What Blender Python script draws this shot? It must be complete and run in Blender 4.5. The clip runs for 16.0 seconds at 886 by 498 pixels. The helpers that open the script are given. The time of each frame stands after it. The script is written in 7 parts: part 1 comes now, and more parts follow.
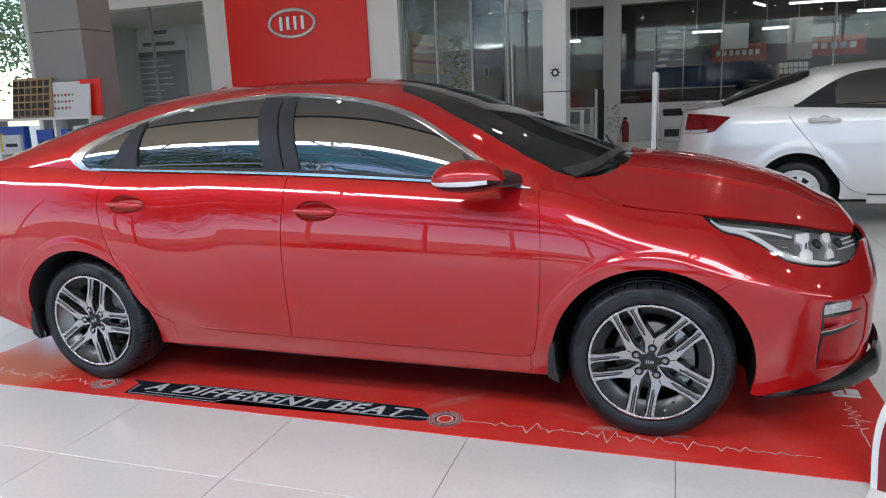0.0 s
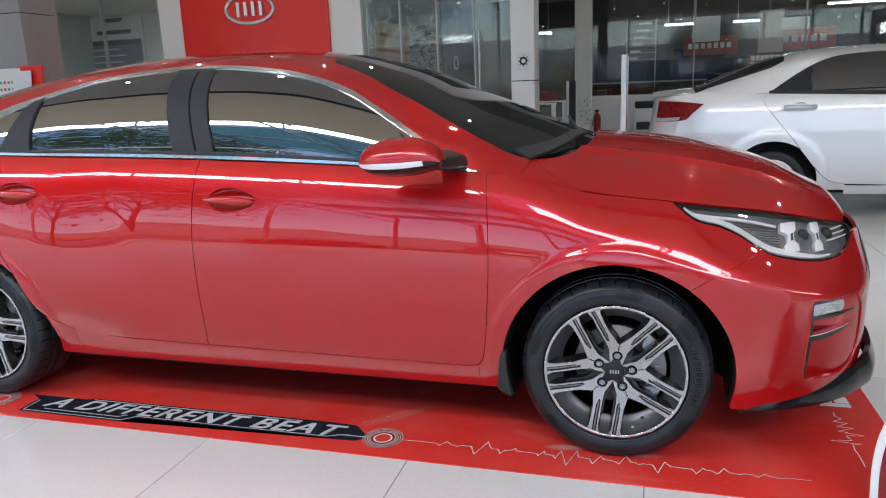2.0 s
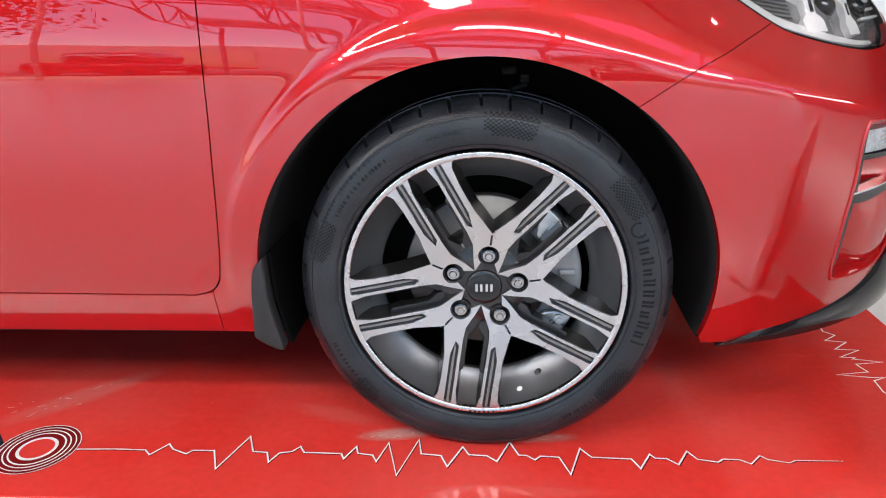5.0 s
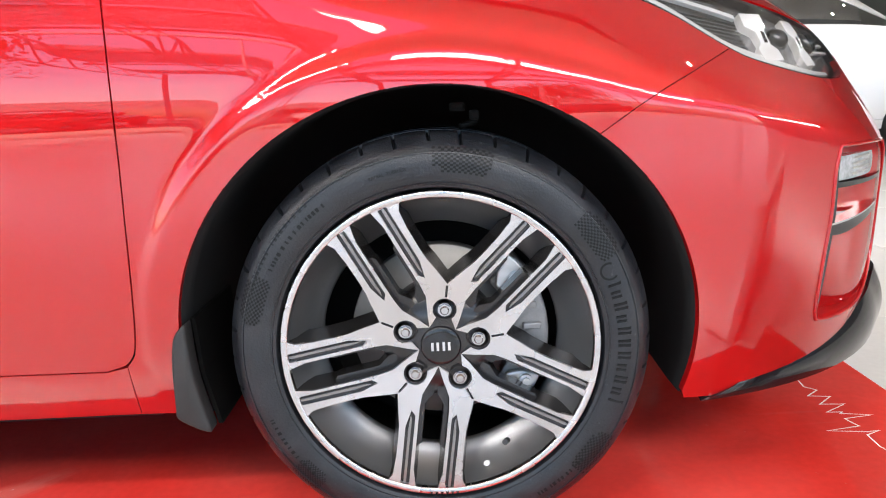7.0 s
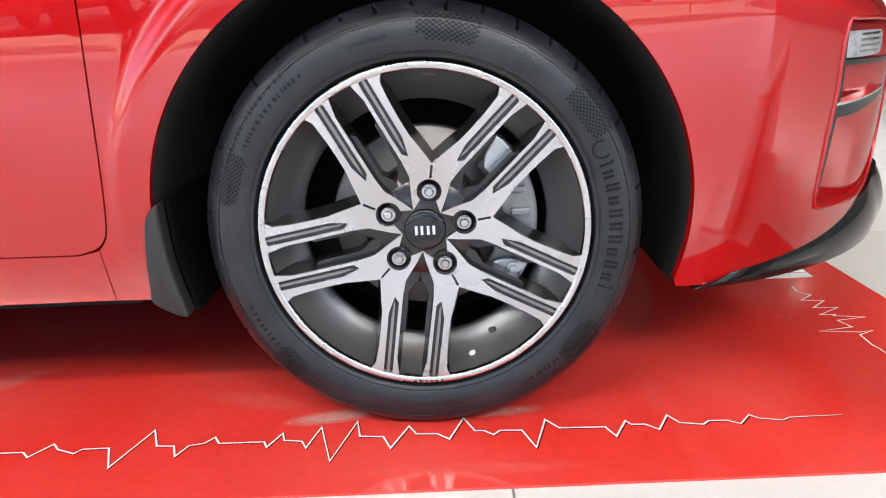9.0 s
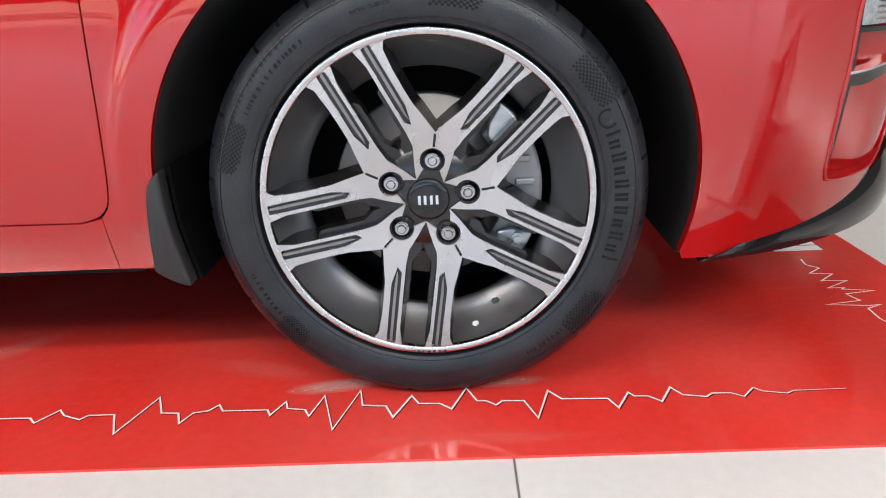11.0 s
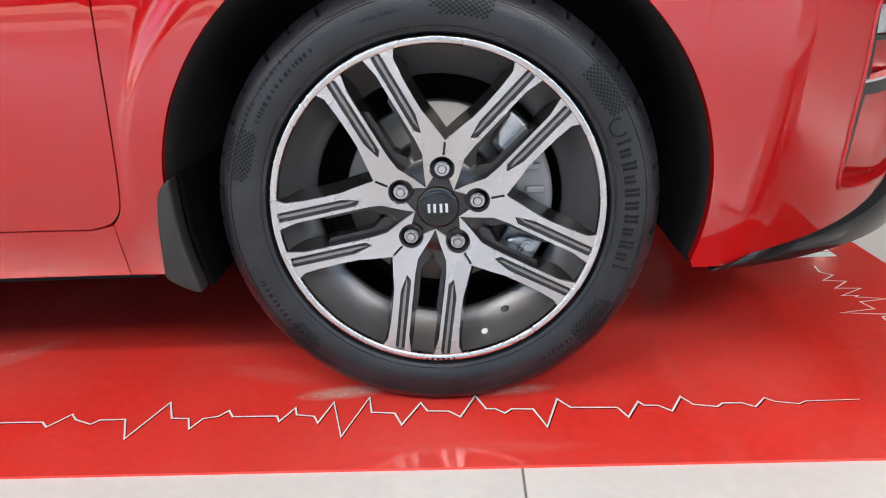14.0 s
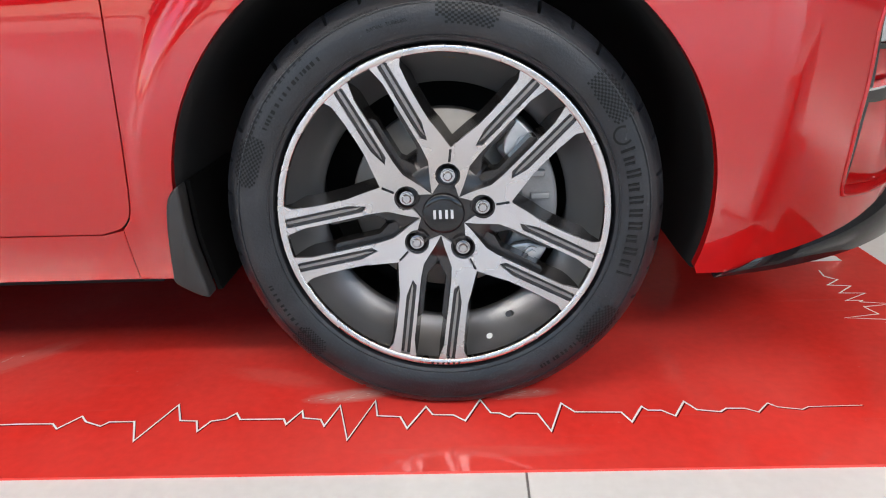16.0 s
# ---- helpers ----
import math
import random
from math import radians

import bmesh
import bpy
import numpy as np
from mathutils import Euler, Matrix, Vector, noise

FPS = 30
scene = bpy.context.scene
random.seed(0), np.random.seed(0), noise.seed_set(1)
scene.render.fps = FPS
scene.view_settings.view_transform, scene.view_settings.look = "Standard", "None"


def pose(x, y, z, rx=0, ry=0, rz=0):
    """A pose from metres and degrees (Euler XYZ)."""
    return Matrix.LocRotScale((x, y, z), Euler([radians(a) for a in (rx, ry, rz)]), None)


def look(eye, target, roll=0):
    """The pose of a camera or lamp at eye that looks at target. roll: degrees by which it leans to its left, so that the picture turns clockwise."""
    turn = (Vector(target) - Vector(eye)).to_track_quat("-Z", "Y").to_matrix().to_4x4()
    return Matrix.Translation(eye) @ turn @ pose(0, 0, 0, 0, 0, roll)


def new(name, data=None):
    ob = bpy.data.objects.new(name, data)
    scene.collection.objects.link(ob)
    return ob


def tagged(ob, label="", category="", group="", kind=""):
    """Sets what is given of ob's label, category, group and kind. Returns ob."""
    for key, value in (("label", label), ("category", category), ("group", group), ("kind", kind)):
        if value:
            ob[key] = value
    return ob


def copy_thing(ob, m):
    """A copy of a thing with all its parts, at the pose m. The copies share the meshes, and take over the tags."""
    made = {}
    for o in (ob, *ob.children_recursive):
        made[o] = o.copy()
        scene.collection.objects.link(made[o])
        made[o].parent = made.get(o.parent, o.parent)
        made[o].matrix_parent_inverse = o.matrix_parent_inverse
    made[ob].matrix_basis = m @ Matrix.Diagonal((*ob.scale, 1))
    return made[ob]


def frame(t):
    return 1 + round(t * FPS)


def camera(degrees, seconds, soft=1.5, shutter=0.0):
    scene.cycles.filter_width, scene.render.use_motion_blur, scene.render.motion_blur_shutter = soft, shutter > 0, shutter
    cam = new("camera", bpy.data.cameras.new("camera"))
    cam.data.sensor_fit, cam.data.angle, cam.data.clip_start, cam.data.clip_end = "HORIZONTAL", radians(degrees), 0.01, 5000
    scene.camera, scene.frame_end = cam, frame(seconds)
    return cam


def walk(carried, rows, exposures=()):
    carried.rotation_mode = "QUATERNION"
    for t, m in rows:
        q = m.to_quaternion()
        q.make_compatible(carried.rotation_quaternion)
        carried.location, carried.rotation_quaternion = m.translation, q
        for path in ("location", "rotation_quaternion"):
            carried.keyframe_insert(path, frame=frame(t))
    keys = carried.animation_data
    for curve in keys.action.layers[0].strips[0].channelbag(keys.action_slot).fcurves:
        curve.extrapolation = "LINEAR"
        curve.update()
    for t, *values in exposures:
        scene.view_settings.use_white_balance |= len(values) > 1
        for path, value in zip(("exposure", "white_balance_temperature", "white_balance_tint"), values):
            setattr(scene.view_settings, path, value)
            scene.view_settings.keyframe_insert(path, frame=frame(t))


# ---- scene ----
cam = camera(64.0, 16.0, soft=1.1)
PATH = [
    (0, (0.074, -2.678, 1.36), (-0.543, -0.824, 0.934), -2.4),
    (0.5, (0.09, -2.635, 1.346), (-0.526, -0.781, 0.919), -2.4),
    (1, (0.108, -2.581, 1.334), (-0.503, -0.725, 0.906), -2.4),
    (1.5, (0.112, -2.487, 1.319), (-0.498, -0.633, 0.886), -2.4),
    (1.8, (0.107, -2.336, 1.303), (-0.513, -0.491, 0.845), -2.5),
    (2, (0.093, -2.272, 1.262), (-0.458, -0.401, 0.822), -2.3),
    (2.2, (0.085, -2.201, 1.244), (-0.4, -0.313, 0.796), -2.4),
    (2.5, (0.074, -2.033, 1.195), (-0.402, -0.149, 0.725), -2.4),
    (2.7, (0.076, -1.916, 1.158), (-0.399, -0.037, 0.664), -2.5),
    (3, (0.079, -1.756, 1.149), (-0.393, 0.095, 0.556), -2.7),
    (3.3, (0.054, -1.629, 1.109), (-0.392, 0.216, 0.478), -2.3),
    (3.5, (0.068, -1.531, 1.114), (-0.385, 0.3, 0.45), -2.5),
    (3.7, (0.053, -1.437, 1.078), (-0.358, 0.4, 0.404), -2.2),
    (4, (0.065, -1.301, 1.045), (-0.307, 0.518, 0.302), -2.2),
    (4.2, (0.051, -1.209, 0.982), (-0.262, 0.611, 0.215), -1.6),
    (6.3, (0.013, -1.015, 0.702), (-0.03, 0.935, 0.259), -3.1),
    (6.5, (0.019, -1.001, 0.702), (-0.022, 0.951, 0.271), -3.0),
    (7, (0.02, -0.971, 0.684), (0.002, 0.98, 0.246), -3.0),
    (7.5, (0.023, -0.957, 0.661), (0.018, 0.997, 0.235), -2.9),
    (8, (0.02, -0.955, 0.626), (0.018, 0.993, 0.174), -2.8),
    (8.5, (0.021, -0.951, 0.604), (0.018, 0.975, 0.068), -2.7),
    (9, (0.032, -0.95, 0.589), (0.017, 0.959, -0.01), -2.7),
    (9.5, (0.036, -0.944, 0.579), (0.015, 0.953, -0.053), -2.6),
    (12, (0.045, -0.941, 0.592), (-0.013, 0.939, -0.089), -2.7),
    (12.5, (0.048, -0.939, 0.594), (-0.015, 0.94, -0.086), -2.7),
    (13, (0.05, -0.94, 0.596), (-0.019, 0.94, -0.085), -2.7),
    (13.5, (0.043, -0.94, 0.602), (-0.027, 0.939, -0.082), -2.6),
    (14, (0.044, -0.937, 0.597), (-0.033, 0.943, -0.08), -2.7),
    (14.5, (0.045, -0.939, 0.597), (-0.034, 0.941, -0.081), -2.7),
    (15, (0.044, -0.939, 0.602), (-0.036, 0.938, -0.084), -2.7),
    (15.5, (0.046, -0.943, 0.602), (-0.044, 0.938, -0.073), -2.7),
    (16, (0.045, -0.943, 0.61), (-0.048, 0.936, -0.07), -2.7),
]
walk(cam, [(t, look(eye, target, roll)) for t, eye, target, roll in PATH],
     exposures=[(0.0, 0.15, 6250, 12), (2.5, 0.33, 6250, 12), (3.2, 0.37, 6250, 12), (4.0, 0.45, 6400, 12), (6.5, 1.17, 6800, 12), (8.0, 1.17, 6900, 12), (9.0, 1.05, 6900, 12), (12.0, 0.73, 6900, 12), (16.0, 0.73, 6900, 12)])

# ---- world and light ----
world = bpy.data.worlds.new("sky")
scene.world = world
world.use_nodes = True
wn = world.node_tree.nodes
sky = wn.new("ShaderNodeTexSky")
sky.sky_type = "NISHITA"
sky.sun_disc = False
sky.sun_elevation, sky.sun_rotation = radians(56), radians(0)
world.node_tree.links.new(sky.outputs[0], wn["Background"].inputs[0])
wn["Background"].inputs[1].default_value = 0.36


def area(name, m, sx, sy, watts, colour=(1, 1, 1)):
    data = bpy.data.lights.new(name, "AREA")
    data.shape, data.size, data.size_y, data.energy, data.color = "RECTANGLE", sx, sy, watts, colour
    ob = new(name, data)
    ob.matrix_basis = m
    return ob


sun_data = bpy.data.lights.new("sun", "SUN")
sun_data.energy, sun_data.angle, sun_data.color = 4.5, radians(3), (1.0, 0.95, 0.88)
sun_lamp = new("sun", sun_data)
sun_lamp.matrix_basis = look((0, 20, 60), (0, -20, 0))
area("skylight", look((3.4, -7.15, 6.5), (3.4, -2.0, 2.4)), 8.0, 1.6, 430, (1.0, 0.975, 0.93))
area("side_window_light", look((11.22, -2.9, 3.35), (0, -2.9, 2.6)), 6.4, 0.56, 115, (1.0, 0.975, 0.93))
area("skylight_strip", look((-8.0, -5.3, 6.5), (-8.0, -4.2, 0)), 13, 0.6, 590, (1.0, 0.975, 0.93))

# ---- materials ----
def material(name, colour, rough=0.5, metal=0.0, **more):
    m = bpy.data.materials.new(name)
    m.use_nodes = True
    b = m.node_tree.nodes["Principled BSDF"]
    b.inputs["Base Color"].default_value = (*colour, 1)
    b.inputs["Roughness"].default_value, b.inputs["Metallic"].default_value = rough, metal
    for key, value in more.items():
        b.inputs[key.replace("_", " ")].default_value = value
    return m


def varied(m, scale=5.0, amount=0.15, rough=0.1, bump=0.0, fine=60.0, space="Object"):
    """Colour and gloss that wander at two scales, with a fine relief."""
    t = m.node_tree
    n, l, b = t.nodes, t.links, t.nodes["Principled BSDF"]
    co = n.new("ShaderNodeTexCoord")
    big, small = n.new("ShaderNodeTexNoise"), n.new("ShaderNodeTexNoise")
    big.inputs["Scale"].default_value, small.inputs["Scale"].default_value = scale, fine
    big.inputs["Detail"].default_value = 5
    for x in (big, small):
        l.new(co.outputs[space], x.inputs["Vector"])
    mix = n.new("ShaderNodeMath")
    mix.operation = "MULTIPLY_ADD"
    mix.inputs[1].default_value = 0.6
    l.new(big.outputs["Fac"], mix.inputs[0])
    half = n.new("ShaderNodeMath")
    half.operation = "MULTIPLY"
    half.inputs[1].default_value = 0.4
    l.new(small.outputs["Fac"], half.inputs[0])
    l.new(half.outputs[0], mix.inputs[2])
    ramp = n.new("ShaderNodeMapRange")
    ramp.inputs["From Min"].default_value, ramp.inputs["From Max"].default_value = 0.3, 0.7
    ramp.inputs["To Min"].default_value, ramp.inputs["To Max"].default_value = 1 - amount, 1 + amount
    l.new(mix.outputs[0], ramp.inputs["Value"])
    hsv = n.new("ShaderNodeHueSaturation")
    hsv.inputs["Color"].default_value = b.inputs["Base Color"].default_value
    l.new(ramp.outputs[0], hsv.inputs["Value"])
    l.new(hsv.outputs[0], b.inputs["Base Color"])
    r = n.new("ShaderNodeMapRange")
    r0 = b.inputs["Roughness"].default_value
    r.inputs["To Min"].default_value, r.inputs["To Max"].default_value = max(0.02, r0 - rough), min(1, r0 + rough)
    l.new(big.outputs["Fac"], r.inputs["Value"])
    l.new(r.outputs[0], b.inputs["Roughness"])
    if bump:
        bp = n.new("ShaderNodeBump")
        bp.inputs["Strength"].default_value, bp.inputs["Distance"].default_value = 0.5, bump
        l.new(small.outputs["Fac"], bp.inputs["Height"])
        l.new(bp.outputs[0], b.inputs["Normal"])
    return m


RED = material("red_car_paint", (0.43, 0.0066, 0.0082), 0.42, 0.45, Specular_IOR_Level=0.0, Specular_Tint=(0.55, 0.012, 0.016, 1), Coat_Weight=1.0, Coat_Roughness=0.004, Coat_IOR=1.68)
GLASS_DARK = material("tinted_glass", (0.006, 0.008, 0.008), 0.004, 0.0, IOR=3.2)
SCREEN = material("windscreen_glass", (0.006, 0.008, 0.008), 0.006, 0.0, IOR=1.6)
CHROME = material("chrome", (0.75, 0.75, 0.75), 0.08, 1.0)
BLACK_PLASTIC = varied(material("black_plastic", (0.012, 0.012, 0.013), 0.5), 30, 0.1, 0.08, 0.0003, 900)
BLACK_GLOSS = material("gloss_black", (0.006, 0.006, 0.007), 0.06)
INNER_BLACK = material("matt_black", (0.004, 0.004, 0.004), 0.9, 0.0, IOR=1.12)
UNDER = material("underbody", (0.017, 0.017, 0.017), 0.9, 0.0, IOR=1.12)
RUBBER = varied(material("tyre_rubber", (0.0085, 0.0095, 0.0122), 0.38, IOR=1.46), 14, 0.55, 0.26, 0.0011, 300)
ALLOY = varied(material("machined_alloy", (0.54, 0.515, 0.51), 0.27, 1.0, Anisotropic=0.7), 9, 0.10, 0.08, 0.00005, 900)
GREY_ALLOY = varied(material("dark_grey_alloy", (0.046, 0.043, 0.043), 0.24, 0.7), 20, 0.1, 0.04)
WHITE = varied(material("white_paint", (0.78, 0.77, 0.75), 0.5), 1.5, 0.03, 0.1)
GREY_WALL = varied(material("grey_cladding", (0.28, 0.27, 0.27), 0.45), 1.5, 0.06, 0.1)
RED_PANEL = varied(material("red_panel", (0.78, 0.022, 0.014), 0.4), 2, 0.05, 0.08)
TILE = varied(material("porcelain_tile", (0.66, 0.65, 0.63), 0.2), 1.2, 0.06, 0.05)
GROUT = material("grout", (0.2, 0.19, 0.18), 0.9)
MAT_RED = varied(material("red_vinyl", (0.70, 0.036, 0.027), 0.07), 3, 0.12, 0.03)


def tinted_end(m, colour, x0, x1):
    """A second colour that takes over along the mat, its edge broken by noise."""
    t = m.node_tree
    n, l, b = t.nodes, t.links, t.nodes["Principled BSDF"]
    co, sep, ramp, mix, ns, add = (n.new("ShaderNode" + k) for k in ("TexCoord", "SeparateXYZ", "MapRange", "Mix", "TexNoise", "Math"))
    l.new(co.outputs["Object"], sep.inputs[0])
    ns.inputs["Scale"].default_value = 4.0
    l.new(co.outputs["Object"], ns.inputs["Vector"])
    add.operation = "MULTIPLY_ADD"
    add.inputs[1].default_value = 0.5
    l.new(ns.outputs["Fac"], add.inputs[0])
    l.new(sep.outputs[0], add.inputs[2])
    ramp.inputs["From Min"].default_value, ramp.inputs["From Max"].default_value = x0, x1
    l.new(add.outputs[0], ramp.inputs["Value"])
    mix.data_type = "RGBA"
    old = b.inputs["Base Color"].links[0].from_socket
    l.new(ramp.outputs[0], mix.inputs["Factor"])
    l.new(old, mix.inputs[6])
    mix.inputs[7].default_value = (*colour, 1)
    l.new(mix.outputs[2], b.inputs["Base Color"])
    return m


def worn_hazed_mat(m):
    """Dusty rubbed patches and fine scratches on the vinyl, with a painted haze of soft reflections."""
    t = m.node_tree
    n, l, b = t.nodes, t.links, t.nodes["Principled BSDF"]
    co = n.new("ShaderNodeTexCoord")
    old, old_r = b.inputs["Base Color"].links[0].from_socket, b.inputs["Roughness"].links[0].from_socket
    fac = None
    # The first, broad layer is dust together with painted reflection haze.
    for scale, size, lo, hi, top in (((1, 1, 1), 2.6, 0.38, 0.95, 0.26), ((1.0, 14, 1), 3.5, 0.62, 0.78, 0.10), ((1, 1, 1), 70.0, 0.70, 0.78, 0.25)):
        mp, ns, mr = n.new("ShaderNodeMapping"), n.new("ShaderNodeTexNoise"), n.new("ShaderNodeMapRange")
        mp.inputs["Scale"].default_value = scale
        mp.inputs["Rotation"].default_value = (0, 0, 0.5)
        ns.inputs["Scale"].default_value, ns.inputs["Detail"].default_value = size, 8
        mr.inputs["From Min"].default_value, mr.inputs["From Max"].default_value, mr.inputs["To Max"].default_value = lo, hi, top
        l.new(co.outputs["Object"], mp.inputs["Vector"])
        l.new(mp.outputs[0], ns.inputs["Vector"])
        l.new(ns.outputs["Fac"], mr.inputs["Value"])
        if fac is None:
            fac = mr.outputs[0]
        else:
            mx = n.new("ShaderNodeMath")
            mx.operation = "MAXIMUM"
            l.new(fac, mx.inputs[0])
            l.new(mr.outputs[0], mx.inputs[1])
            fac = mx.outputs[0]
    # smeared rubber and dust beside the wheel and under the sill
    for cx, cy, wx, wy, turn, top in ((-0.165, 0.055, 0.105, 0.030, 0.15, 0.85), (-0.30, 0.12, 0.16, 0.045, -0.3, 0.16), (0.11, 0.050, 0.09, 0.022, 0.1, 0.5), (-0.85, 0.17, 0.25, 0.06, 0.75, 0.3), (0.02, -0.10, 0.3, 0.03, 0.0, 0.16)):
        mp, ln, mr, ns, mu, cut = (n.new("ShaderNode" + k) for k in ("Mapping", "VectorMath", "MapRange", "TexNoise", "Math", "MapRange"))
        mp.vector_type = "TEXTURE"
        mp.inputs["Location"].default_value, mp.inputs["Rotation"].default_value, mp.inputs["Scale"].default_value = (cx, cy, 0), (0, 0, turn), (wx, wy, 1)
        ln.operation, mu.operation = "LENGTH", "MULTIPLY"
        l.new(co.outputs["Object"], mp.inputs["Vector"])
        l.new(mp.outputs[0], ln.inputs[0])
        l.new(ln.outputs["Value"], mr.inputs["Value"])
        mr.inputs["To Min"].default_value, mr.inputs["To Max"].default_value = 1.0, 0.0
        ns.inputs["Scale"].default_value, ns.inputs["Detail"].default_value, ns.inputs["Roughness"].default_value = 3.4, 12, 0.8
        l.new(mp.outputs[0], ns.inputs["Vector"])
        l.new(mr.outputs[0], mu.inputs[0])
        l.new(ns.outputs["Fac"], mu.inputs[1])
        l.new(mu.outputs[0], cut.inputs["Value"])
        cut.inputs["From Min"].default_value, cut.inputs["From Max"].default_value, cut.inputs["To Max"].default_value = 0.10, 0.34, top
        mx = n.new("ShaderNodeMath")
        mx.operation = "MAXIMUM"
        l.new(fac, mx.inputs[0])
        l.new(cut.outputs[0], mx.inputs[1])
        fac = mx.outputs[0]
    mix = n.new("ShaderNodeMix")
    mix.data_type = "RGBA"
    l.new(fac, mix.inputs["Factor"])
    l.new(old, mix.inputs[6])
    mix.inputs[7].default_value = (0.58, 0.27, 0.23, 1)
    l.new(mix.outputs[2], b.inputs["Base Color"])
    add = n.new("ShaderNodeMath")
    add.operation = "MULTIPLY_ADD"
    add.inputs[1].default_value = 0.14
    l.new(fac, add.inputs[0])
    l.new(old_r, add.inputs[2])
    l.new(add.outputs[0], b.inputs["Roughness"])
    return m


def lathe_turned(m):
    """Turning marks round the wheel's axle: the gloss is drawn out across them."""
    t = m.node_tree
    n, l, b = t.nodes, t.links, t.nodes["Principled BSDF"]
    co, cross, tr, unit = n.new("ShaderNodeTexCoord"), n.new("ShaderNodeVectorMath"), n.new("ShaderNodeVectorTransform"), n.new("ShaderNodeVectorMath")
    cross.operation, unit.operation = "CROSS_PRODUCT", "NORMALIZE"
    cross.inputs[0].default_value = (0, 1, 0)
    tr.vector_type, tr.convert_from, tr.convert_to = "VECTOR", "OBJECT", "WORLD"
    l.new(co.outputs["Object"], cross.inputs[1])
    l.new(cross.outputs[0], tr.inputs[0])
    l.new(tr.outputs[0], unit.inputs[0])
    l.new(unit.outputs[0], b.inputs["Tangent"])
    return m


def dusty(m, colour, size, lo, hi, top):
    """Specks and smears of pale dust."""
    t = m.node_tree
    n, l, b = t.nodes, t.links, t.nodes["Principled BSDF"]
    co, mix = n.new("ShaderNodeTexCoord"), n.new("ShaderNodeMix")
    mix.data_type = "RGBA"
    fac = None
    for scale, a, z, peak in ((size, lo, hi, top), (size / 14, 0.45, 0.8, top * 0.45)):
        ns, mr = n.new("ShaderNodeTexNoise"), n.new("ShaderNodeMapRange")
        ns.inputs["Scale"].default_value, ns.inputs["Detail"].default_value = scale, 7
        l.new(co.outputs["Object"], ns.inputs["Vector"])
        l.new(ns.outputs["Fac"], mr.inputs["Value"])
        mr.inputs["From Min"].default_value, mr.inputs["From Max"].default_value, mr.inputs["To Max"].default_value = a, z, peak
        if fac is None:
            fac = mr.outputs[0]
        else:
            mx = n.new("ShaderNodeMath")
            mx.operation = "MAXIMUM"
            l.new(fac, mx.inputs[0])
            l.new(mr.outputs[0], mx.inputs[1])
            fac = mx.outputs[0]
    l.new(fac, mix.inputs["Factor"])
    l.new(b.inputs["Base Color"].links[0].from_socket, mix.inputs[6])
    mix.inputs[7].default_value = (*colour, 1)
    l.new(mix.outputs[2], b.inputs["Base Color"])
    return m


lathe_turned(ALLOY)
dusty(RUBBER, (0.058, 0.06, 0.065), 150.0, 0.66, 0.74, 0.6)
worn_hazed_mat(MAT_RED)
tinted_end(MAT_RED, (0.55, 0.13, 0.06), -2.5, -3.0)
SILVER = material("silver_car_paint", (0.82, 0.81, 0.81), 0.40, 0.55, Coat_Weight=1.0, Coat_Roughness=0.01)
CEILING = varied(material("ceiling_paint", (0.46, 0.44, 0.41), 0.8), 1, 0.04, 0.05)
TRIM = varied(material("satin_chrome", (0.84, 0.83, 0.82), 0.20, 1.0), 12, 0.04, 0.05)
LAMP_GREY = varied(material("lamp_grey", (0.2, 0.205, 0.215), 0.2, 0.5), 40, 0.2, 0.05)
# Near-black: the shade of the unlit office is put into this colour.
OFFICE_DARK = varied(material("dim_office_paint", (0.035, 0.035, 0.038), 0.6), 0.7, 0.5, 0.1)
BARREL = varied(material("grey_rim_paint", (0.29, 0.29, 0.295), 0.34, 0.88), 14, 0.03, 0.02)
# Near-black: the shade deep inside the rim is put into the colour.
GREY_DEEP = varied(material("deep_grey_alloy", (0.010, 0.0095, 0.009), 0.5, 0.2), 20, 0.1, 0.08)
MUD = varied(material("grey_plastic", (0.015, 0.0145, 0.0145), 0.6), 30, 0.08, 0.08, 0.0002, 800)
# Darker than RUBBER: the shading of raised letters and marks is in the colour.
RUBBER_MARK = material("moulded_rubber", (0.0042, 0.0044, 0.0052), 0.6, IOR=1.33)
GREY_MID = varied(material("satin_grey_alloy", (0.26, 0.245, 0.24), 0.34, 1.0), 20, 0.1, 0.08)
STEEL = varied(material("nut_chrome", (0.42, 0.41, 0.41), 0.2, 1.0), 60, 0.08, 0.08)
DISC = varied(material("disc_steel", (0.26, 0.24, 0.22), 0.55, 0.9), 25, 0.12, 0.1)
CALIPER = varied(material("cast_grey", (0.25, 0.25, 0.255), 0.42, 0.5), 40, 0.12, 0.1, 0.0004, 400)
BRACKET = varied(material("zinc_plate", (0.5, 0.51, 0.52), 0.34, 0.85), 40, 0.12, 0.08)
LENS_FROST = varied(material("moulded_lens", (0.42, 0.43, 0.44), 0.12, 0.35), 70, 0.35, 0.1, 0.0012, 220)


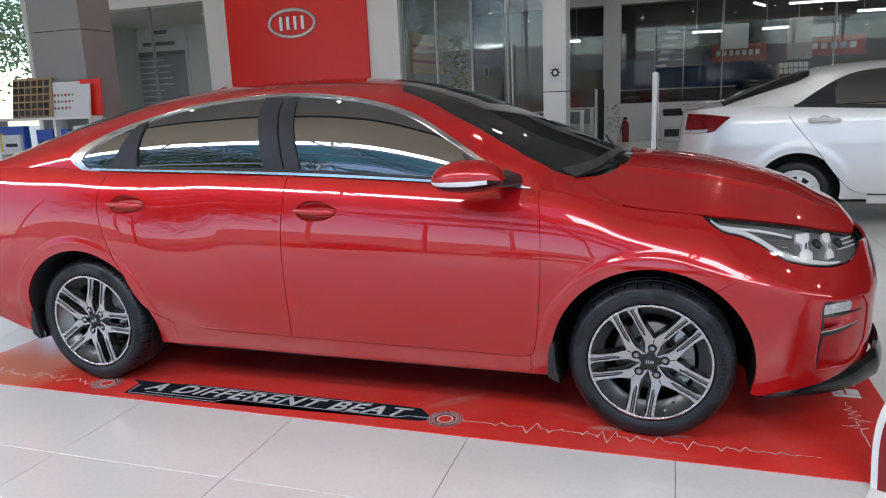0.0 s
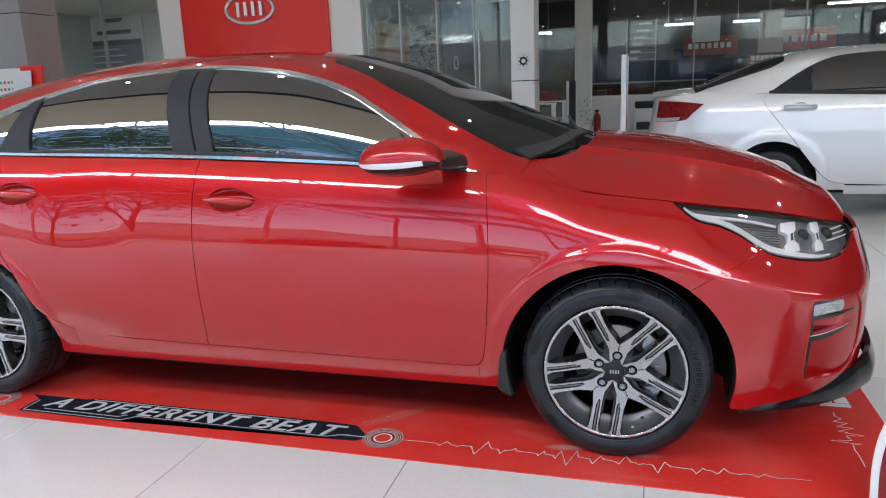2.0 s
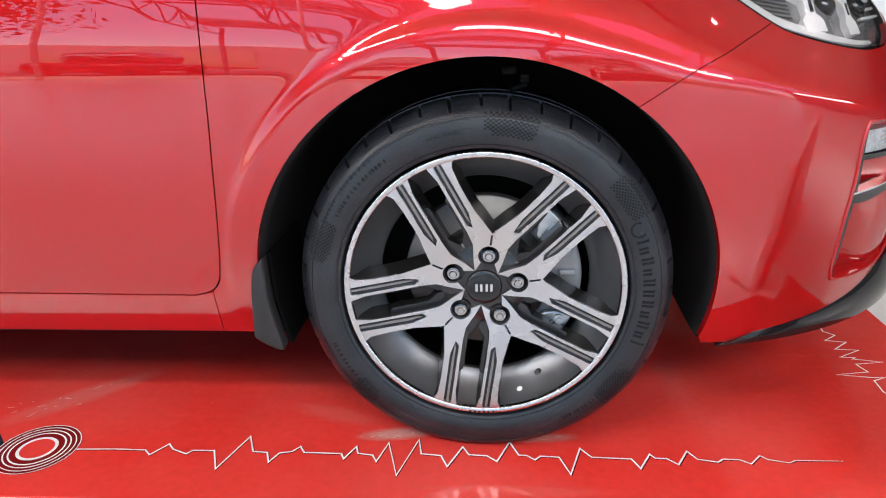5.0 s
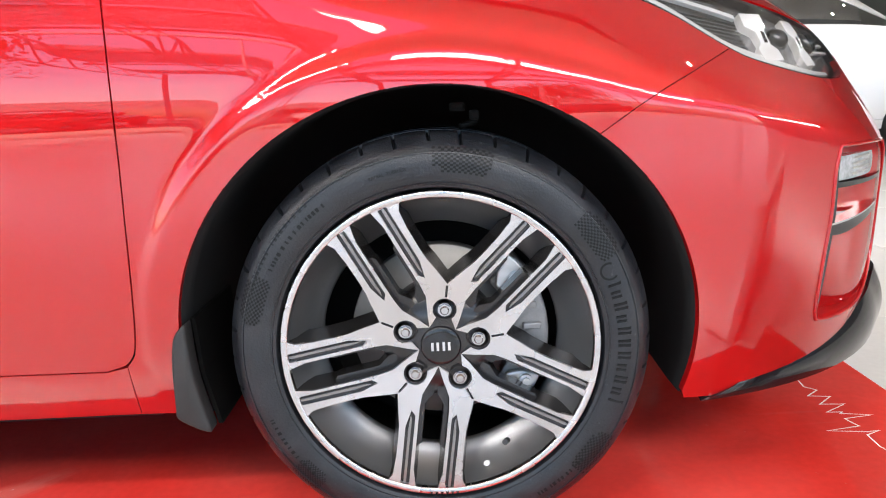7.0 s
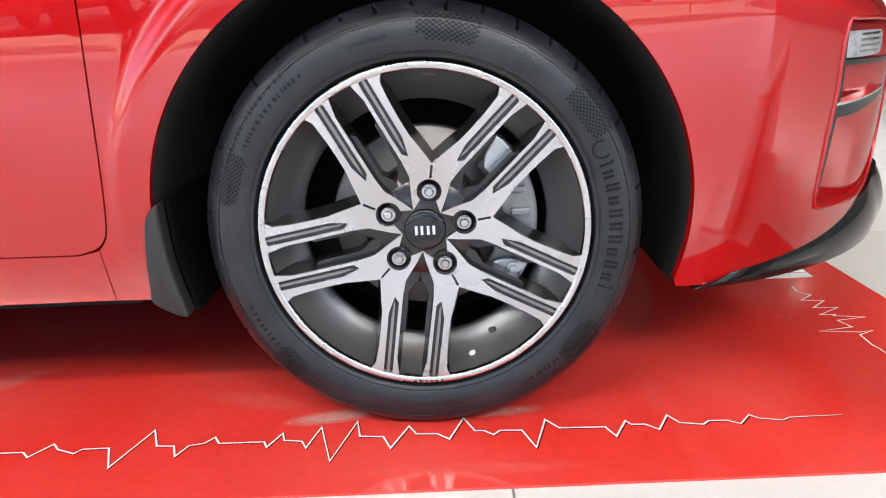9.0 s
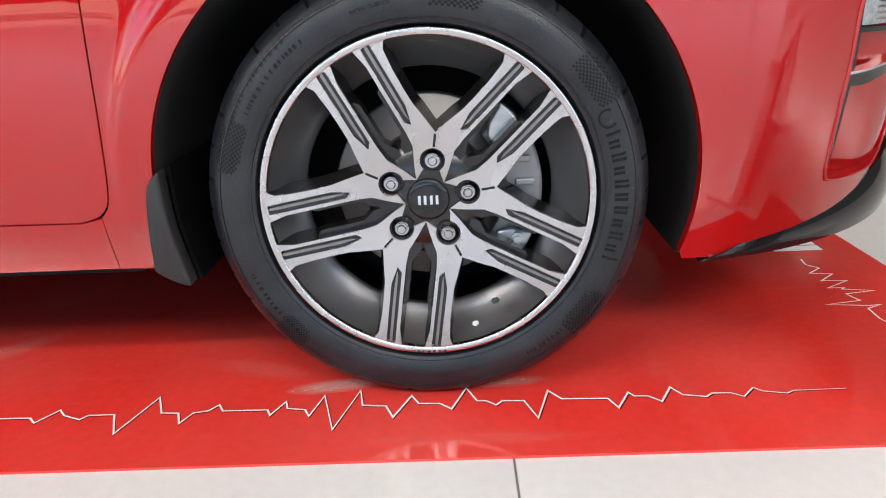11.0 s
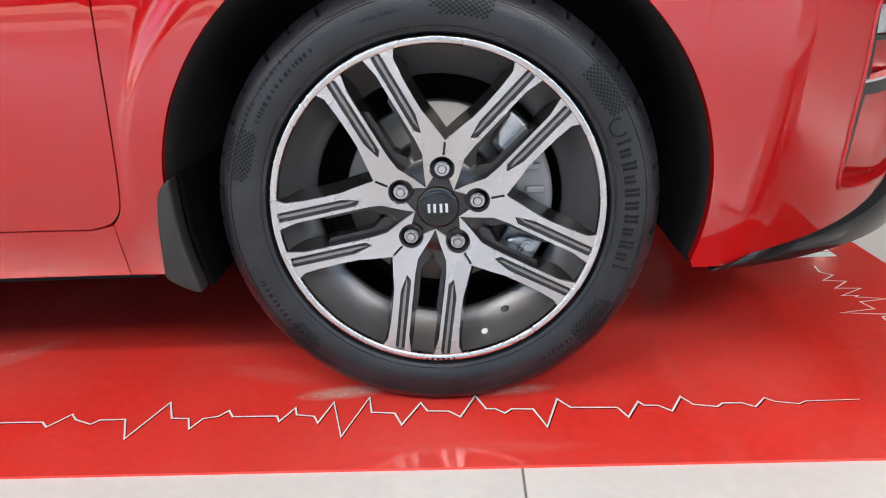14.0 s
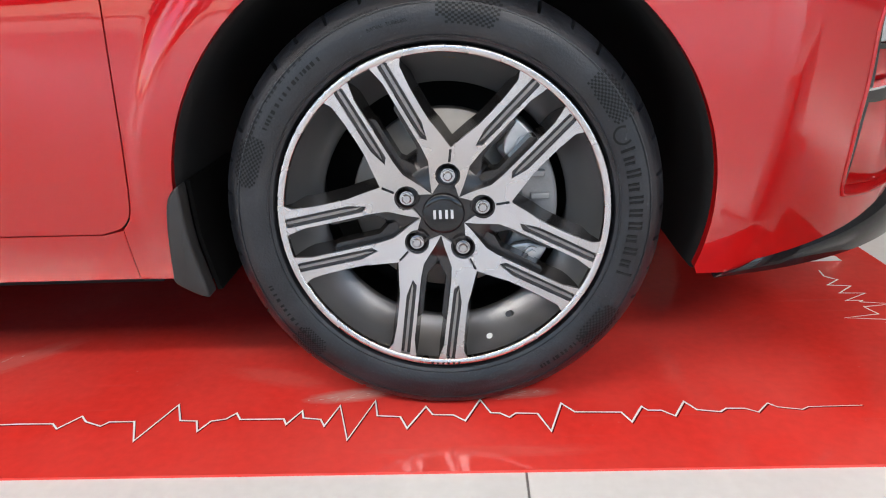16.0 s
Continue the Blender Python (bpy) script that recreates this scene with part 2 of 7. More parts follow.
def thin_glass(name, ior):
    """A thin clear cover: straight through, with the gloss of its front face."""
    m = bpy.data.materials.new(name)
    m.use_nodes = True
    t = m.node_tree
    t.nodes.remove(t.nodes["Principled BSDF"])
    mix, clear, gloss, fr = (t.nodes.new("ShaderNode" + k) for k in ("MixShader", "BsdfTransparent", "BsdfGlossy", "Fresnel"))
    gloss.inputs["Roughness"].default_value, fr.inputs[0].default_value = 0.02, ior
    clear.inputs[0].default_value = (0.93, 0.94, 0.95, 1)
    t.links.new(fr.outputs[0], mix.inputs[0])
    t.links.new(clear.outputs[0], mix.inputs[1])
    t.links.new(gloss.outputs[0], mix.inputs[2])
    t.links.new(mix.outputs[0], t.nodes["Material Output"].inputs[0])
    return m


LENS = thin_glass("lamp_lens", 1.7)
LIGHT_GUIDE = material("light_guide", (0.82, 0.83, 0.85), 0.15, 0.2)
REFLECTOR = material("reflector", (0.9, 0.9, 0.91), 0.25, 0.35)
FROST = varied(material("frosted_lens", (0.5, 0.51, 0.52), 0.18), 60, 0.15, 0.1, 0.001, 260)
PILLAR = varied(material("satin_black_film", (0.022, 0.023, 0.028), 0.6, IOR=1.35), 30, 0.1, 0.05)
TAIL = material("tail_lens", (0.16, 0.004, 0.006), 0.08)
ASPHALT = varied(material("paving", (0.20, 0.19, 0.175), 0.8), 0.5, 0.2, 0.1)
BEAM = varied(material("tan_paint", (0.72, 0.62, 0.47), 0.7), 1, 0.05, 0.05)
SIGN_SILVER = varied(material("brushed_silver", (0.62, 0.6, 0.58), 0.3, 0.8), 20, 0.05, 0.08)
PAPER = varied(material("printed_card", (0.72, 0.72, 0.72), 0.5), 4, 0.03, 0.05)
PAPER_DIM = varied(material("grey_card", (0.5, 0.51, 0.52), 0.6), 4, 0.05, 0.05)
INK = material("dark_print", (0.02, 0.021, 0.026), 0.5)
POSTER_BLUE = varied(material("poster_blue", (0.10, 0.13, 0.16), 0.4), 3, 0.1, 0.05)
ROOM_WALL = varied(material("grey_green_paint", (0.42, 0.46, 0.43), 0.7), 1, 0.05, 0.05)
# Lowered grey: the dimness of these walls and ceiling is in the colour.
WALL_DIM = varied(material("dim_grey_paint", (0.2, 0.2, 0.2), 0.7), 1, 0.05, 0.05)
FRAME = varied(material("steel_frame", (0.4, 0.4, 0.4), 0.4, 0.6), 10, 0.05, 0.05)
TAN_GREY = varied(material("beige_board", (0.3, 0.27, 0.24), 0.6), 4, 0.08, 0.05)
TAN = varied(material("tan_board", (0.35, 0.24, 0.13), 0.55), 6, 0.1, 0.05)
SWATCH = [material("swatch_dark", (0.02, 0.018, 0.016), 0.2), material("swatch_brown", (0.07, 0.04, 0.025), 0.2), material("swatch_grey", (0.05, 0.05, 0.055), 0.2)]
SPOTS = [material("spot_red", (0.5, 0.08, 0.06), 0.5), material("spot_green", (0.16, 0.3, 0.14), 0.5), material("spot_brown", (0.3, 0.2, 0.14), 0.5)]
YELLOW = varied(material("yellow_print", (0.75, 0.62, 0.02), 0.4), 8, 0.1, 0.05)
BLUE = varied(material("blue_print", (0.03, 0.09, 0.42), 0.4), 8, 0.15, 0.05)
BLUE_DARK = material("dark_blue_paint", (0.01, 0.02, 0.07), 0.15)
EXT_RED = material("extinguisher_red", (0.22, 0.012, 0.012), 0.3)
LEAF_PALE = varied(material("pale_leaf", (0.24, 0.26, 0.2), 0.6), 20, 0.3, 0.05)
LEAF = varied(material("leaf", (0.06, 0.11, 0.03), 0.5), 3, 0.45, 0.05)
BARK = varied(material("bark", (0.12, 0.09, 0.06), 0.9), 8, 0.3, 0.05, 0.01, 40)
STEEL_BLUE = material("painted_steel", (0.16, 0.2, 0.24), 0.5)
ROOF_SHEET = varied(material("roofing_sheet", (0.24, 0.47, 0.54), 0.5), 1, 0.1, 0.1)
CREAM = varied(material("cream_paving", (0.66, 0.58, 0.46), 0.7), 1.5, 0.08, 0.05)
YARD_WALL = varied(material("pale_plaster", (0.36, 0.35, 0.34), 0.8), 0.6, 0.1, 0.05)
RED_PLAIN = material("red_body", (0.4, 0.02, 0.02), 0.2)
TAIL_BRIGHT = varied(material("red_lens", (0.20, 0.004, 0.006), 0.10, IOR=1.35), 26, 0.7, 0.03)
PRINT_WHITE = material("white_print", (0.78, 0.74, 0.72), 0.3)
PRINT_GREY = material("grey_print", (0.5, 0.5, 0.52), 0.3)
PRINT_SILVER = varied(material("silver_print", (0.55, 0.55, 0.57), 0.3), 12, 0.2, 0.05)
PRINT_NAVY = varied(material("navy_print", (0.018, 0.02, 0.03), 0.25), 10, 0.2, 0.05)
# Maroon of the printed discs, and of the reflection painted in the stand.
PRINT_REFLECT_MAROON = material("maroon_print", (0.2, 0.008, 0.01), 0.25)
PRINT_DARK = material("shadow_print", (0.12, 0.006, 0.008), 0.25)
SCUFF = varied(material("scuffed_vinyl", (0.55, 0.33, 0.29), 0.8), 60, 0.5, 0.1, 0.001, 300)


def glow(name, colour, strength):
    m = material(name, colour, 0.5)
    b = m.node_tree.nodes["Principled BSDF"]
    b.inputs["Emission Color"].default_value, b.inputs["Emission Strength"].default_value = (*colour, 1), strength
    return m


def translucent(m, share):
    """Lets daylight through a thin sheet."""
    t = m.node_tree
    out = t.nodes["Material Output"]
    b = t.nodes["Principled BSDF"]
    mix, tr = t.nodes.new("ShaderNodeMixShader"), t.nodes.new("ShaderNodeBsdfTranslucent")
    tr.inputs[0].default_value = b.inputs["Base Color"].default_value
    mix.inputs[0].default_value = share
    t.links.new(b.outputs[0], mix.inputs[1])
    t.links.new(tr.outputs[0], mix.inputs[2])
    t.links.new(mix.outputs[0], out.inputs[0])
    return m


translucent(ROOF_SHEET, 0.55)
translucent(LEAF, 0.3)
GLOW_SPOT = glow("spot_glow", (1.0, 0.97, 0.9), 40.0)
GLOW, GLOW_TUBE = glow("lamp_glow", (1.0, 0.97, 0.92), 650.0), glow("tube_glow", (0.95, 0.97, 1.0), 10.0)
GLASS = material("clear_glass", (0.95, 1, 0.97), 0.0, 0.0, IOR=1.45, Transmission_Weight=1.0)


# ---- mesh helpers ----
def link_mesh(name, bm, mat, parent=None, label="", smooth=False):
    me = bpy.data.meshes.new(name)
    bm.to_mesh(me)
    bm.free()
    if smooth:
        me.shade_smooth()
    for x in mat if isinstance(mat, (list, tuple)) else [mat]:
        me.materials.append(x)
    ob = new(name, me)
    if parent:
        ob.parent = parent
    if label:
        ob["label"] = label
    return ob


def part(name, bm, mat, parent, label="", smooth=False):
    return link_mesh(name, bm, mat, parent, label, smooth)


def thing(name, label, category, m=None, group="", kind=""):
    ob = new(name)
    if m:
        ob.matrix_basis = m
    return tagged(ob, label, category, group, kind)


def box(x0, x1, y0, y1, z0, z1, bevel=0.0, bm=None, seg=2):
    own = bmesh.new()
    bmesh.ops.create_cube(own, size=1, matrix=Matrix.Translation(((x0 + x1) / 2, (y0 + y1) / 2, (z0 + z1) / 2)) @ Matrix.Diagonal((x1 - x0, y1 - y0, z1 - z0, 1)))
    if bevel:
        bmesh.ops.bevel(own, geom=own.edges[:], offset=bevel, segments=seg, affect="EDGES", profile=0.5)
    if bm is None:
        return own
    return merge(bm, own)


def merge(bm, other):
    me = bpy.data.meshes.new("scratch")
    other.to_mesh(me)
    other.free()
    bm.from_mesh(me)
    bpy.data.meshes.remove(me)
    return bm


def cylinder(p, q, r, r2=None, seg=16, bm=None, caps=True):
    bm = bm or bmesh.new()
    p, q = Vector(p), Vector(q)
    d = q - p
    m = Matrix.Translation((p + q) / 2) @ d.to_track_quat("Z", "Y").to_matrix().to_4x4()
    bmesh.ops.create_cone(bm, cap_ends=caps, segments=seg, radius1=r, radius2=r if r2 is None else r2, depth=d.length, matrix=m)
    return bm


def revolve(profile, seg=64, a0=0.0, a1=2 * math.pi):
    """A profile of (radius, y) turned about the y axis."""
    bm = bmesh.new()
    full = abs(a1 - a0 - 2 * math.pi) < 1e-6
    rings = []
    for i in range(seg if full else seg + 1):
        a = a0 + (a1 - a0) * i / seg
        rings.append([bm.verts.new((r * math.cos(a), y, r * math.sin(a))) for r, y in profile])
    for i in range(seg):
        a, b = rings[i], rings[(i + 1) % len(rings)]
        for j in range(len(profile) - 1):
            bm.faces.new((a[j], a[j + 1], b[j + 1], b[j]))
    return bm


def prism(points, y0, y1, bevel=0.0, bm=None):
    """An outline in x and z, thickened along y."""
    own = bmesh.new()
    front = [own.verts.new((x, y0, z)) for x, z in points]
    f = own.faces.new(front)
    r = bmesh.ops.extrude_face_region(own, geom=[f])
    vs = [v for v in r["geom"] if isinstance(v, bmesh.types.BMVert)]
    bmesh.ops.translate(own, verts=vs, vec=(0, y1 - y0, 0))
    bmesh.ops.recalc_face_normals(own, faces=own.faces[:])
    if bevel:
        bmesh.ops.bevel(own, geom=own.edges[:], offset=bevel, segments=2, affect="EDGES", profile=0.5)
    if bm is None:
        return own
    return merge(bm, own)


def curve_through(points, step):
    """Points along a smooth line through the given ones (Catmull-Rom); a point given twice makes a corner."""
    out = []
    p = [np.array(q, float) for q in points]
    for i in range(len(p) - 1):
        a, b = p[i], p[i + 1]
        if np.allclose(a, b):
            continue
        before = p[i - 1] if i and not np.allclose(p[i - 1], a) else 2 * a - b
        after = p[i + 2] if i + 2 < len(p) and not np.allclose(p[i + 2], b) else 2 * b - a
        n = max(2, int(np.linalg.norm(b - a) / step) + 1)
        for k in range(n):
            t = k / n
            out.append(0.5 * (2 * a + (b - before) * t + (2 * before - 5 * a + 4 * b - after) * t * t + (3 * a - before - 3 * b + after) * t ** 3))
    out.append(p[-1])
    return np.array(out)


def line(*points, step=0.012):
    return [tuple(p) for p in curve_through(points, step)]


def inside(poly, pts):
    x, y = pts[:, 0], pts[:, 1]
    hit = np.zeros(len(pts), bool)
    for (x0, y0), (x1, y1) in zip(poly, np.roll(poly, -1, axis=0)):
        if y0 != y1:
            hit ^= ((y0 > y) != (y1 > y)) & (x < (x1 - x0) * (y - y0) / (y1 - y0) + x0)
    return hit


def from_line(poly, pts):
    best = np.full(len(pts), 1e9)
    for a, b in zip(poly, np.roll(poly, -1, axis=0)):
        d = b - a
        k = np.clip(((pts - a) @ d) / max(d @ d, 1e-12), 0, 1)
        best = np.minimum(best, np.linalg.norm(pts - a - k[:, None] * d, axis=1))
    return best


def sheet(name, outline, surface, step, mat, parent, label="", gap=0.0, lip=0.012, holes=(), flare=0.0):
    """A panel of a curved skin: the outline in the surface's two coordinates, its edge turned inwards by the lip."""
    from mathutils.geometry import delaunay_2d_cdt
    poly = np.array(outline, float)
    keep = np.linalg.norm(poly - np.roll(poly, 1, axis=0), axis=1) > 1e-5
    poly = poly[keep]
    x, y = poly[:, 0], poly[:, 1]
    if (x * np.roll(y, -1) - np.roll(x, -1) * y).sum() < 0:
        poly = poly[::-1].copy()
    if gap:
        a, c = poly - np.roll(poly, 1, axis=0), np.roll(poly, -1, axis=0) - poly
        a, c = a / np.linalg.norm(a, axis=1)[:, None], c / np.linalg.norm(c, axis=1)[:, None]
        n = np.stack((-(a + c)[:, 1], (a + c)[:, 0]), 1)
        poly = poly + gap * n / np.maximum(np.linalg.norm(n, axis=1)[:, None], 0.3)
    lo, hi = poly.min(0), poly.max(0)
    gx, gy = np.meshgrid(np.arange(lo[0] + step / 2, hi[0], step), np.arange(lo[1] + step / 2, hi[1], step))
    pts = np.stack((gx.ravel(), gy.ravel()), 1)
    if len(pts):
        pts = pts[inside(poly, pts)]
        pts = pts[from_line(poly, pts) > step * 0.45]
    loops = [poly]
    for h in holes:
        h = np.array(h, float)
        if (h[:, 0] * np.roll(h[:, 1], -1) - np.roll(h[:, 0], -1) * h[:, 1]).sum() > 0:
            h = h[::-1].copy()
        loops.append(h)
        if len(pts):
            pts = pts[~inside(h, pts)]
            pts = pts[from_line(h, pts) > step * 0.3]
    every = np.concatenate(loops + ([pts] if len(pts) else []))
    k = len(poly)
    edges, base = [], 0
    for h in loops:
        edges += [(base + i, base + (i + 1) % len(h)) for i in range(len(h))]
        base += len(h)
    vs, _, fs, *_ = delaunay_2d_cdt([Vector(p) for p in every], edges, [list(range(k))], 1, 1e-6)
    if holes:
        mid = np.array([np.mean([(vs[i].x, vs[i].y) for i in f], axis=0) for f in fs])
        gone = np.zeros(len(fs), bool)
        for h in loops[1:]:
            gone |= inside(h, mid)
        fs = [f for f, g in zip(fs, gone) if not g]
    uv = np.array([(v.x, v.y) for v in vs])
    co = surface(uv[:, 0], uv[:, 1])
    e = 2e-3
    du = surface(uv[:, 0] + e, uv[:, 1]) - surface(uv[:, 0] - e, uv[:, 1])
    dv = surface(uv[:, 0], uv[:, 1] + e) - surface(uv[:, 0], uv[:, 1] - e)
    nor = np.cross(du, dv)
    nor /= np.maximum(np.linalg.norm(nor, axis=1)[:, None], 1e-12)
    faces = [tuple(f) for f in fs]
    verts, normals = [tuple(c) for c in co], [tuple(n) for n in nor]
    for h in loops if lip else ():
        k = len(h)
        rim = surface(h[:, 0], h[:, 1])
        pu = surface(h[:, 0] + e, h[:, 1]) - surface(h[:, 0] - e, h[:, 1])
        pv = surface(h[:, 0], h[:, 1] + e) - surface(h[:, 0], h[:, 1] - e)
        pn = np.cross(pu, pv)
        pn /= np.maximum(np.linalg.norm(pn, axis=1)[:, None], 1e-12)
        t = np.roll(rim, -1, axis=0) - np.roll(rim, 1, axis=0)
        out = np.cross(t, pn)
        out /= np.maximum(np.linalg.norm(out, axis=1)[:, None], 1e-12)
        base = len(verts)
        verts += [tuple(c) for c in rim] + [tuple(c) for c in rim - lip * pn + flare * out]
        normals += [tuple(c) for c in out] * 2
        for i in range(k):
            j = (i + 1) % k
            faces.append((base + i, base + k + i, base + k + j, base + j))
    me = bpy.data.meshes.new(name)
    me.from_pydata(verts, [], faces)
    me.update()
    me.shade_smooth()
    me.normals_split_custom_set_from_vertices(normals)
    me.materials.append(mat)
    ob = new(name, me)
    ob.parent = parent
    if label:
        ob["label"] = label
    return ob


# ---- the showroom ----
FLOOR_Z = -0.004
X0, X1, Y0, Y1 = -15.0, 11.0, -7.0, 8.0
YF = 26.0            # the far end of the office
CEIL = 4.3


def structure(name, bm, mat, label, category, parent=None):
    ob = link_mesh(name, bm, mat)
    if parent:
        ob.parent = parent
        return ob
    return tagged(ob, label, category, kind="structure")


floor = structure("floor", box(X0 - 0.2, X1 + 0.2, Y0 - 0.2, YF, -0.2, FLOOR_Z - 0.003), GROUT, "pale grey polished tile floor with thin dark joints", "floor")
structure("ground", box(-300, 300, -300, Y0 - 0.2, -0.4, -0.02), ASPHALT, "grey paved yard outside the showroom front", "ground")
structure("ceiling", box(X0 - 0.2, X1 + 0.2, -2.45, 8.25, CEIL, CEIL + 0.2), CEILING, "plain off-white showroom ceiling", "ceiling")
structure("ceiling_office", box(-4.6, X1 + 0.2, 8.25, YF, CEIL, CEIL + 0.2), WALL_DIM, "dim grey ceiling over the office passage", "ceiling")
structure("ceiling_beam", box(X0, X1, -2.75, -2.45, CEIL - 0.06, CEIL + 0.35, 0.01), BEAM, "tan painted fascia at the ceiling's edge", "beam")
structure("soffit", box(X0, X1, -2.45, -0.1, CEIL - 0.06, CEIL - 0.002), BEAM, "tan painted soffit along the showroom's edge", "ceiling")
structure("soffit_groove", box(X0, X1, -0.1, 0.1, CEIL - 0.03, CEIL - 0.002), INK, "dark recessed groove beside the soffit", "ceiling")
structure("wall_left", box(X0 - 0.2, X0, -7.0, 8.25, FLOOR_Z, CEIL), WHITE, "white painted side wall of the showroom", "wall")
side_wall = box(X1, X1 + 0.2, -7.0, -6.2, FLOOR_Z, CEIL)
box(X1, X1 + 0.2, 0.4, YF, FLOOR_Z, CEIL, bm=side_wall)
box(X1, X1 + 0.2, -6.2, 0.4, FLOOR_Z, 3.04, bm=side_wall)
box(X1, X1 + 0.2, -6.2, 0.4, 3.66, CEIL, bm=side_wall)
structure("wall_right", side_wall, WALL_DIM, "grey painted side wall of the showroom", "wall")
side_window = thing("window_side", "high strip window with a slim steel frame in the side wall", "window", kind="structure")
for z in (3.04, 3.62):
    part("frame_rail", box(X1 + 0.06, X1 + 0.12, -6.2, 0.4, z, z + 0.04, 0.004), FRAME, side_window)
for y in (-6.2, -3.02, 0.36):
    part("frame_post", box(X1 + 0.06, X1 + 0.12, y, y + 0.04, 3.08, 3.62, 0.004), FRAME, side_window)
structure("wall_far", box(-4.6, X1, YF, YF + 0.2, FLOOR_Z, CEIL), OFFICE_DARK, "far wall of the office, its dimness painted near-black", "wall")
structure("wall_back", box(-7.54, -4.06, Y1, Y1 + 0.25, FLOOR_Z, CEIL), WHITE, "white painted wall behind the cars", "wall")
structure("wall_lintel", box(-11.4, -7.54, Y1, Y1 + 0.25, 3.05, CEIL), WHITE, "white painted wall over the glass room", "wall")
structure("wall_lintel", box(-15.0, -11.4, Y1, Y1 + 0.25, 3.6, CEIL), WHITE, "white painted wall over the window", "wall")
structure("wall_lintel", box(-4.06, -1.47, Y1, Y1 + 0.25, 3.3, CEIL), WHITE, "white painted wall over the glass doors", "wall")

panel = thing("wall_panel", "tall flat red display panel on the white wall", "wall panel")
part("panel", box(-7.09, -4.56, Y1 - 0.06, Y1 - 0.002, 0.1, 4.2, 0.006), RED_PANEL, panel)
emblem = thing("wall_emblem", "raised silver oval emblem with plain bars on the red panel", "emblem")
bm = bmesh.new()
n = 64
loops = []
for k, (s, y) in enumerate(((1.0, 0.0), (1.0, -0.035), (0.96, -0.045), (0.87, -0.045), (0.84, -0.035), (0.84, 0.0))):
    b = 0.235 - 0.45 * (1 - s) * 0.235 / 0.235
    loops.append([bm.verts.new((0.435 * (s if k < 3 else 0.435 ** 0 * (s + 0.045)) * math.cos(2 * math.pi * i / n), y, (0.235 if k < 2 else 0.225 if k == 2 else 0.19 if k == 3 else 0.182) * math.sin(2 * math.pi * i / n))) for i in range(n)])
for a, b in zip(loops, loops[1:]):
    for i in range(n):
        bm.faces.new((a[i], a[(i + 1) % n], b[(i + 1) % n], b[i]))
bmesh.ops.recalc_face_normals(bm, faces=bm.faces[:])
o = part("oval_ring", bm, SIGN_SILVER, emblem, "", True)
for x in (-0.2, -0.07, 0.06, 0.19):
    part("bar", prism([(x - 0.025, -0.105), (x + 0.03, -0.105), (x + 0.03, 0.105), (x - 0.025, 0.105)], -0.035, 0.0, 0.004), SIGN_SILVER, emblem)
emblem.matrix_basis = pose(-5.85, Y1 - 0.06, 2.575)

# grey clad column with a joint
column = structure("column", box(-8.68, -7.78, 5.5, 6.1, FLOOR_Z, 2.44), GREY_WALL, "grey clad column with a dark joint", "column")
structure("column_upper", box(-8.68, -7.78, 5.5, 6.1, 2.452, CEIL), GREY_WALL, "", "", column)
structure("column_joint", box(-8.67, -7.79, 5.51, 6.09, 2.43, 2.46), UNDER, "", "", column)
white_col = structure("column_white", box(-1.796, -1.467, Y1 - 0.1, Y1 + 0.35, FLOOR_Z, 1.325), WHITE, "square white column with a dark joint", "column")
structure("column_upper", box(-1.796, -1.467, Y1 - 0.1, Y1 + 0.35, 1.337, CEIL), WHITE, "", "", white_col)
structure("column_joint", box(-1.79, -1.473, Y1 - 0.094, Y1 + 0.34, 1.32, 1.34), UNDER, "", "", white_col)
notice = thing("notice", "small white notice with a dark gear-shaped mark on the column", "notice")
part("paper", box(-1.72, -1.52, Y1 - 0.104, Y1 - 0.1005, 1.46, 1.72), PAPER, notice)
bm = revolve([(0.03, -0.001), (0.055, -0.001)], 24)
for k in range(8):
    a = radians(45 * k)
    bm.faces.new([bm.verts.new((r * math.cos(a + d), -0.001, r * math.sin(a + d))) for r, d in ((0.05, -0.16), (0.075, -0.1), (0.075, 0.1), (0.05, 0.16))])
o = part("mark", bm, INK, notice)
o.location = (-1.62, Y1 - 0.104, 1.60)


def glazing(name, x0, x1, y, z0, z1, cols, label, frame=0.05, rail=(), mat=None):
    """A glazed screen: a frame, mullions and one pane to a field."""
    ob = thing(name, label, "window", kind="structure")
    w = (x1 - x0) / cols
    for i in range(cols + 1):
        x = x0 + w * i
        part("mullion", box(x - frame / 2, x + frame / 2, y - 0.04, y + 0.04, z0, z1, 0.004), mat or FRAME, ob)
    for z in (z0, z1, *rail):
        part("rail", box(x0, x1, y - 0.038, y + 0.038, z - frame / 2, z + frame / 2, 0.004), mat or FRAME, ob)
    for i in range(cols):
        p = part("pane", box(x0 + w * i + frame / 2, x0 + w * (i + 1) - frame / 2, y - 0.004, y + 0.004, z0 + frame / 2, z1 - frame / 2), GLASS, ob)
        p.visible_shadow = False
    return ob


glazing("window_1", -15.0, -11.5, Y1 + 0.1, FLOOR_Z, 3.6, 3, "tall window onto trees", 0.09, mat=WHITE)
glazing("window_2", -9.80, -7.56, Y1 + 0.05, FLOOR_Z, 3.05, 2, "glass front of a small side room", 0.014)
glazing("window_3", -4.04, -1.80, Y1 + 0.12, FLOOR_Z, 3.3, 4, "frameless glass doors in a screen", 0.02)
door_pull = thing("door_pull", "long steel pull handle on the glass door", "door handle")
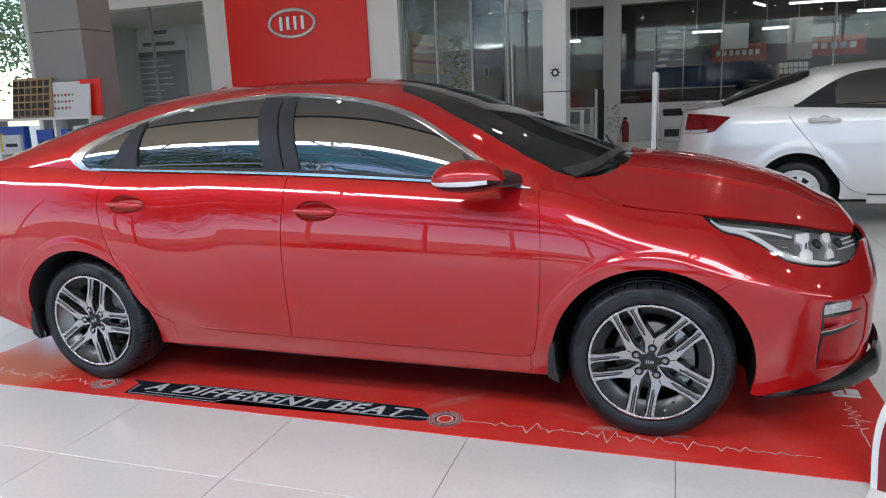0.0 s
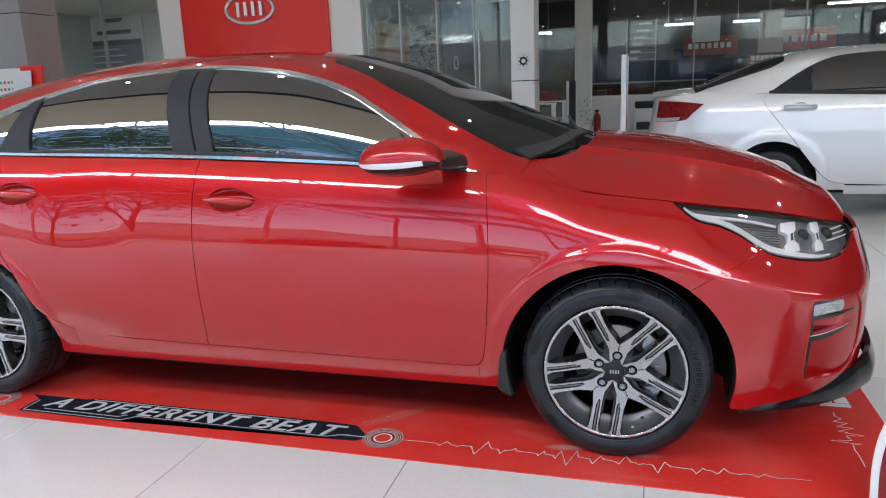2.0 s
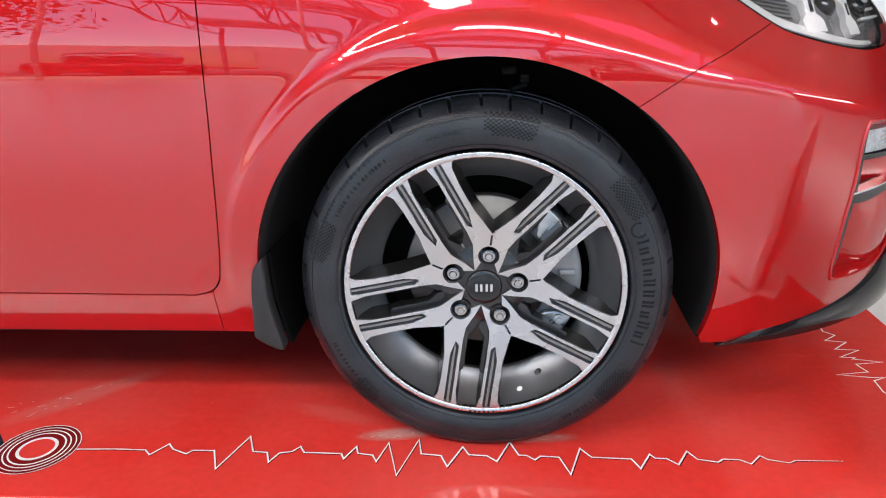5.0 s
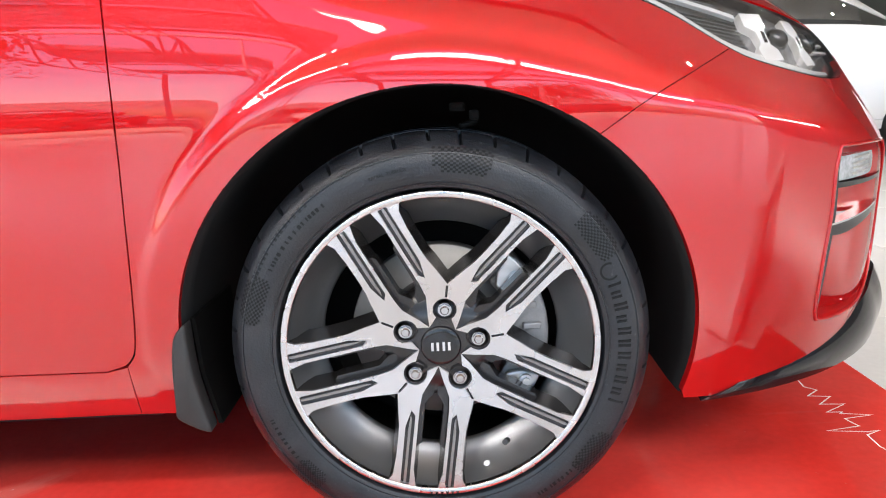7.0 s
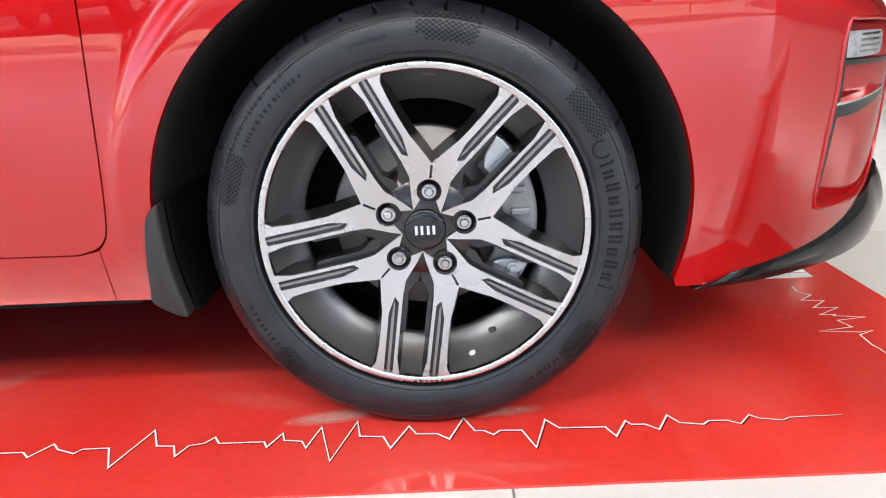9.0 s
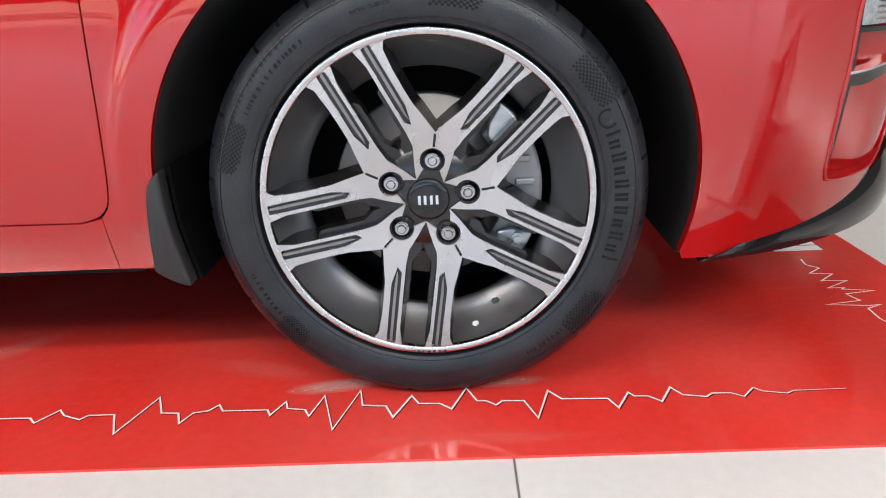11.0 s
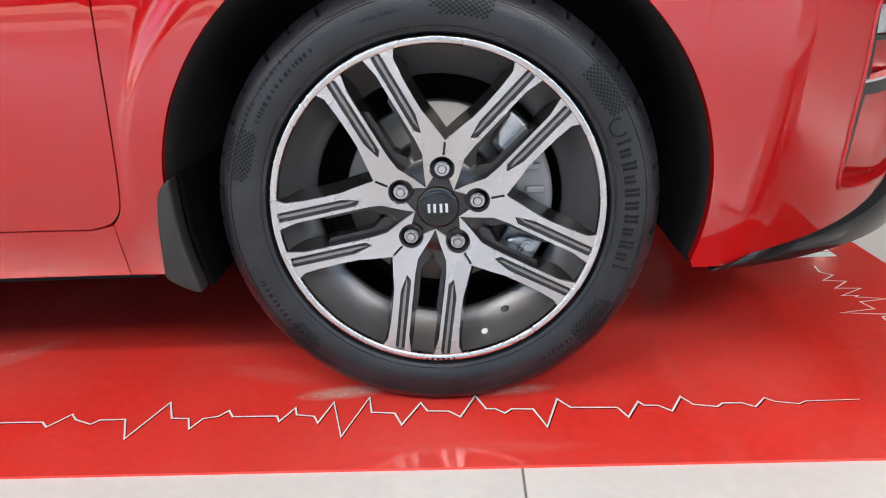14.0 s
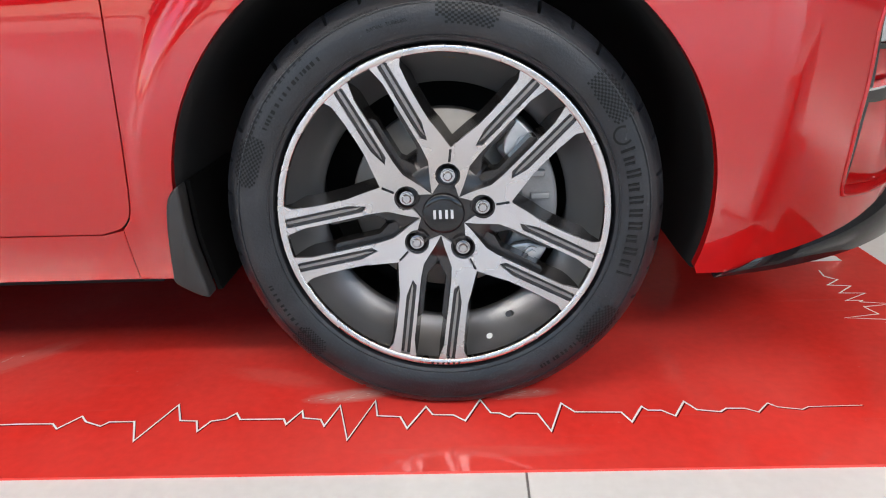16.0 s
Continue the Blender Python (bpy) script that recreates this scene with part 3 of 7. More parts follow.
part("bar", cylinder((-2.28, Y1 + 0.02, 0.95), (-2.28, Y1 + 0.02, 2.05), 0.016, seg=14), STEEL, door_pull)
for z in (1.05, 1.95):
    part("standoff", cylinder((-2.28, Y1 + 0.02, z), (-2.28, Y1 + 0.11, z), 0.01, seg=10), STEEL, door_pull)

# side room with a standing poster
structure("wall_room", box(-11.4, -7.6, 10.9, 11.0, FLOOR_Z, 3.05), ROOM_WALL, "grey-green back wall of the side room", "wall")
structure("wall_room", box(-11.5, -11.4, Y1 + 0.25, 11.0, FLOOR_Z, 3.05), ROOM_WALL, "grey-green side wall of the side room", "wall")
structure("wall_room", box(-7.6, -7.54, Y1 + 0.25, 11.0, FLOOR_Z, 3.05), ROOM_WALL, "grey-green side wall of the side room", "wall")
poster = thing("poster", "tall dark blue price poster with a pale heading on the wall", "poster")
part("board", box(-11.05, -9.55, 10.86, 10.895, 0.7, 3.0, 0.004), PAPER_DIM, poster)
part("dark_field", box(-10.98, -9.62, 10.852, 10.858, 0.75, 2.52), POSTER_BLUE, poster)
part("band", box(-10.98, -9.62, 10.849, 10.8515, 2.44, 2.54), INK, poster)
rnd = random.Random(3)
for i in range(12):
    part("line_of_text", box(-10.88, -10.3 + rnd.uniform(0.0, 0.5), 10.848, 10.8505, 2.34 - 0.13 * i, 2.365 - 0.13 * i), PAPER_DIM, poster)
part("heading", box(-10.7, -9.85, 10.852, 10.858, 2.66, 2.74), INK, poster)
part("heading_tab", prism([(-10.5, 2.98), (-10.0, 2.98), (-10.08, 2.90), (-10.42, 2.90)], 10.85, 10.858), INK, poster)

poster.location = (-0.55, 0, 0)

# ---- display shelf in front of the grey column ----
shelf = thing("display_shelf", "white two-tier display shelf with paint samples and leaflets", "shelf")
for z, t in ((1.27, 0.035), (0.80, 0.03), (0.40, 0.03)):
    part("shelf_board", box(-10.6, -7.55, 5.75 - 0.55, 5.75 - 0.3, z - t, z, 0.004), WHITE, shelf)
for x in (-10.58, -9.3, -8.2, -7.57):
    part("upright", box(x - 0.025, x + 0.025, 5.22, 5.42, FLOOR_Z, 1.27 - 0.035, 0.003), WHITE, shelf)
samples = thing("sample_board", "tan board with rows of dark paint swatches", "sample board")
part("board", box(-0.36, 0.36, -0.015, 0.015, 0.0, 0.56, 0.004), TAN, samples)
rnd = random.Random(8)
for i in range(6):
    for j in range(5):
        tint = SWATCH[rnd.randrange(3)]
        part("swatch", box(-0.345 + 0.115 * i, -0.26 + 0.115 * i, -0.020, -0.0152, 0.025 + 0.105 * j, 0.105 + 0.105 * j), tint, samples)
samples.matrix_basis = pose(-8.72, 5.36, 1.27, -10, 0, 0)
leaf = thing("leaflet_card", "white card printed with coloured spots", "card")
part("card", box(-0.26, 0.26, -0.006, 0.006, 0.0, 0.48, 0.003), PAPER, leaf)
for i in range(7):
    for j in range(3):
        part("spot", cylinder((-0.2 + 0.065 * i, -0.0065, 0.12 + 0.09 * j), (-0.2 + 0.065 * i, -0.0085, 0.12 + 0.09 * j), 0.022, seg=10), SPOTS[(i * 5 + j * 3) % 3], leaf)
leaf.matrix_basis = pose(-8.13, 5.40, 1.27, -6, 0, 0)
stand = thing("leaflet_stand", "small white acrylic stand holding a leaflet", "leaflet stand")
part("back", box(-0.15, 0.15, -0.006, 0.006, 0.0, 0.44, 0.003), PAPER, stand)
part("pocket", box(-0.15, 0.15, -0.03, -0.02, 0.0, 0.2, 0.003), PAPER, stand)
stand.matrix_basis = pose(-7.80, 5.34, 1.27, -8, 0, 0)
folder = thing("red_folder", "upright red folder leaning on the column", "folder")
part("cover", box(-0.2, 0.2, -0.012, 0.012, 0.0, 0.5, 0.004), RED_PANEL, folder)
folder.matrix_basis = pose(-7.72, 5.42, 1.27, -5, 0, 0)
for k, (x, z, w, h, m) in enumerate(((-9.95, 0.80, 0.36, 0.26, "y"), (-9.62, 0.80, 0.5, 0.36, "b"), (-9.58, 0.80, 0.34, 0.24, "w"), (-9.02, 0.80, 0.3, 0.3, "b"), (-8.72, 0.80, 0.2, 0.3, "b"), (-8.32, 0.80, 0.26, 0.34, "w"))):
    b = thing("leaflet_box", {"y": "yellow printed box on the shelf", "b": "blue printed box on the shelf", "w": "white printed box with a car picture on the shelf"}[m], "box", group="boxes on the shelf")
    part("carton", box(-w / 2, w / 2, -0.05, 0.05, 0, h, 0.004), {"y": YELLOW, "b": BLUE, "w": PAPER}[m], b)
    part("print", box(-w * 0.32, w * 0.32, -0.053, -0.0505, h * 0.3, h * 0.5), INK, b)
    b.matrix_basis = pose(x + 0.55, 5.30 - (0.06 if m == "w" else 0) + 0.01 * k, z)

# ---- far office behind glass ----
office = structure("wall_office", box(-1.35, X1, 16.8, 16.95, FLOOR_Z, 0.92), WHITE, "low white wall below the office glass", "wall")
structure("wall_office_head", box(-4.5, X1, 16.8, 17.0, 3.42, CEIL), WHITE, "white band over the office glass", "wall")
structure("column_office", box(-1.78, -1.36, 16.7, 17.1, FLOOR_Z, 3.42), WHITE, "white post of the office screen", "column")
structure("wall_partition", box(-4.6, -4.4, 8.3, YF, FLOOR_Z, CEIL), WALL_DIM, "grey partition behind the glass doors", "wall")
glazing("window_4", -1.36, X1, 16.86, 0.92, 3.42, 5, "long office window with dark reflections", 0.03)
glazing("window_5", -4.4, -1.78, 16.86, FLOOR_Z, 3.42, 2, "office glass door screen", 0.03)
rnd = random.Random(21)
for i in range(9):
    d = thing("desk", "pale office desk behind the glass", "desk", group="office desks")
    x, y = -3.2 + 1.75 * (i % 5), 18.4 + 2.6 * (i // 5)
    part("top", box(-0.7, 0.7, -0.35, 0.35, 0.72, 0.75, 0.004), WHITE, d)
    for sx in (-0.66, 0.66):
        part("side", box(sx - 0.02, sx + 0.02, -0.33, 0.33, 0, 0.72), WHITE, d)
    d.matrix_basis = pose(x, y, FLOOR_Z)
    c = thing("office_chair", "black office chair beside a desk", "chair", group="office chairs")
    part("seat", box(-0.25, 0.25, -0.25, 0.25, 0.42, 0.5, 0.03), BLACK_PLASTIC, c)
    part("backrest", box(-0.23, 0.23, 0.2, 0.27, 0.55, 1.05, 0.03), BLACK_PLASTIC, c)
    part("column", cylinder((0, 0, 0.05), (0, 0, 0.43), 0.03, seg=10), BLACK_PLASTIC, c)
    for k in range(5):
        a = radians(72 * k)
        part("foot", cylinder((0, 0, 0.06), (0.28 * math.cos(a), 0.28 * math.sin(a), 0.03), 0.02, seg=8), BLACK_PLASTIC, c)
    c.matrix_basis = pose(x + rnd.uniform(-0.3, 0.3), y + 0.75, FLOOR_Z, 0, 0, rnd.uniform(-40, 40))
for x, y, w, h, z, m, label in ((1.9, 22.6, 1.6, 0.55, 2.0, 0, "red banner with pale lettering bars"), (4.4, 22.7, 2.2, 0.6, 2.05, 0, "red banner with pale lettering bars"),
                                (0.2, 23.6, 1.3, 1.1, 1.95, 1, "notice board on the far wall, white darkened to the office's shade"), (3.0, 24.2, 1.0, 1.4, 1.9, 1, "notice board on the far wall, white darkened to the office's shade"), (-3.2, 22.6, 0.5, 0.7, 1.7, 1, "notice board on the far wall, white darkened to the office's shade")):
    b = thing("banner" if m == 0 else "notice_board", label, "banner" if m == 0 else "board")
    # Notice boards take the office's painted shade instead of white.
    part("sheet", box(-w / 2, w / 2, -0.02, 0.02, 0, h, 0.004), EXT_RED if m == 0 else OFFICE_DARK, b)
    for i in range(7):
        part("bar", box(-w * 0.42 + w * 0.12 * i, -w * 0.34 + w * 0.12 * i, -0.025, -0.0205, h * 0.35, h * 0.65), PAPER_DIM if m == 0 else INK, b)
    b.matrix_basis = pose(x, y, z)
    for sx in (-1, 1):
        part("cord", cylinder((sx * w * 0.45, 0, h), (sx * w * 0.45, 0, CEIL - z), 0.006, seg=6), INK, b)
shade = thing("dark_sedan", "dark blue sedan parked far behind the office glass", "car")
part("body", box(-2.1, 2.1, -0.85, 0.85, 0.3, 0.85, 0.16, seg=3), BLUE_DARK, shade, "", True)
part("cabin", box(-1.2, 1.0, -0.7, 0.7, 0.8, 1.4, 0.22, seg=4), GLASS_DARK, shade, "", True)
for sx in (-1.3, 1.3):
    for sy in (-0.8, 0.8):
        part("wheel", cylinder((sx, sy - 0.1, 0.31), (sx, sy + 0.1, 0.31), 0.31, seg=24), RUBBER, shade)
shade.matrix_basis = pose(2.9, 19.6, FLOOR_Z, 0, 0, 8)
copier = thing("copier", "white office copier with a dark top", "copier")
part("body", box(-0.32, 0.32, -0.3, 0.3, 0.0, 0.62, 0.02), PAPER, copier)
part("lid", box(-0.31, 0.31, -0.29, 0.29, 0.68, 0.78, 0.02), BLACK_PLASTIC, copier)
part("scanner", box(-0.3, 0.3, -0.28, 0.28, 0.62, 0.68, 0.01), MUD, copier)
part("tray", box(-0.26, 0.26, -0.34, -0.29, 0.12, 0.3, 0.01), INK, copier)
part("drawer", box(-0.27, 0.27, -0.315, -0.3, 0.36, 0.56, 0.006), WHITE, copier)
copier.matrix_basis = pose(0.05, 16.1, FLOOR_Z)
gate = thing("open_door_leaf", "narrow white framed door leaf with a dark panel", "door")
part("frame", box(-1.82, -1.76, 15.1, 15.2, FLOOR_Z, 1.33, 0.005), WHITE, gate)
part("frame", box(-1.60, -1.55, 15.1, 15.2, FLOOR_Z, 1.33, 0.005), WHITE, gate)
part("panel", box(-1.76, -1.60, 15.14, 15.16, 0.02, 1.33), BLACK_PLASTIC, gate)
ext = thing("fire_extinguisher", "dark red fire extinguisher on the floor", "fire extinguisher")
part("cylinder", revolve([(0.0, 0.0), (0.085, 0.0), (0.09, 0.02), (0.09, 0.42), (0.07, 0.5), (0.03, 0.53), (0.03, 0.57), (0.0, 0.57)], 24), EXT_RED, ext, "", True).rotation_euler = (radians(90), 0, 0)
part("valve_head", box(-0.05, 0.04, -0.03, 0.03, 0.56, 0.62, 0.008), BLACK_PLASTIC, ext)
part("hose", cylinder((-0.05, 0, 0.58), (-0.13, 0, 0.2), 0.012, seg=8), BLACK_PLASTIC, ext)
ext.matrix_basis = pose(-1.15, 15.9, FLOOR_Z)
bag = thing("potted_plant", "pale leafy plant in a pot beside the door leaf", "plant")
part("pot", revolve([(0.0, 0.0), (0.1, 0.0), (0.14, 0.28), (0.12, 0.28), (0.0, 0.24)], 20), WHITE, bag).rotation_euler = (radians(90), 0, 0)
bm = bmesh.new()
rnd = random.Random(2)
for i in range(60):
    a, h, r = rnd.uniform(0, 6.3), rnd.uniform(0.3, 0.95), rnd.uniform(0.03, 0.2)
    p = Vector((r * math.cos(a), r * math.sin(a), h))
    q = p + Vector((0.10 * math.cos(a), 0.10 * math.sin(a), rnd.uniform(-0.06, 0.08)))
    s = Vector((-math.sin(a), math.cos(a), 0.2)) * 0.025
    bm.faces.new([bm.verts.new(v) for v in (p, (p + q) / 2 + s, q, (p + q) / 2 - s)])
part("leaves", bm, LEAF_PALE, bag)
bag.matrix_basis = pose(-1.42, 15.4, FLOOR_Z)

# wall pieces and hanging boards in the dim office
navy_wall = thing("wall_panel", "long dark navy panel on the office wall", "wall panel")
part("panel", box(-2.2, 3.3, 24.9, 25.0, 1.25, 2.3, 0.006), BLUE_DARK, navy_wall)
part("foot_rail", box(-2.2, 3.3, 24.86, 24.9, 1.2, 1.25, 0.004), FRAME, navy_wall)
for x, z, w, h, y, m, label in ((1.72, 2.75, 0.8, 0.75, 22.0, PAPER_DIM, "plain grey board hanging in the office"), (3.63, 2.6, 0.7, 1.25, 22.4, TAN_GREY, "plain beige pillar board in the office"),
                               (4.15, 2.75, 0.75, 0.35, 21.6, PAPER_DIM, "slanted pale sign board in the office")):
    b = thing("hanging_board", label, "board")
    part("sheet", box(-w / 2, w / 2, -0.015, 0.015, -h / 2, h / 2, 0.003), m, b)
    for sx in (-0.4, 0.4):
        part("cord", cylinder((sx * w, 0, h / 2), (sx * w, 0, CEIL - z), 0.005, seg=6), INK, b)
    b.matrix_basis = pose(x, y, z)
lattice = thing("window_grille", "bright barred opening at the far side of the office", "grille")
part("pane", box(-0.4, 0.4, -0.005, 0.005, -0.16, 0.16), PAPER, lattice)
for k in range(7):
    part("bar", box(-0.4 + 0.13 * k, -0.385 + 0.13 * k, -0.02, -0.006, -0.16, 0.16), INK, lattice)
part("bar", box(-0.4, 0.4, -0.022, -0.0205, -0.01, 0.01), INK, lattice)
for sx in (-0.41, 0.39):
    part("post", box(sx, sx + 0.02, -0.02, 0.02, -1.7 + FLOOR_Z, 0.16), FRAME, lattice)
lattice.matrix_basis = pose(3.3, 21.0, 1.7)
rack = thing("leaflet_rack", "open steel rack with pale leaflets in the office", "rack")
for sx in (-0.42, 0.42):
    part("upright", box(sx - 0.015, sx + 0.015, -0.15, 0.15, 0.0, 3.1), FRAME, rack)
for k in range(6):
    part("shelf_board", box(-0.42, 0.42, -0.15, 0.15, 1.9 + 0.2 * k, 1.915 + 0.2 * k), FRAME, rack)
    part("leaflet_pile", box(-0.38 + 0.06 * k, -0.1 + 0.08 * k, -0.14, 0.0, 1.916 + 0.2 * k, 1.98 + 0.2 * k, 0.003), PAPER_DIM, rack)
rack.matrix_basis = pose(-0.2, 21.0, FLOOR_Z)
# along the partition behind the glass doors
poster_tan = thing("poster", "faded orange and brown picture poster on the partition", "poster")
part("sheet", box(-4.4, -4.385, 9.40, 11.23, 1.75, 2.45, 0.003), TAN, poster_tan)
for k in range(5):
    part("stripe", box(-4.385, -4.381, 9.40 + 0.05, 11.23 - 0.05, 1.80 + 0.13 * k, 1.86 + 0.13 * k), EXT_RED if k % 2 else SPOTS[2], poster_tan)
navy = thing("banner", "tall navy roll-up banner with a pale oval outline", "banner")
part("sheet", box(-4.36, -4.34, 13.42, 16.36, 0.05, 3.6, 0.003), BLUE_DARK, navy)
ring_bm = revolve([(0.13, 0.0), (0.15, 0.0)], 32)
for v in ring_bm.verts:
    v.co = Vector((-v.co.y, v.co.x * 1.4, v.co.z))
ov = part("oval_mark", ring_bm, PAPER, navy, "pale oval outline")
ov.location = (-4.335, (13.42 * 2 + 16.36) / 3 + 0.1, 1.85)
part("foot", box(-4.42, -4.26, 13.42, 16.36, 0.0, 0.05, 0.01), FRAME, navy)
shrub = thing("potted_plant", "green leafy indoor plant in a white pot", "plant")
part("pot", revolve([(0.0, 0.0), (0.16, 0.0), (0.2, 0.4), (0.18, 0.4), (0.0, 0.36)], 24), WHITE, shrub).rotation_euler = (radians(90), 0, 0)
part("stem", cylinder((0, 0, 0.35), (0.03, 0.02, 1.5), 0.02, 0.012, seg=8), BARK, shrub)
bm = bmesh.new()
rnd = random.Random(12)
for i in range(420):
    a, h = rnd.uniform(0, 6.3), rnd.uniform(1.0, 2.45)
    r = rnd.uniform(0.02, 0.34) * (1.1 - abs(h - 1.75) / 1.1)
    p = Vector((r * math.cos(a), r * math.sin(a), h))
    q = p + Vector((0.12 * math.cos(a), 0.12 * math.sin(a), rnd.uniform(-0.08, 0.05)))
    s = Vector((-math.sin(a), math.cos(a), rnd.uniform(-0.4, 0.4))) * 0.03
    bm.faces.new([bm.verts.new(v) for v in (p, (p + q) / 2 + s, q, (p + q) / 2 - s)])
part("leaves", bm, LEAF, shrub)["kind"] = "stuff"
shrub.matrix_basis = pose(-4.05, 11.18, FLOOR_Z)

# ---- lights on the ceilings ----
def downlight(x, y, z, size=0.031):
    d = thing("ceiling_light", "small round recessed ceiling light, lit", "ceiling light", group="ceiling lights")
    part("ring", revolve([(size * 1.25, 0.0), (size * 1.25, -0.012), (size, -0.012), (size * 0.95, 0.004)], 24), WHITE, d).rotation_euler = (radians(90), 0, 0)
    part("lens", revolve([(0.0, -0.004), (size * 0.96, -0.004)], 24), GLOW, d, "glowing lens").rotation_euler = (radians(90), 0, 0)
    d.matrix_basis = pose(x, y, z)
    return d


first_light = downlight(-9.0, 1.7, CEIL - 0.002)
for i in range(9):
    for j in range(3):
        if i or j:
            copy_thing(first_light, pose(-9.0 + 2.1 * i, 1.7 + 2.3 * j, CEIL - 0.002))
for i in range(5):
    for j in range(5):
        copy_thing(first_light, pose(-3.6 + 2.6 * i, 12.0 + 2.9 * j, CEIL - 0.002))
copy_thing(first_light, pose(-8.55, 9.4, 3.045))
structure("ceiling_room", box(-11.4, -7.54, Y1 + 0.25, 11.0, 3.05, 3.2), CEILING, "plain ceiling of the side room", "ceiling")


def tube(x, y, z, length, turn):
    d = thing("tube_light", "slim fluorescent tube light, lit", "ceiling light", group="tube lights")
    part("tube", cylinder((-length / 2, 0, 0), (length / 2, 0, 0), 0.018, seg=10), GLOW_TUBE, d, "glowing tube")
    part("holder", box(-length / 2, length / 2, -0.03, 0.03, 0.02, 0.06, 0.004), WHITE, d)
    for sx in (-0.8, 0.8):
        part("rod", cylinder((sx * length / 2, 0, 0.05), (sx * length / 2, 0, CEIL - z), 0.006, seg=6), WHITE, d)
    d.matrix_basis = pose(x, y, z, 0, 0, turn)


for x, y, z, ln, tn in ((2.3, 21.0, 3.55, 1.2, 70), (4.4, 22.0, 3.6, 2.4, 5), (5.4, 20.0, 3.1, 1.5, 4), (3.3, 24.0, 3.05, 1.2, 0), (1.0, 23.0, 3.0, 1.0, 10), (-3.2, 19.5, 2.75, 1.0, 30)):
    tube(x, y, z, ln, tn)

def spot(x, y, z):
    d = thing("spot_light", "small round hanging office spot light, lit", "ceiling light", group="office spot lights")
    part("housing", revolve([(0.0, 0.08), (0.018, 0.08), (0.026, 0.0), (0.024, 0.0)], 16), INK, d).rotation_euler = (radians(90), 0, 0)
    part("lens", revolve([(0.0, -0.002), (0.025, -0.002)], 16), GLOW_SPOT, d, "glowing lens").rotation_euler = (radians(90), 0, 0)
    part("rod", cylinder((0, 0, 0.078), (0, 0, CEIL - z), 0.004, seg=6), INK, d)
    d.matrix_basis = pose(x, y, z)


for x, y, z in ((-3.9, 13.2, 3.05), (-3.3, 14.6, 2.95), (-2.6, 13.0, 3.1), (-2.9, 18.8, 2.9), (-0.9, 18.6, 3.2), (-0.3, 19.6, 3.05), (0.4, 18.4, 3.25), (0.9, 20.2, 2.95), (1.5, 19.0, 3.2), (2.4, 18.3, 3.25), (2.9, 20.8, 2.9), (3.6, 18.9, 3.15), (4.8, 19.4, 2.7), (5.6, 21.0, 2.8), (-0.6, 22.0, 2.6), (0.6, 23.2, 2.7)):
    spot(x, y, z)

# ---- the open front and the yard beyond it ----
front = thing("window_front", "tall glazed showroom front with slim steel mullions", "window", kind="structure")
for i in range(9):
    x = X0 + (X1 - X0) * i / 8
    part("mullion", box(x - 0.02, x + 0.02, Y0 - 0.05, Y0 + 0.05, FLOOR_Z, 4.3), FRAME, front)
for z in (0.03, 4.3):
    part("rail", box(X0, X1, Y0 - 0.05, Y0 + 0.05, z - 0.03, z + 0.03), FRAME, front)
canopy = thing("canopy", "steel truss canopy with pale blue roofing sheets over the yard", "canopy")
for i in range(10):
    x = -7.5 + 3.0 * i
    for z in (5.2, 6.1):
        part("chord", cylinder((x, -3.65, z + 0.45), (x, -19.0, z), 0.05, seg=6), STEEL_BLUE, canopy)
    bm = bmesh.new()
    for k in range(10):
        y = -3.9 - 1.42 * k
        cylinder((x, y, 5.6 - 0.03 * k), (x, y - 0.71, 6.5 - 0.04 * k), 0.03, seg=5, bm=bm)
        cylinder((x, y - 0.71, 6.5 - 0.04 * k), (x, y - 1.42, 5.55 - 0.03 * k), 0.03, seg=5, bm=bm)
    part("web", bm, STEEL_BLUE, canopy)
    part("post", cylinder((x, -19.0, -0.02), (x, -19.0, 6.1), 0.08, seg=10), STEEL_BLUE, canopy)
for k in range(7):
    y = -4.0 - 2.2 * k
    part("purlin", box(-8, 20, y - 0.05, y + 0.05, 6.6 - 0.06 * k, 6.7 - 0.06 * k), STEEL_BLUE, canopy)
    if k not in (0, 3, 5):
        part("roof_sheet", box(-8, 20 if k > 1 else -1.7, y - 2.1, y, 6.72 - 0.06 * k, 6.75 - 0.06 * k), ROOF_SHEET, canopy, "pale blue roofing sheet")


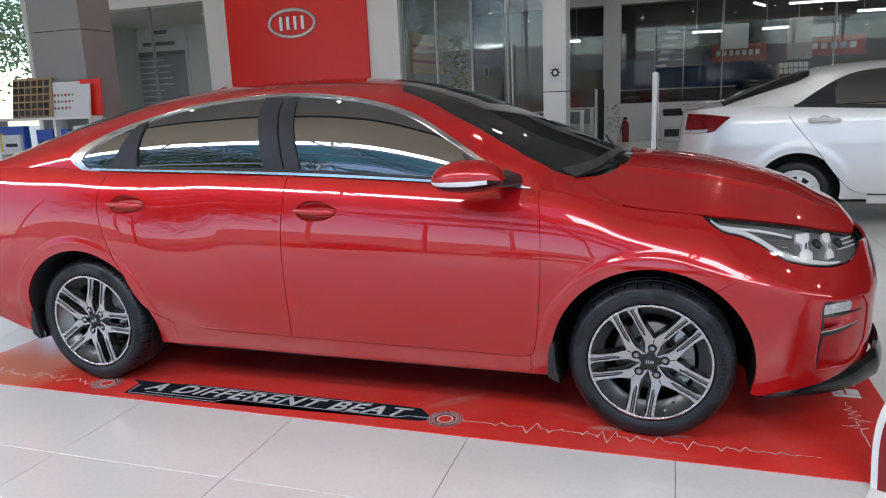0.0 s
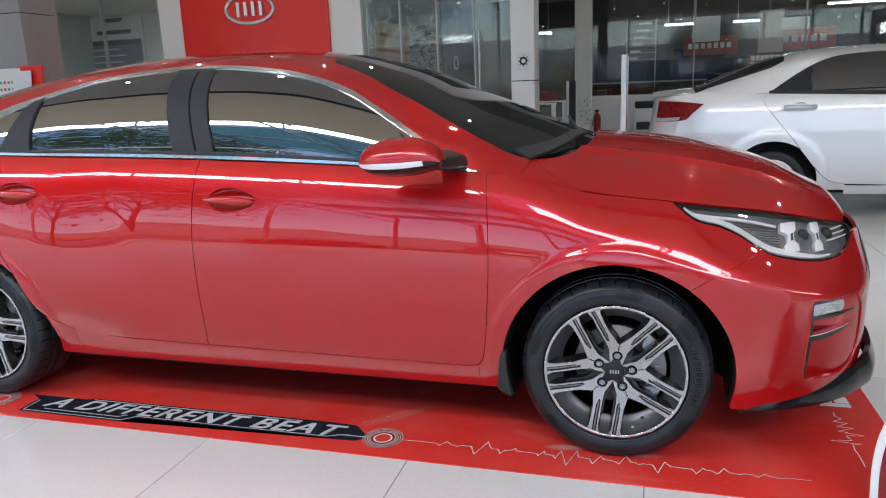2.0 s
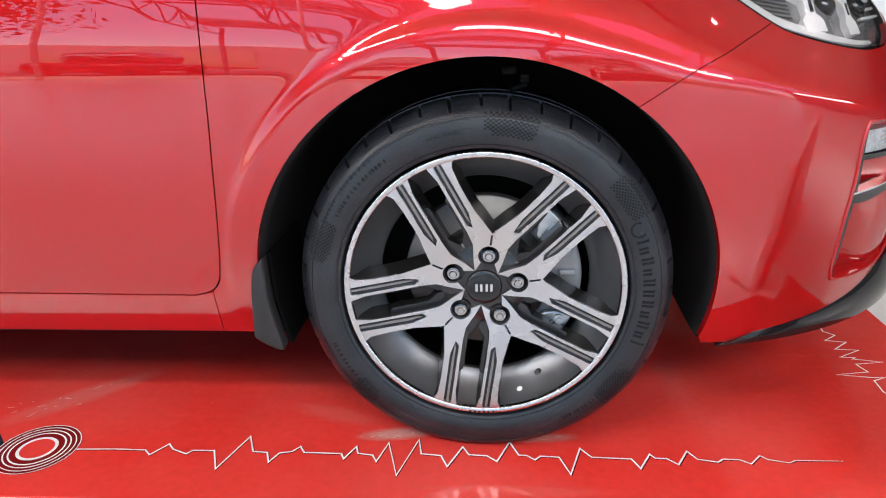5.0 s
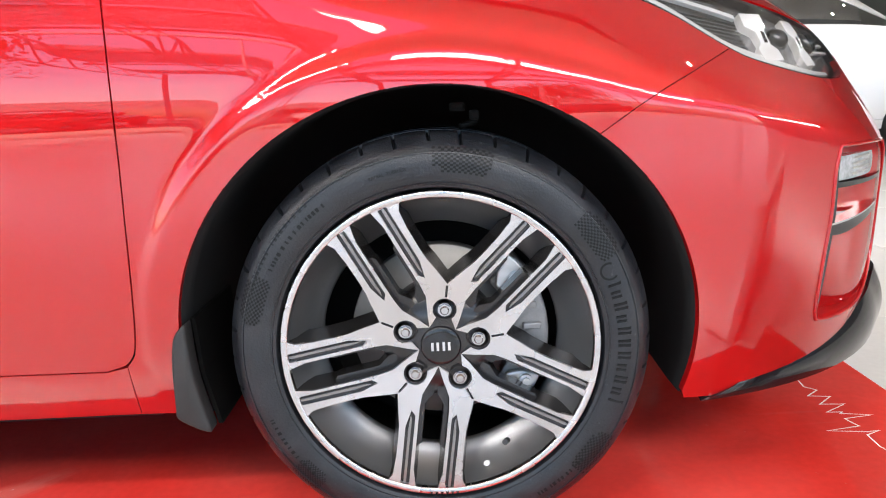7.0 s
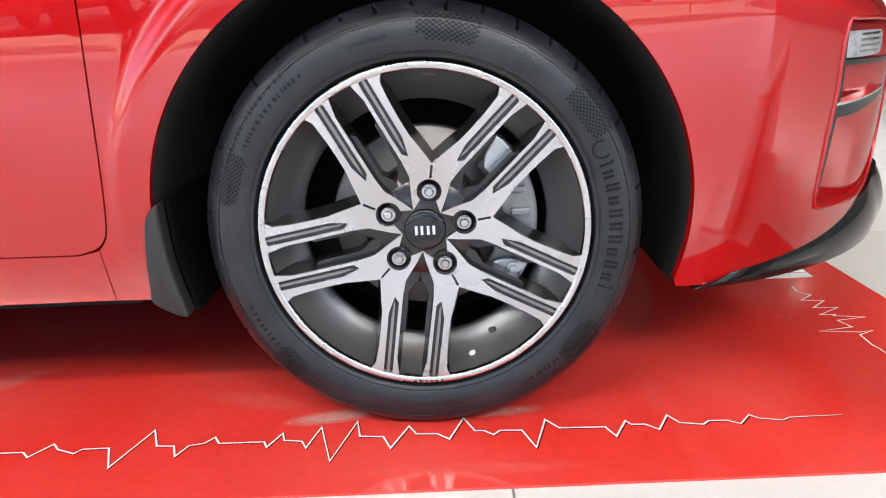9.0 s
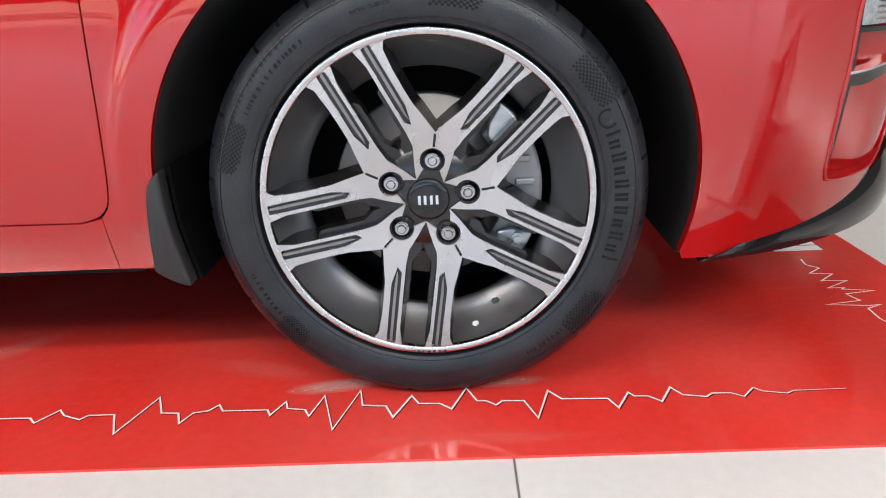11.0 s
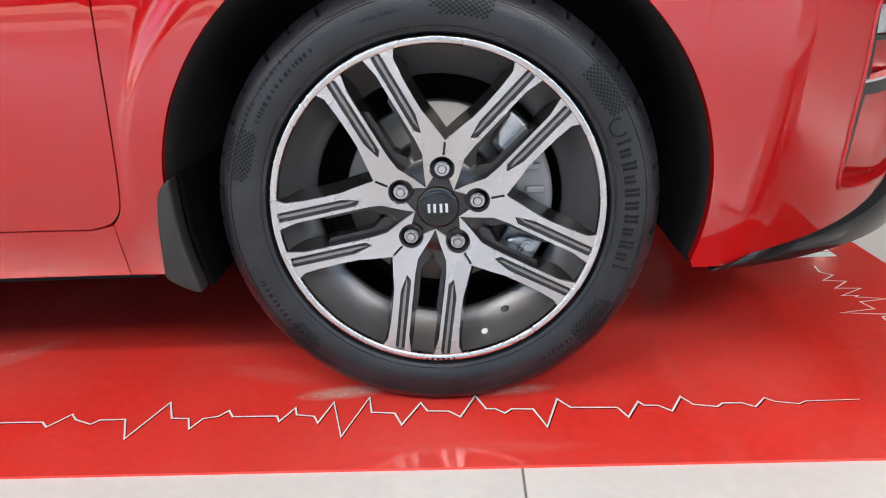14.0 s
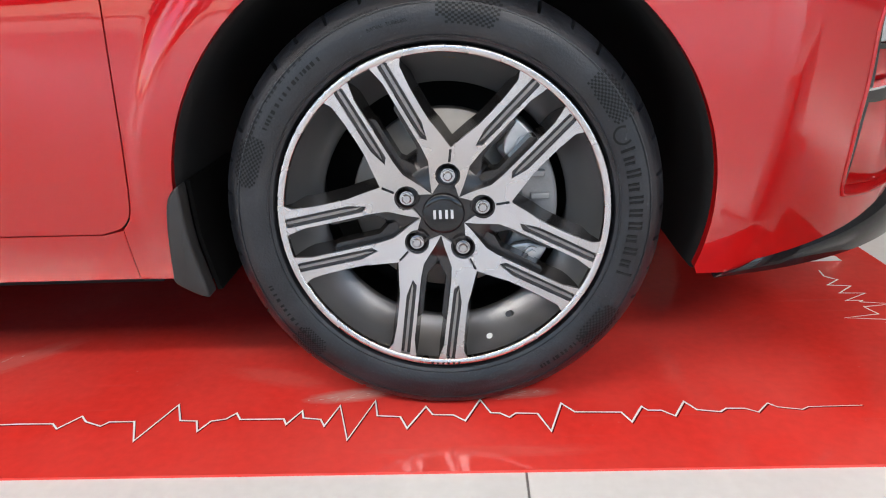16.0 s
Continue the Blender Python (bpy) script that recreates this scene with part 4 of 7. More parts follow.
def leafy_tree(name, label, height, spread, seed, leaves, m):
    """A tapered trunk, forked limbs and a crown of small leaves with gaps."""
    t = thing(name, label, "tree", m)
    rnd = random.Random(seed)
    bm = cylinder((0, 0, 0), (0.08, 0, height * 0.45), 0.10, 0.06, 10)
    tips = []
    for i in range(9):
        a = 6.283 * i / 9 + rnd.uniform(-0.3, 0.3)
        q = (spread * 0.6 * math.cos(a), spread * 0.6 * math.sin(a), height * rnd.uniform(0.6, 0.95))
        cylinder((0.06, 0, height * rnd.uniform(0.3, 0.45)), q, 0.035, 0.012, 7, bm)
        tips.append(q)
    part("trunk", bm, BARK, t, "brown trunk and limbs")
    verts, faces = [], []
    for i in range(leaves):
        tip = tips[rnd.randrange(len(tips))]
        c = Vector((rnd.gauss(tip[0], spread * 0.28), rnd.gauss(tip[1], spread * 0.28), rnd.gauss(tip[2], height * 0.13)))
        u = Vector((rnd.gauss(0, 1), rnd.gauss(0, 1), rnd.gauss(0, 0.6))).normalized()
        w = u.orthogonal().normalized() * rnd.uniform(0.03, 0.06)
        u = u * rnd.uniform(0.08, 0.16)
        b = len(verts)
        verts += [c - u, c + w, c + u, c - w]
        faces.append((b, b + 1, b + 2, b + 3))
    me = bpy.data.meshes.new("crown")
    me.from_pydata([tuple(v) for v in verts], [], faces)
    me.materials.append(LEAF)
    ob = new("crown", me)
    ob.parent = t
    ob["kind"] = "stuff"
    return t


leafy_tree("tree", "broad green tree in the yard", 9.0, 3.0, 4, 8000, pose(-11.0, -11.0, -0.02))
leafy_tree("tree", "broad green tree in the yard", 5.5, 2.8, 6, 5000, pose(4.0, -22.5, -0.02))
leafy_tree("tree", "green tree outside the tall window", 6.0, 3.0, 9, 2600, pose(-20.5, 17.0, -0.02))
leafy_tree("tree", "green tree outside the tall window", 6.0, 3.0, 12, 2400, pose(-24.0, 16.0, -0.02))
structure("pavement", box(-60, 60, -9.9, Y0 - 0.2, -0.1, -0.008), CREAM, "cream paved strip in front of the showroom", "pavement")
structure("ground", box(-60, X0 - 0.2, Y1 + 0.3, 60, -0.4, -0.02), ASPHALT, "paved strip outside the tall window", "ground")
wall_yard = structure("wall_yard", box(-45, 45, -34.2, -34.0, -0.02, 4.5), YARD_WALL, "pale building wall across the yard", "wall")
for i in range(9):
    structure("shopfront_opening", box(-30 + 7 * i, -25.5 + 7 * i, -34.0, -33.95, 0.2, 3.0), GLASS_DARK, "", "", wall_yard)
for i, (x, m) in enumerate(((-6.5, 0), (-1.5, 1), (3.2, 2))):
    v = thing("parked_car", ("red", "white", "grey")[m] + " car parked in the yard outside", "car", group="cars in the yard")
    part("body", box(-2.1, 2.1, -0.85, 0.85, 0.28, 0.9, 0.18, seg=3), (RED_PLAIN, PAPER, MUD)[m], v, "", True)
    part("cabin", box(-1.2, 1.1, -0.72, 0.72, 0.85, 1.45, 0.25, seg=4), GLASS_DARK, v, "", True)
    for sx in (-1.3, 1.3):
        for sy in (-0.8, 0.8):
            part("wheel", cylinder((sx, sy - 0.1, 0.31), (sx, sy + 0.1, 0.31), 0.31, seg=20), RUBBER, v)
    v.matrix_basis = pose(x, -11.5 - 0.6 * i, -0.02, 0, 0, 84 + 5 * i)

# ---- the printed mat ----
mat = thing("floor_mat", "glossy red printed vinyl mat with a white pulse line", "floor mat")
part("vinyl_sheet", box(-3.62, 0.95, -0.143, 1.95, FLOOR_Z, 0.0), MAT_RED, mat)


def ribbon(points, width, z=0.0005):
    """A flat printed line of even width."""
    bm = bmesh.new()
    p = np.array(points, float)
    d = np.diff(p, axis=0)
    d /= np.linalg.norm(d, axis=1)[:, None]
    n = np.stack((-d[:, 1], d[:, 0]), 1)
    left, right = [], []
    for i in range(len(p)):
        a, b = n[max(0, i - 1)], n[min(len(n) - 1, i)]
        m = a + b
        m /= max(np.linalg.norm(m), 0.05)
        w = width[i] if isinstance(width, (list, tuple)) else width
        k = min(w / 2 / max(0.35, float(m @ a)), w * 1.2)
        left.append(bm.verts.new((*(p[i] + m * k), z)))
        right.append(bm.verts.new((*(p[i] - m * k), z)))
    for i in range(len(p) - 1):
        bm.faces.new((left[i], right[i], right[i + 1], left[i + 1]))
    bmesh.ops.recalc_face_normals(bm, faces=bm.faces[:])
    return bm


PULSE_A = [(-0.80, -0.014), (-0.683, -0.010), (-0.627, -0.011), (-0.613, -0.025), (-0.590, 0.009), (-0.576, -0.007), (-0.546, -0.020), (-0.537, -0.009), (-0.497, -0.009), (-0.475, -0.061),
           (-0.444, 0.037), (-0.424, -0.009), (-0.397, -0.011), (-0.386, -0.039), (-0.374, -0.012), (-0.352, -0.007), (-0.340, 0.009), (-0.329, -0.009), (-0.260, -0.010), (-0.253, -0.025),
           (-0.236, 0.012), (-0.230, -0.008), (-0.202, -0.013), (-0.193, -0.031), (-0.178, 0.025), (-0.152, -0.068), (-0.123, 0.037), (-0.115, -0.006), (-0.079, -0.010), (-0.066, -0.041)]
PULSE_B = [(-0.066, -0.041), (-0.041, 0.017), (-0.029, -0.006), (0.003, -0.008), (0.021, -0.024), (0.044, 0.034), (0.060, -0.004), (0.074, -0.005), (0.088, -0.017), (0.098, -0.006), (0.131, -0.008),
           (0.147, -0.055), (0.170, 0.019), (0.188, -0.006), (0.257, -0.009), (0.268, -0.035), (0.291, 0.006), (0.298, -0.005), (0.318, -0.006), (0.335, -0.022), (0.358, 0.017), (0.371, -0.006),
           (0.404, -0.013), (0.415, -0.004), (0.443, -0.005), (0.459, -0.016), (0.481, 0.008), (0.492, -0.003), (0.525, -0.011), (0.537, -0.004), (0.617, -0.003)]
pulse = PULSE_A + PULSE_B[1:]
widths = [0.0030 * min(1.0, max(0.35, (0.75 - p[0]) / 0.35)) for p in pulse]
part("pulse_shadow", ribbon([(x + 0.0015, y - 0.0015) for x, y in pulse], [w * 1.35 for w in widths], 0.0003), PRINT_DARK, mat, "thin dark print shadow")
part("pulse_line", ribbon(pulse, widths, 0.0006), PRINT_WHITE, mat, "white printed pulse line")
FRONT_PULSE = [(0.795, 0.53), (0.790, 0.496), (0.809, 0.476), (0.776, 0.449), (0.819, 0.441), (0.780, 0.407), (0.829, 0.403), (0.775, 0.370), (0.805, 0.368), (0.798, 0.362), (0.854, 0.349), (0.794, 0.339),
               (0.798, 0.323), (0.804, 0.306), (0.735, 0.293), (0.806, 0.282), (0.831, 0.285), (0.799, 0.270), (0.796, 0.226), (0.80, 0.21), (0.80, 0.12)]
part("pulse_line", ribbon(FRONT_PULSE, 0.003, 0.0006), PRINT_WHITE, mat, "white printed pulse line")
rnd = random.Random(14)
back_pulse = [(-2.72, -0.012)]
while back_pulse[-1][0] > -3.45:
    x = back_pulse[-1][0] - rnd.uniform(0.015, 0.05)
    back_pulse.append((x, -0.012 + rnd.choice((0, 0, -0.03, 0.03, 0.06, -0.05)) * rnd.uniform(0.3, 1)))
part("pulse_line", ribbon(back_pulse, 0.003, 0.0006), PRINT_WHITE, mat, "white printed pulse line")
for cx in (-0.835, -2.635):
    for r0, r1 in ((0.030, 0.036), (0.047, 0.050), (0.056, 0.0585), (0.0655, 0.0675), (0.074, 0.0755)):
        bm = ribbon([(cx + (r0 + r1) / 2 * math.cos(2 * math.pi * i / 48), -0.014 + (r0 + r1) / 2 * math.sin(2 * math.pi * i / 48)) for i in range(49)], r1 - r0, 0.0013)
        part("ring", bm, PRINT_WHITE, mat, "white printed ring")
    bm = bmesh.new()
    bmesh.ops.create_circle(bm, cap_ends=True, segments=40, radius=0.076, matrix=Matrix.Translation((cx, -0.014, 0.0009)))
    part("ring_field", bm, PRINT_REFLECT_MAROON, mat, "dark red printed disc")
    bm = bmesh.new()
    bmesh.ops.create_circle(bm, cap_ends=True, segments=40, radius=0.033, matrix=Matrix.Translation((cx, -0.014, 0.0011)))
    part("ring_core", bm, MAT_RED, mat)
plate = [(-2.53, 0.055), (-2.465, 0.02), (-2.46, -0.095), (-1.945, -0.098), (-1.895, -0.058), (-0.93, -0.055), (-0.89, -0.02), (-0.97, 0.062), (-1.1, 0.07), (-2.2, 0.07), (-2.24, 0.055)]
bm = bmesh.new()
bm.faces.new([bm.verts.new((x, y, 0.0005)) for x, y in plate])
bmesh.ops.triangulate(bm, faces=bm.faces[:])
part("slogan_plate", bm, PRINT_NAVY, mat, "dark navy printed plate")
part("plate_line", ribbon([(-2.45, 0.01), (-2.445, -0.083), (-1.95, -0.086), (-1.90, -0.045), (-1.05, -0.043), (-1.0, -0.02), (-0.90, -0.02)], 0.005, 0.0009), PRINT_GREY, mat, "pale outline")
part("plate_line", ribbon([(-2.20, 0.058), (-1.2, 0.056)], 0.006, 0.0009), PRINT_GREY, mat, "pale outline")
part("plate_line", ribbon([(-2.36, -0.058), (-1.98, -0.062), (-1.95, -0.04)], 0.005, 0.0009), PRINT_GREY, mat, "pale outline")
for k, (dx, dy, z, m) in enumerate(((0.006, -0.006, 0.0011, "s"), (0.0, 0.0, 0.0014, "t"), (0.004, 0.0015, 0.00145, "t"), (-0.003, 0.0, 0.0015, "t"), (0.002, -0.0025, 0.00155, "t"))):
    from_text = bpy.data.curves.new("slogan", "FONT")
    from_text.body, from_text.size, from_text.shear, from_text.offset, from_text.space_character = "A DIFFERENT BEAT", 0.118, 0.35, 0.0, 1.12
    tmp = bpy.data.objects.new("slogan", from_text)
    scene.collection.objects.link(tmp)
    bpy.context.view_layer.update()
    me = bpy.data.meshes.new_from_object(tmp.evaluated_get(bpy.context.evaluated_depsgraph_get()))
    bpy.data.objects.remove(tmp)
    co = np.array([v.co[:] for v in me.vertices])
    co[:, 0] = (co[:, 0] - co[:, 0].min()) / np.ptp(co[:, 0]) * 1.39 - 2.39 + dx
    co[:, 1] = co[:, 1] / co[:, 1].max() * 0.082 - 0.036 + dy
    for v, c in zip(me.vertices, co):
        v.co = (c[0], c[1], z)
    me.materials.append(PRINT_SILVER if m == "t" else INK)
    ob = new("slogan", me)
    ob.parent = mat
    ob["kind"] = "stuff"
    ob["label"] = "slanted silver slogan lettering" if m == "t" else "dark drop shadow of the slogan"
# unreadable or brand lettering at both ends: plain bars
for x0, x1, y0, y1 in ((0.76, 0.87, 0.585, 0.615), (0.76, 0.81, 0.62, 0.66), (0.82, 0.87, 0.62, 0.68), (0.77, 0.87, 0.72, 0.75), (0.77, 0.87, 0.80, 0.83), (-3.34, -3.20, 0.40, 0.43), (-3.34, -3.20, 0.46, 0.49), (-3.34, -3.20, 0.52, 0.60)):
    part("lettering_bar", box(x0, x1, y0, y1, 0.0002, 0.0006), PRINT_WHITE, mat, "plain white bar")
rnd = random.Random(8)
for x, y, w, h, count, turn in ((-0.165, 0.050, 0.070, 0.012, 14, 8), (-0.12, 0.078, 0.05, 0.010, 5, -25), (0.09, 0.045, 0.05, 0.010, 8, 10), (-0.86, 0.16, 0.10, 0.03, 8, 48), (-0.93, 0.13, 0.10, 0.02, 8, 15)):
    bm = bmesh.new()
    for k in range(count):
        r, t = rnd.random() ** 0.6, rnd.uniform(0, 2 * math.pi)
        cx, cy = w * r * math.cos(t), h * r * math.sin(t)
        a = rnd.gauss(0, 0.35)
        ln, th = rnd.uniform(0.004, 0.028) * (1.2 - r), rnd.uniform(0.0003, 0.0011)
        ux, uy = math.cos(a), math.sin(a)
        q = [(-ln, 0), (-ln * 0.3, -th), (ln * 0.5, -th * 0.7), (ln, 0.0004), (ln * 0.2, th * 0.8), (-ln * 0.5, th)]
        bm.faces.new([bm.verts.new((cx + px * ux - py * uy, cy + px * uy + py * ux, 0.0008 + 0.00002 * k)) for px, py in q])
    o = part("scuff", bm, SCUFF, mat, "pale scratched patch of the vinyl")
    o["kind"] = "stuff"
    o.matrix_basis = pose(x, y, 0, 0, 0, turn)

# white-edged display stand at the mat's corner
board = thing("display_stand", "low white rounded display stand, the mat's reflection painted maroon in its inset", "display stand")
outline_pts = line((0.0, 0.0), (0.0, 0.0), (-0.005, 0.18), (0.012, 0.30), (0.05, 0.37), (0.11, 0.41), (0.8, 0.43), (0.8, 0.43), (0.8, 0.0), step=0.03)
part("rim", prism(outline_pts, -0.02, 0.02, 0.006), WHITE, board, "", True)
inset = [(0.022 + 0.93 * x, 0.01 + 0.92 * z) for x, z in outline_pts]
# The maroon is the mat's reflection, painted into the inset.
part("inset", prism(inset, -0.025, -0.0195), PRINT_REFLECT_MAROON, board)
part("face", prism([(0.05 + 0.88 * x, 0.01 + 0.88 * z) for x, z in outline_pts], -0.032, -0.0245, 0.002), WHITE, board)
# Added back, dark so that the bumper mirrors something dark.
part("back_panel", prism([(0.012 + 0.97 * x, 0.008 + 0.97 * z) for x, z in outline_pts], 0.0205, 0.027), PRINT_REFLECT_MAROON, board, "added dark maroon panel that dims the bumper's reflection")
part("foot", box(0.0, 0.75, -0.12, 0.12, -0.0, 0.012, 0.004), WHITE, board)
board.matrix_basis = pose(0.735, -0.175, FLOOR_Z, 0, 0, -24)


# ---- the red sedan ----
YC = 0.89          # the car's middle line
HUB_Z, RIM_Y = 0.312, 0.01
AXLE = (0.0, -2.7)


def spline(pairs):
    """A smooth line through a few pairs, without overshoot."""
    xs, ys = (np.array(v, float) for v in zip(*sorted(pairs)))
    h, d = np.diff(xs), np.diff(ys) / np.diff(xs)
    m = np.zeros(len(xs))
    m[0], m[-1] = d[0], d[-1]
    for i in range(1, len(xs) - 1):
        if d[i - 1] * d[i] > 0:
            w1, w2 = 2 * h[i] + h[i - 1], h[i] + 2 * h[i - 1]
            m[i] = (w1 + w2) / (w1 / d[i - 1] + w2 / d[i])

    def at(x):
        x = np.clip(np.asarray(x, float), xs[0], xs[-1])
        i = np.clip(np.searchsorted(xs, x) - 1, 0, len(xs) - 2)
        t = (x - xs[i]) / h[i]
        return ((2 * t ** 3 - 3 * t ** 2 + 1) * ys[i] + (t ** 3 - 2 * t ** 2 + t) * h[i] * m[i]
                + (-2 * t ** 3 + 3 * t ** 2) * ys[i + 1] + (t ** 3 - t ** 2) * h[i] * m[i + 1])
    return at


shoulder = spline([(-3.74, 1.03), (-3.35, 1.09), (-2.9, 1.085), (-2.5, 1.062), (-1.6, 1.036), (-0.87, 1.003), (-0.46, 0.978), (-0.25, 0.948),
                   (-0.1, 0.905), (0.05, 0.886), (0.19, 0.871), (0.37, 0.843), (0.54, 0.813), (0.71, 0.774), (0.89, 0.725)])
low_side = spline([(0.1, 0.075), (0.2, 0.05), (0.3, 0.024), (0.42, 0.004), (0.55, -0.008), (0.6, -0.01)])
high_side = spline([(0.0, -0.01), (0.18, -0.012), (0.3, -0.010), (0.45, -0.002), (0.62, 0.012), (0.8, 0.036), (0.92, 0.062), (1.0, 0.088), (1.1, 0.13)])
nose_shift = spline([(0.1, -0.08), (0.25, -0.01), (0.4, 0.0), (0.58, 0.0), (0.66, -0.015), (0.75, -0.05), (0.85, -0.11)])
FRONT, REAR, POWER = (0.22, 0.89), (-3.15, -3.74), 2.65


ridge_line = spline([(0.0, 0.746), (0.1, 0.735), (0.2, 0.706), (0.27, 0.682), (0.33, 0.665), (0.4, 0.652), (0.5, 0.632), (0.6, 0.604), (0.75, 0.565)])


def soft_step(v):
    v = np.clip(v, 0, 1)
    return v * v * (3 - 2 * v)


lean_line = spline([(-0.6, 0.96), (-0.43, 0.93), (-0.22, 0.87), (-0.1, 0.815), (0.0, 0.785), (0.1, 0.763), (0.22, 0.728), (0.34, 0.684), (0.45, 0.648), (0.6, 0.606), (0.75, 0.566)])
lean_slope = spline([(-0.5, 0.0), (-0.4, 0.02), (-0.2, 0.28), (0.0, 0.42), (0.2, 0.5), (0.3, 0.75), (0.45, 1.25), (0.6, 1.5), (0.75, 1.55)])


def soft_ramp(v, width):
    return width * np.log1p(np.exp(np.clip(v / width, -30, 30)))


def side_depth(x, z):
    """Depth of the flank: tumblehome, wheel arch flares, and the upper front fender leaning back from a crease that runs to the fog lamp."""
    t = (z - 0.6) / (shoulder(x) - 0.6)
    y = np.where(z < 0.6, low_side(z), high_side(t))
    fade = soft_step((z - 0.22) / 0.26)
    up = z - lean_line(x)
    y = y + lean_slope(x) * (soft_ramp(up, 0.011) - soft_ramp(up - 0.115, 0.02))
    y = y - 0.026 * soft_step((0.98 - np.hypot(x + 2.7, z - HUB_Z)) / 0.46) * soft_step((z - 0.25) / 0.25)
    for ax in AXLE[::-1]:
        d = np.hypot(x - ax, z - HUB_Z) - 0.434
        if ax == 0.0:
            w = soft_step((x - 0.05) / 0.17)
            d = d * (1 - w) + (z - ridge_line(x)) * 0.96 * w
            fade = fade * (1 - w) + w
        y = y - (0.0100 - 0.005 * soft_step((x - 0.1) / 0.5)) * fade / (1 + np.exp(np.clip(d / 0.0055, -40, 40)))
    return y


def body_side(u, z):
    """The skin of flanks and bumpers: along the car, then round its corners."""
    u, z = np.asarray(u, float), np.asarray(z, float)
    x = np.array(u)
    ratio = np.ones_like(u)
    shift = np.zeros_like(u)
    for (a, b), sign in ((FRONT, 1), (REAR, -1)):
        length = abs(b - a)
        s = np.clip(sign * (u - a) / length, 0, None)
        sm = 0.84
        rm = (1 - sm ** POWER) ** (1 / POWER)
        over = s > sm
        r = np.where(over, rm * np.clip(1 - (s - sm) * length / 0.62, -1, 1), (1 - np.minimum(s, sm) ** POWER) ** (1 / POWER))
        s2 = np.where(over, (1 - np.abs(r) ** POWER) ** (1 / POWER), s)
        on = sign * (u - a) > 0
        x = np.where(on, a + sign * s2 * length, x)
        ratio = np.where(on, r, ratio)
        if sign > 0:
            shift = np.where(on, nose_shift(z) * s2 ** 2, shift)
    y = side_depth(np.clip(x, -3.5, 0.89), z)
    return np.stack((x + shift, YC - (YC - y) * ratio, z), -1)


hood_top = spline([(-0.3, 1.085), (-0.14, 1.062), (0.084, 1.042), (0.336, 1.0), (0.58, 0.932), (0.75, 0.852), (0.86, 0.80), (0.89, 0.78)])


def deck(x, w):
    """Hood and cowl: from the shoulder (w 0) to the middle line (w 1)."""
    x, w = np.asarray(x, float), np.asarray(w, float)
    edge = body_side(x, shoulder(x))
    g = 1 - np.abs(1 - w) ** 2.4 + 0.0
    crease = 0.012 * np.exp(-((w - 0.42 + 0.10 * x) / 0.035) ** 2) * np.clip((0.8 - x) / 0.4, 0, 1)
    z = edge[..., 2] + (hood_top(x) - edge[..., 2]) * g + crease
    return np.stack((edge[..., 0], edge[..., 1] + (YC - edge[..., 1]) * w, z), -1)


roof_top = spline([(-3.6, 1.06), (-3.45, 1.095), (-3.33, 1.14), (-3.05, 1.265), (-2.75, 1.36), (-2.4, 1.425), (-2.1, 1.455), (-1.8, 1.467), (-1.5, 1.462),
                   (-1.25, 1.44), (-0.94, 1.365), (-0.6, 1.225), (-0.29, 1.10), (-0.1, 1.03)])


def house(x, v):
    """Greenhouse: from the belt (v 0) over the roof's edge to the middle line (v 1)."""
    x, v = np.asarray(x, float), np.asarray(v, float)
    base = body_side(x, shoulder(x))
    y0, z0, zt = base[..., 1], base[..., 2], roof_top(x)
    k = np.clip((zt - z0) / 0.43, 0.05, 1.2)
    f = soft_step((x + 0.52) / 0.22)
    y1, z1 = y0 + 0.052 + 0.15 * f, z0 + 0.25 * k
    y2, z2 = y0 + 0.17 + 0.25 * f, zt
    a, b, c, d = (1 - v) ** 3, 3 * v * (1 - v) ** 2, 3 * v * v * (1 - v), v ** 3
    return np.stack((x, a * y0 + b * y1 + c * y2 + d * YC, a * z0 + b * z1 + c * z2 + d * zt), -1)


def house_v(points):
    """Turns points of a side view (x, z) into the greenhouse's own coordinates."""
    p = np.array(points, float)
    lo, hi = np.full(len(p), -0.15), np.ones(len(p))
    for _ in range(40):
        mid = (lo + hi) / 2
        up = house(p[:, 0], mid)[:, 2] < p[:, 1]
        lo, hi = np.where(up, mid, lo), np.where(up, hi, mid)
    return np.stack((p[:, 0], (lo + hi) / 2), 1)


def arc(cx, cz, r, a0, a1, n=40):
    return [(cx + r * math.cos(radians(a0 + (a1 - a0) * i / n)), cz + r * math.sin(radians(a0 + (a1 - a0) * i / n))) for i in range(n + 1)]


def top_line(xa, xb, drop=0.0, n=40):
    return [(x, float(shoulder(x)) - drop) for x in np.linspace(xa, xb, n)]


ARCH_R = 0.380
sedan = thing("sedan", "glossy red four-door sedan parked on the printed mat", "car")
door_front_edge = line((-0.437, 0.984), (-0.422, 0.843), (-0.417, 0.684), (-0.428, 0.5), (-0.444, 0.36), (-0.462, 0.312), (-0.50, 0.297))
b_edge = line((-1.556, 1.04), (-1.563, 0.823), (-1.564, 0.618), (-1.563, 0.407), (-1.568, 0.309))
door_rear_edge = line((-2.52, 1.063), (-2.545, 0.98), (-2.544, 0.889), (-2.489, 0.723), (-2.411, 0.585), (-2.32, 0.42), (-2.17, 0.336), (-1.98, 0.318), (-1.8, 0.313))
lamp_under = line((0.172, 0.872), (0.243, 0.819), (0.318, 0.796), (0.380, 0.767), (0.452, 0.722), (0.490, 0.704), (0.567, 0.684), (0.640, 0.671), (0.690, 0.669))
seam = line((0.228, 0.616), (0.30, 0.662), (0.376, 0.696), (0.452, 0.722))
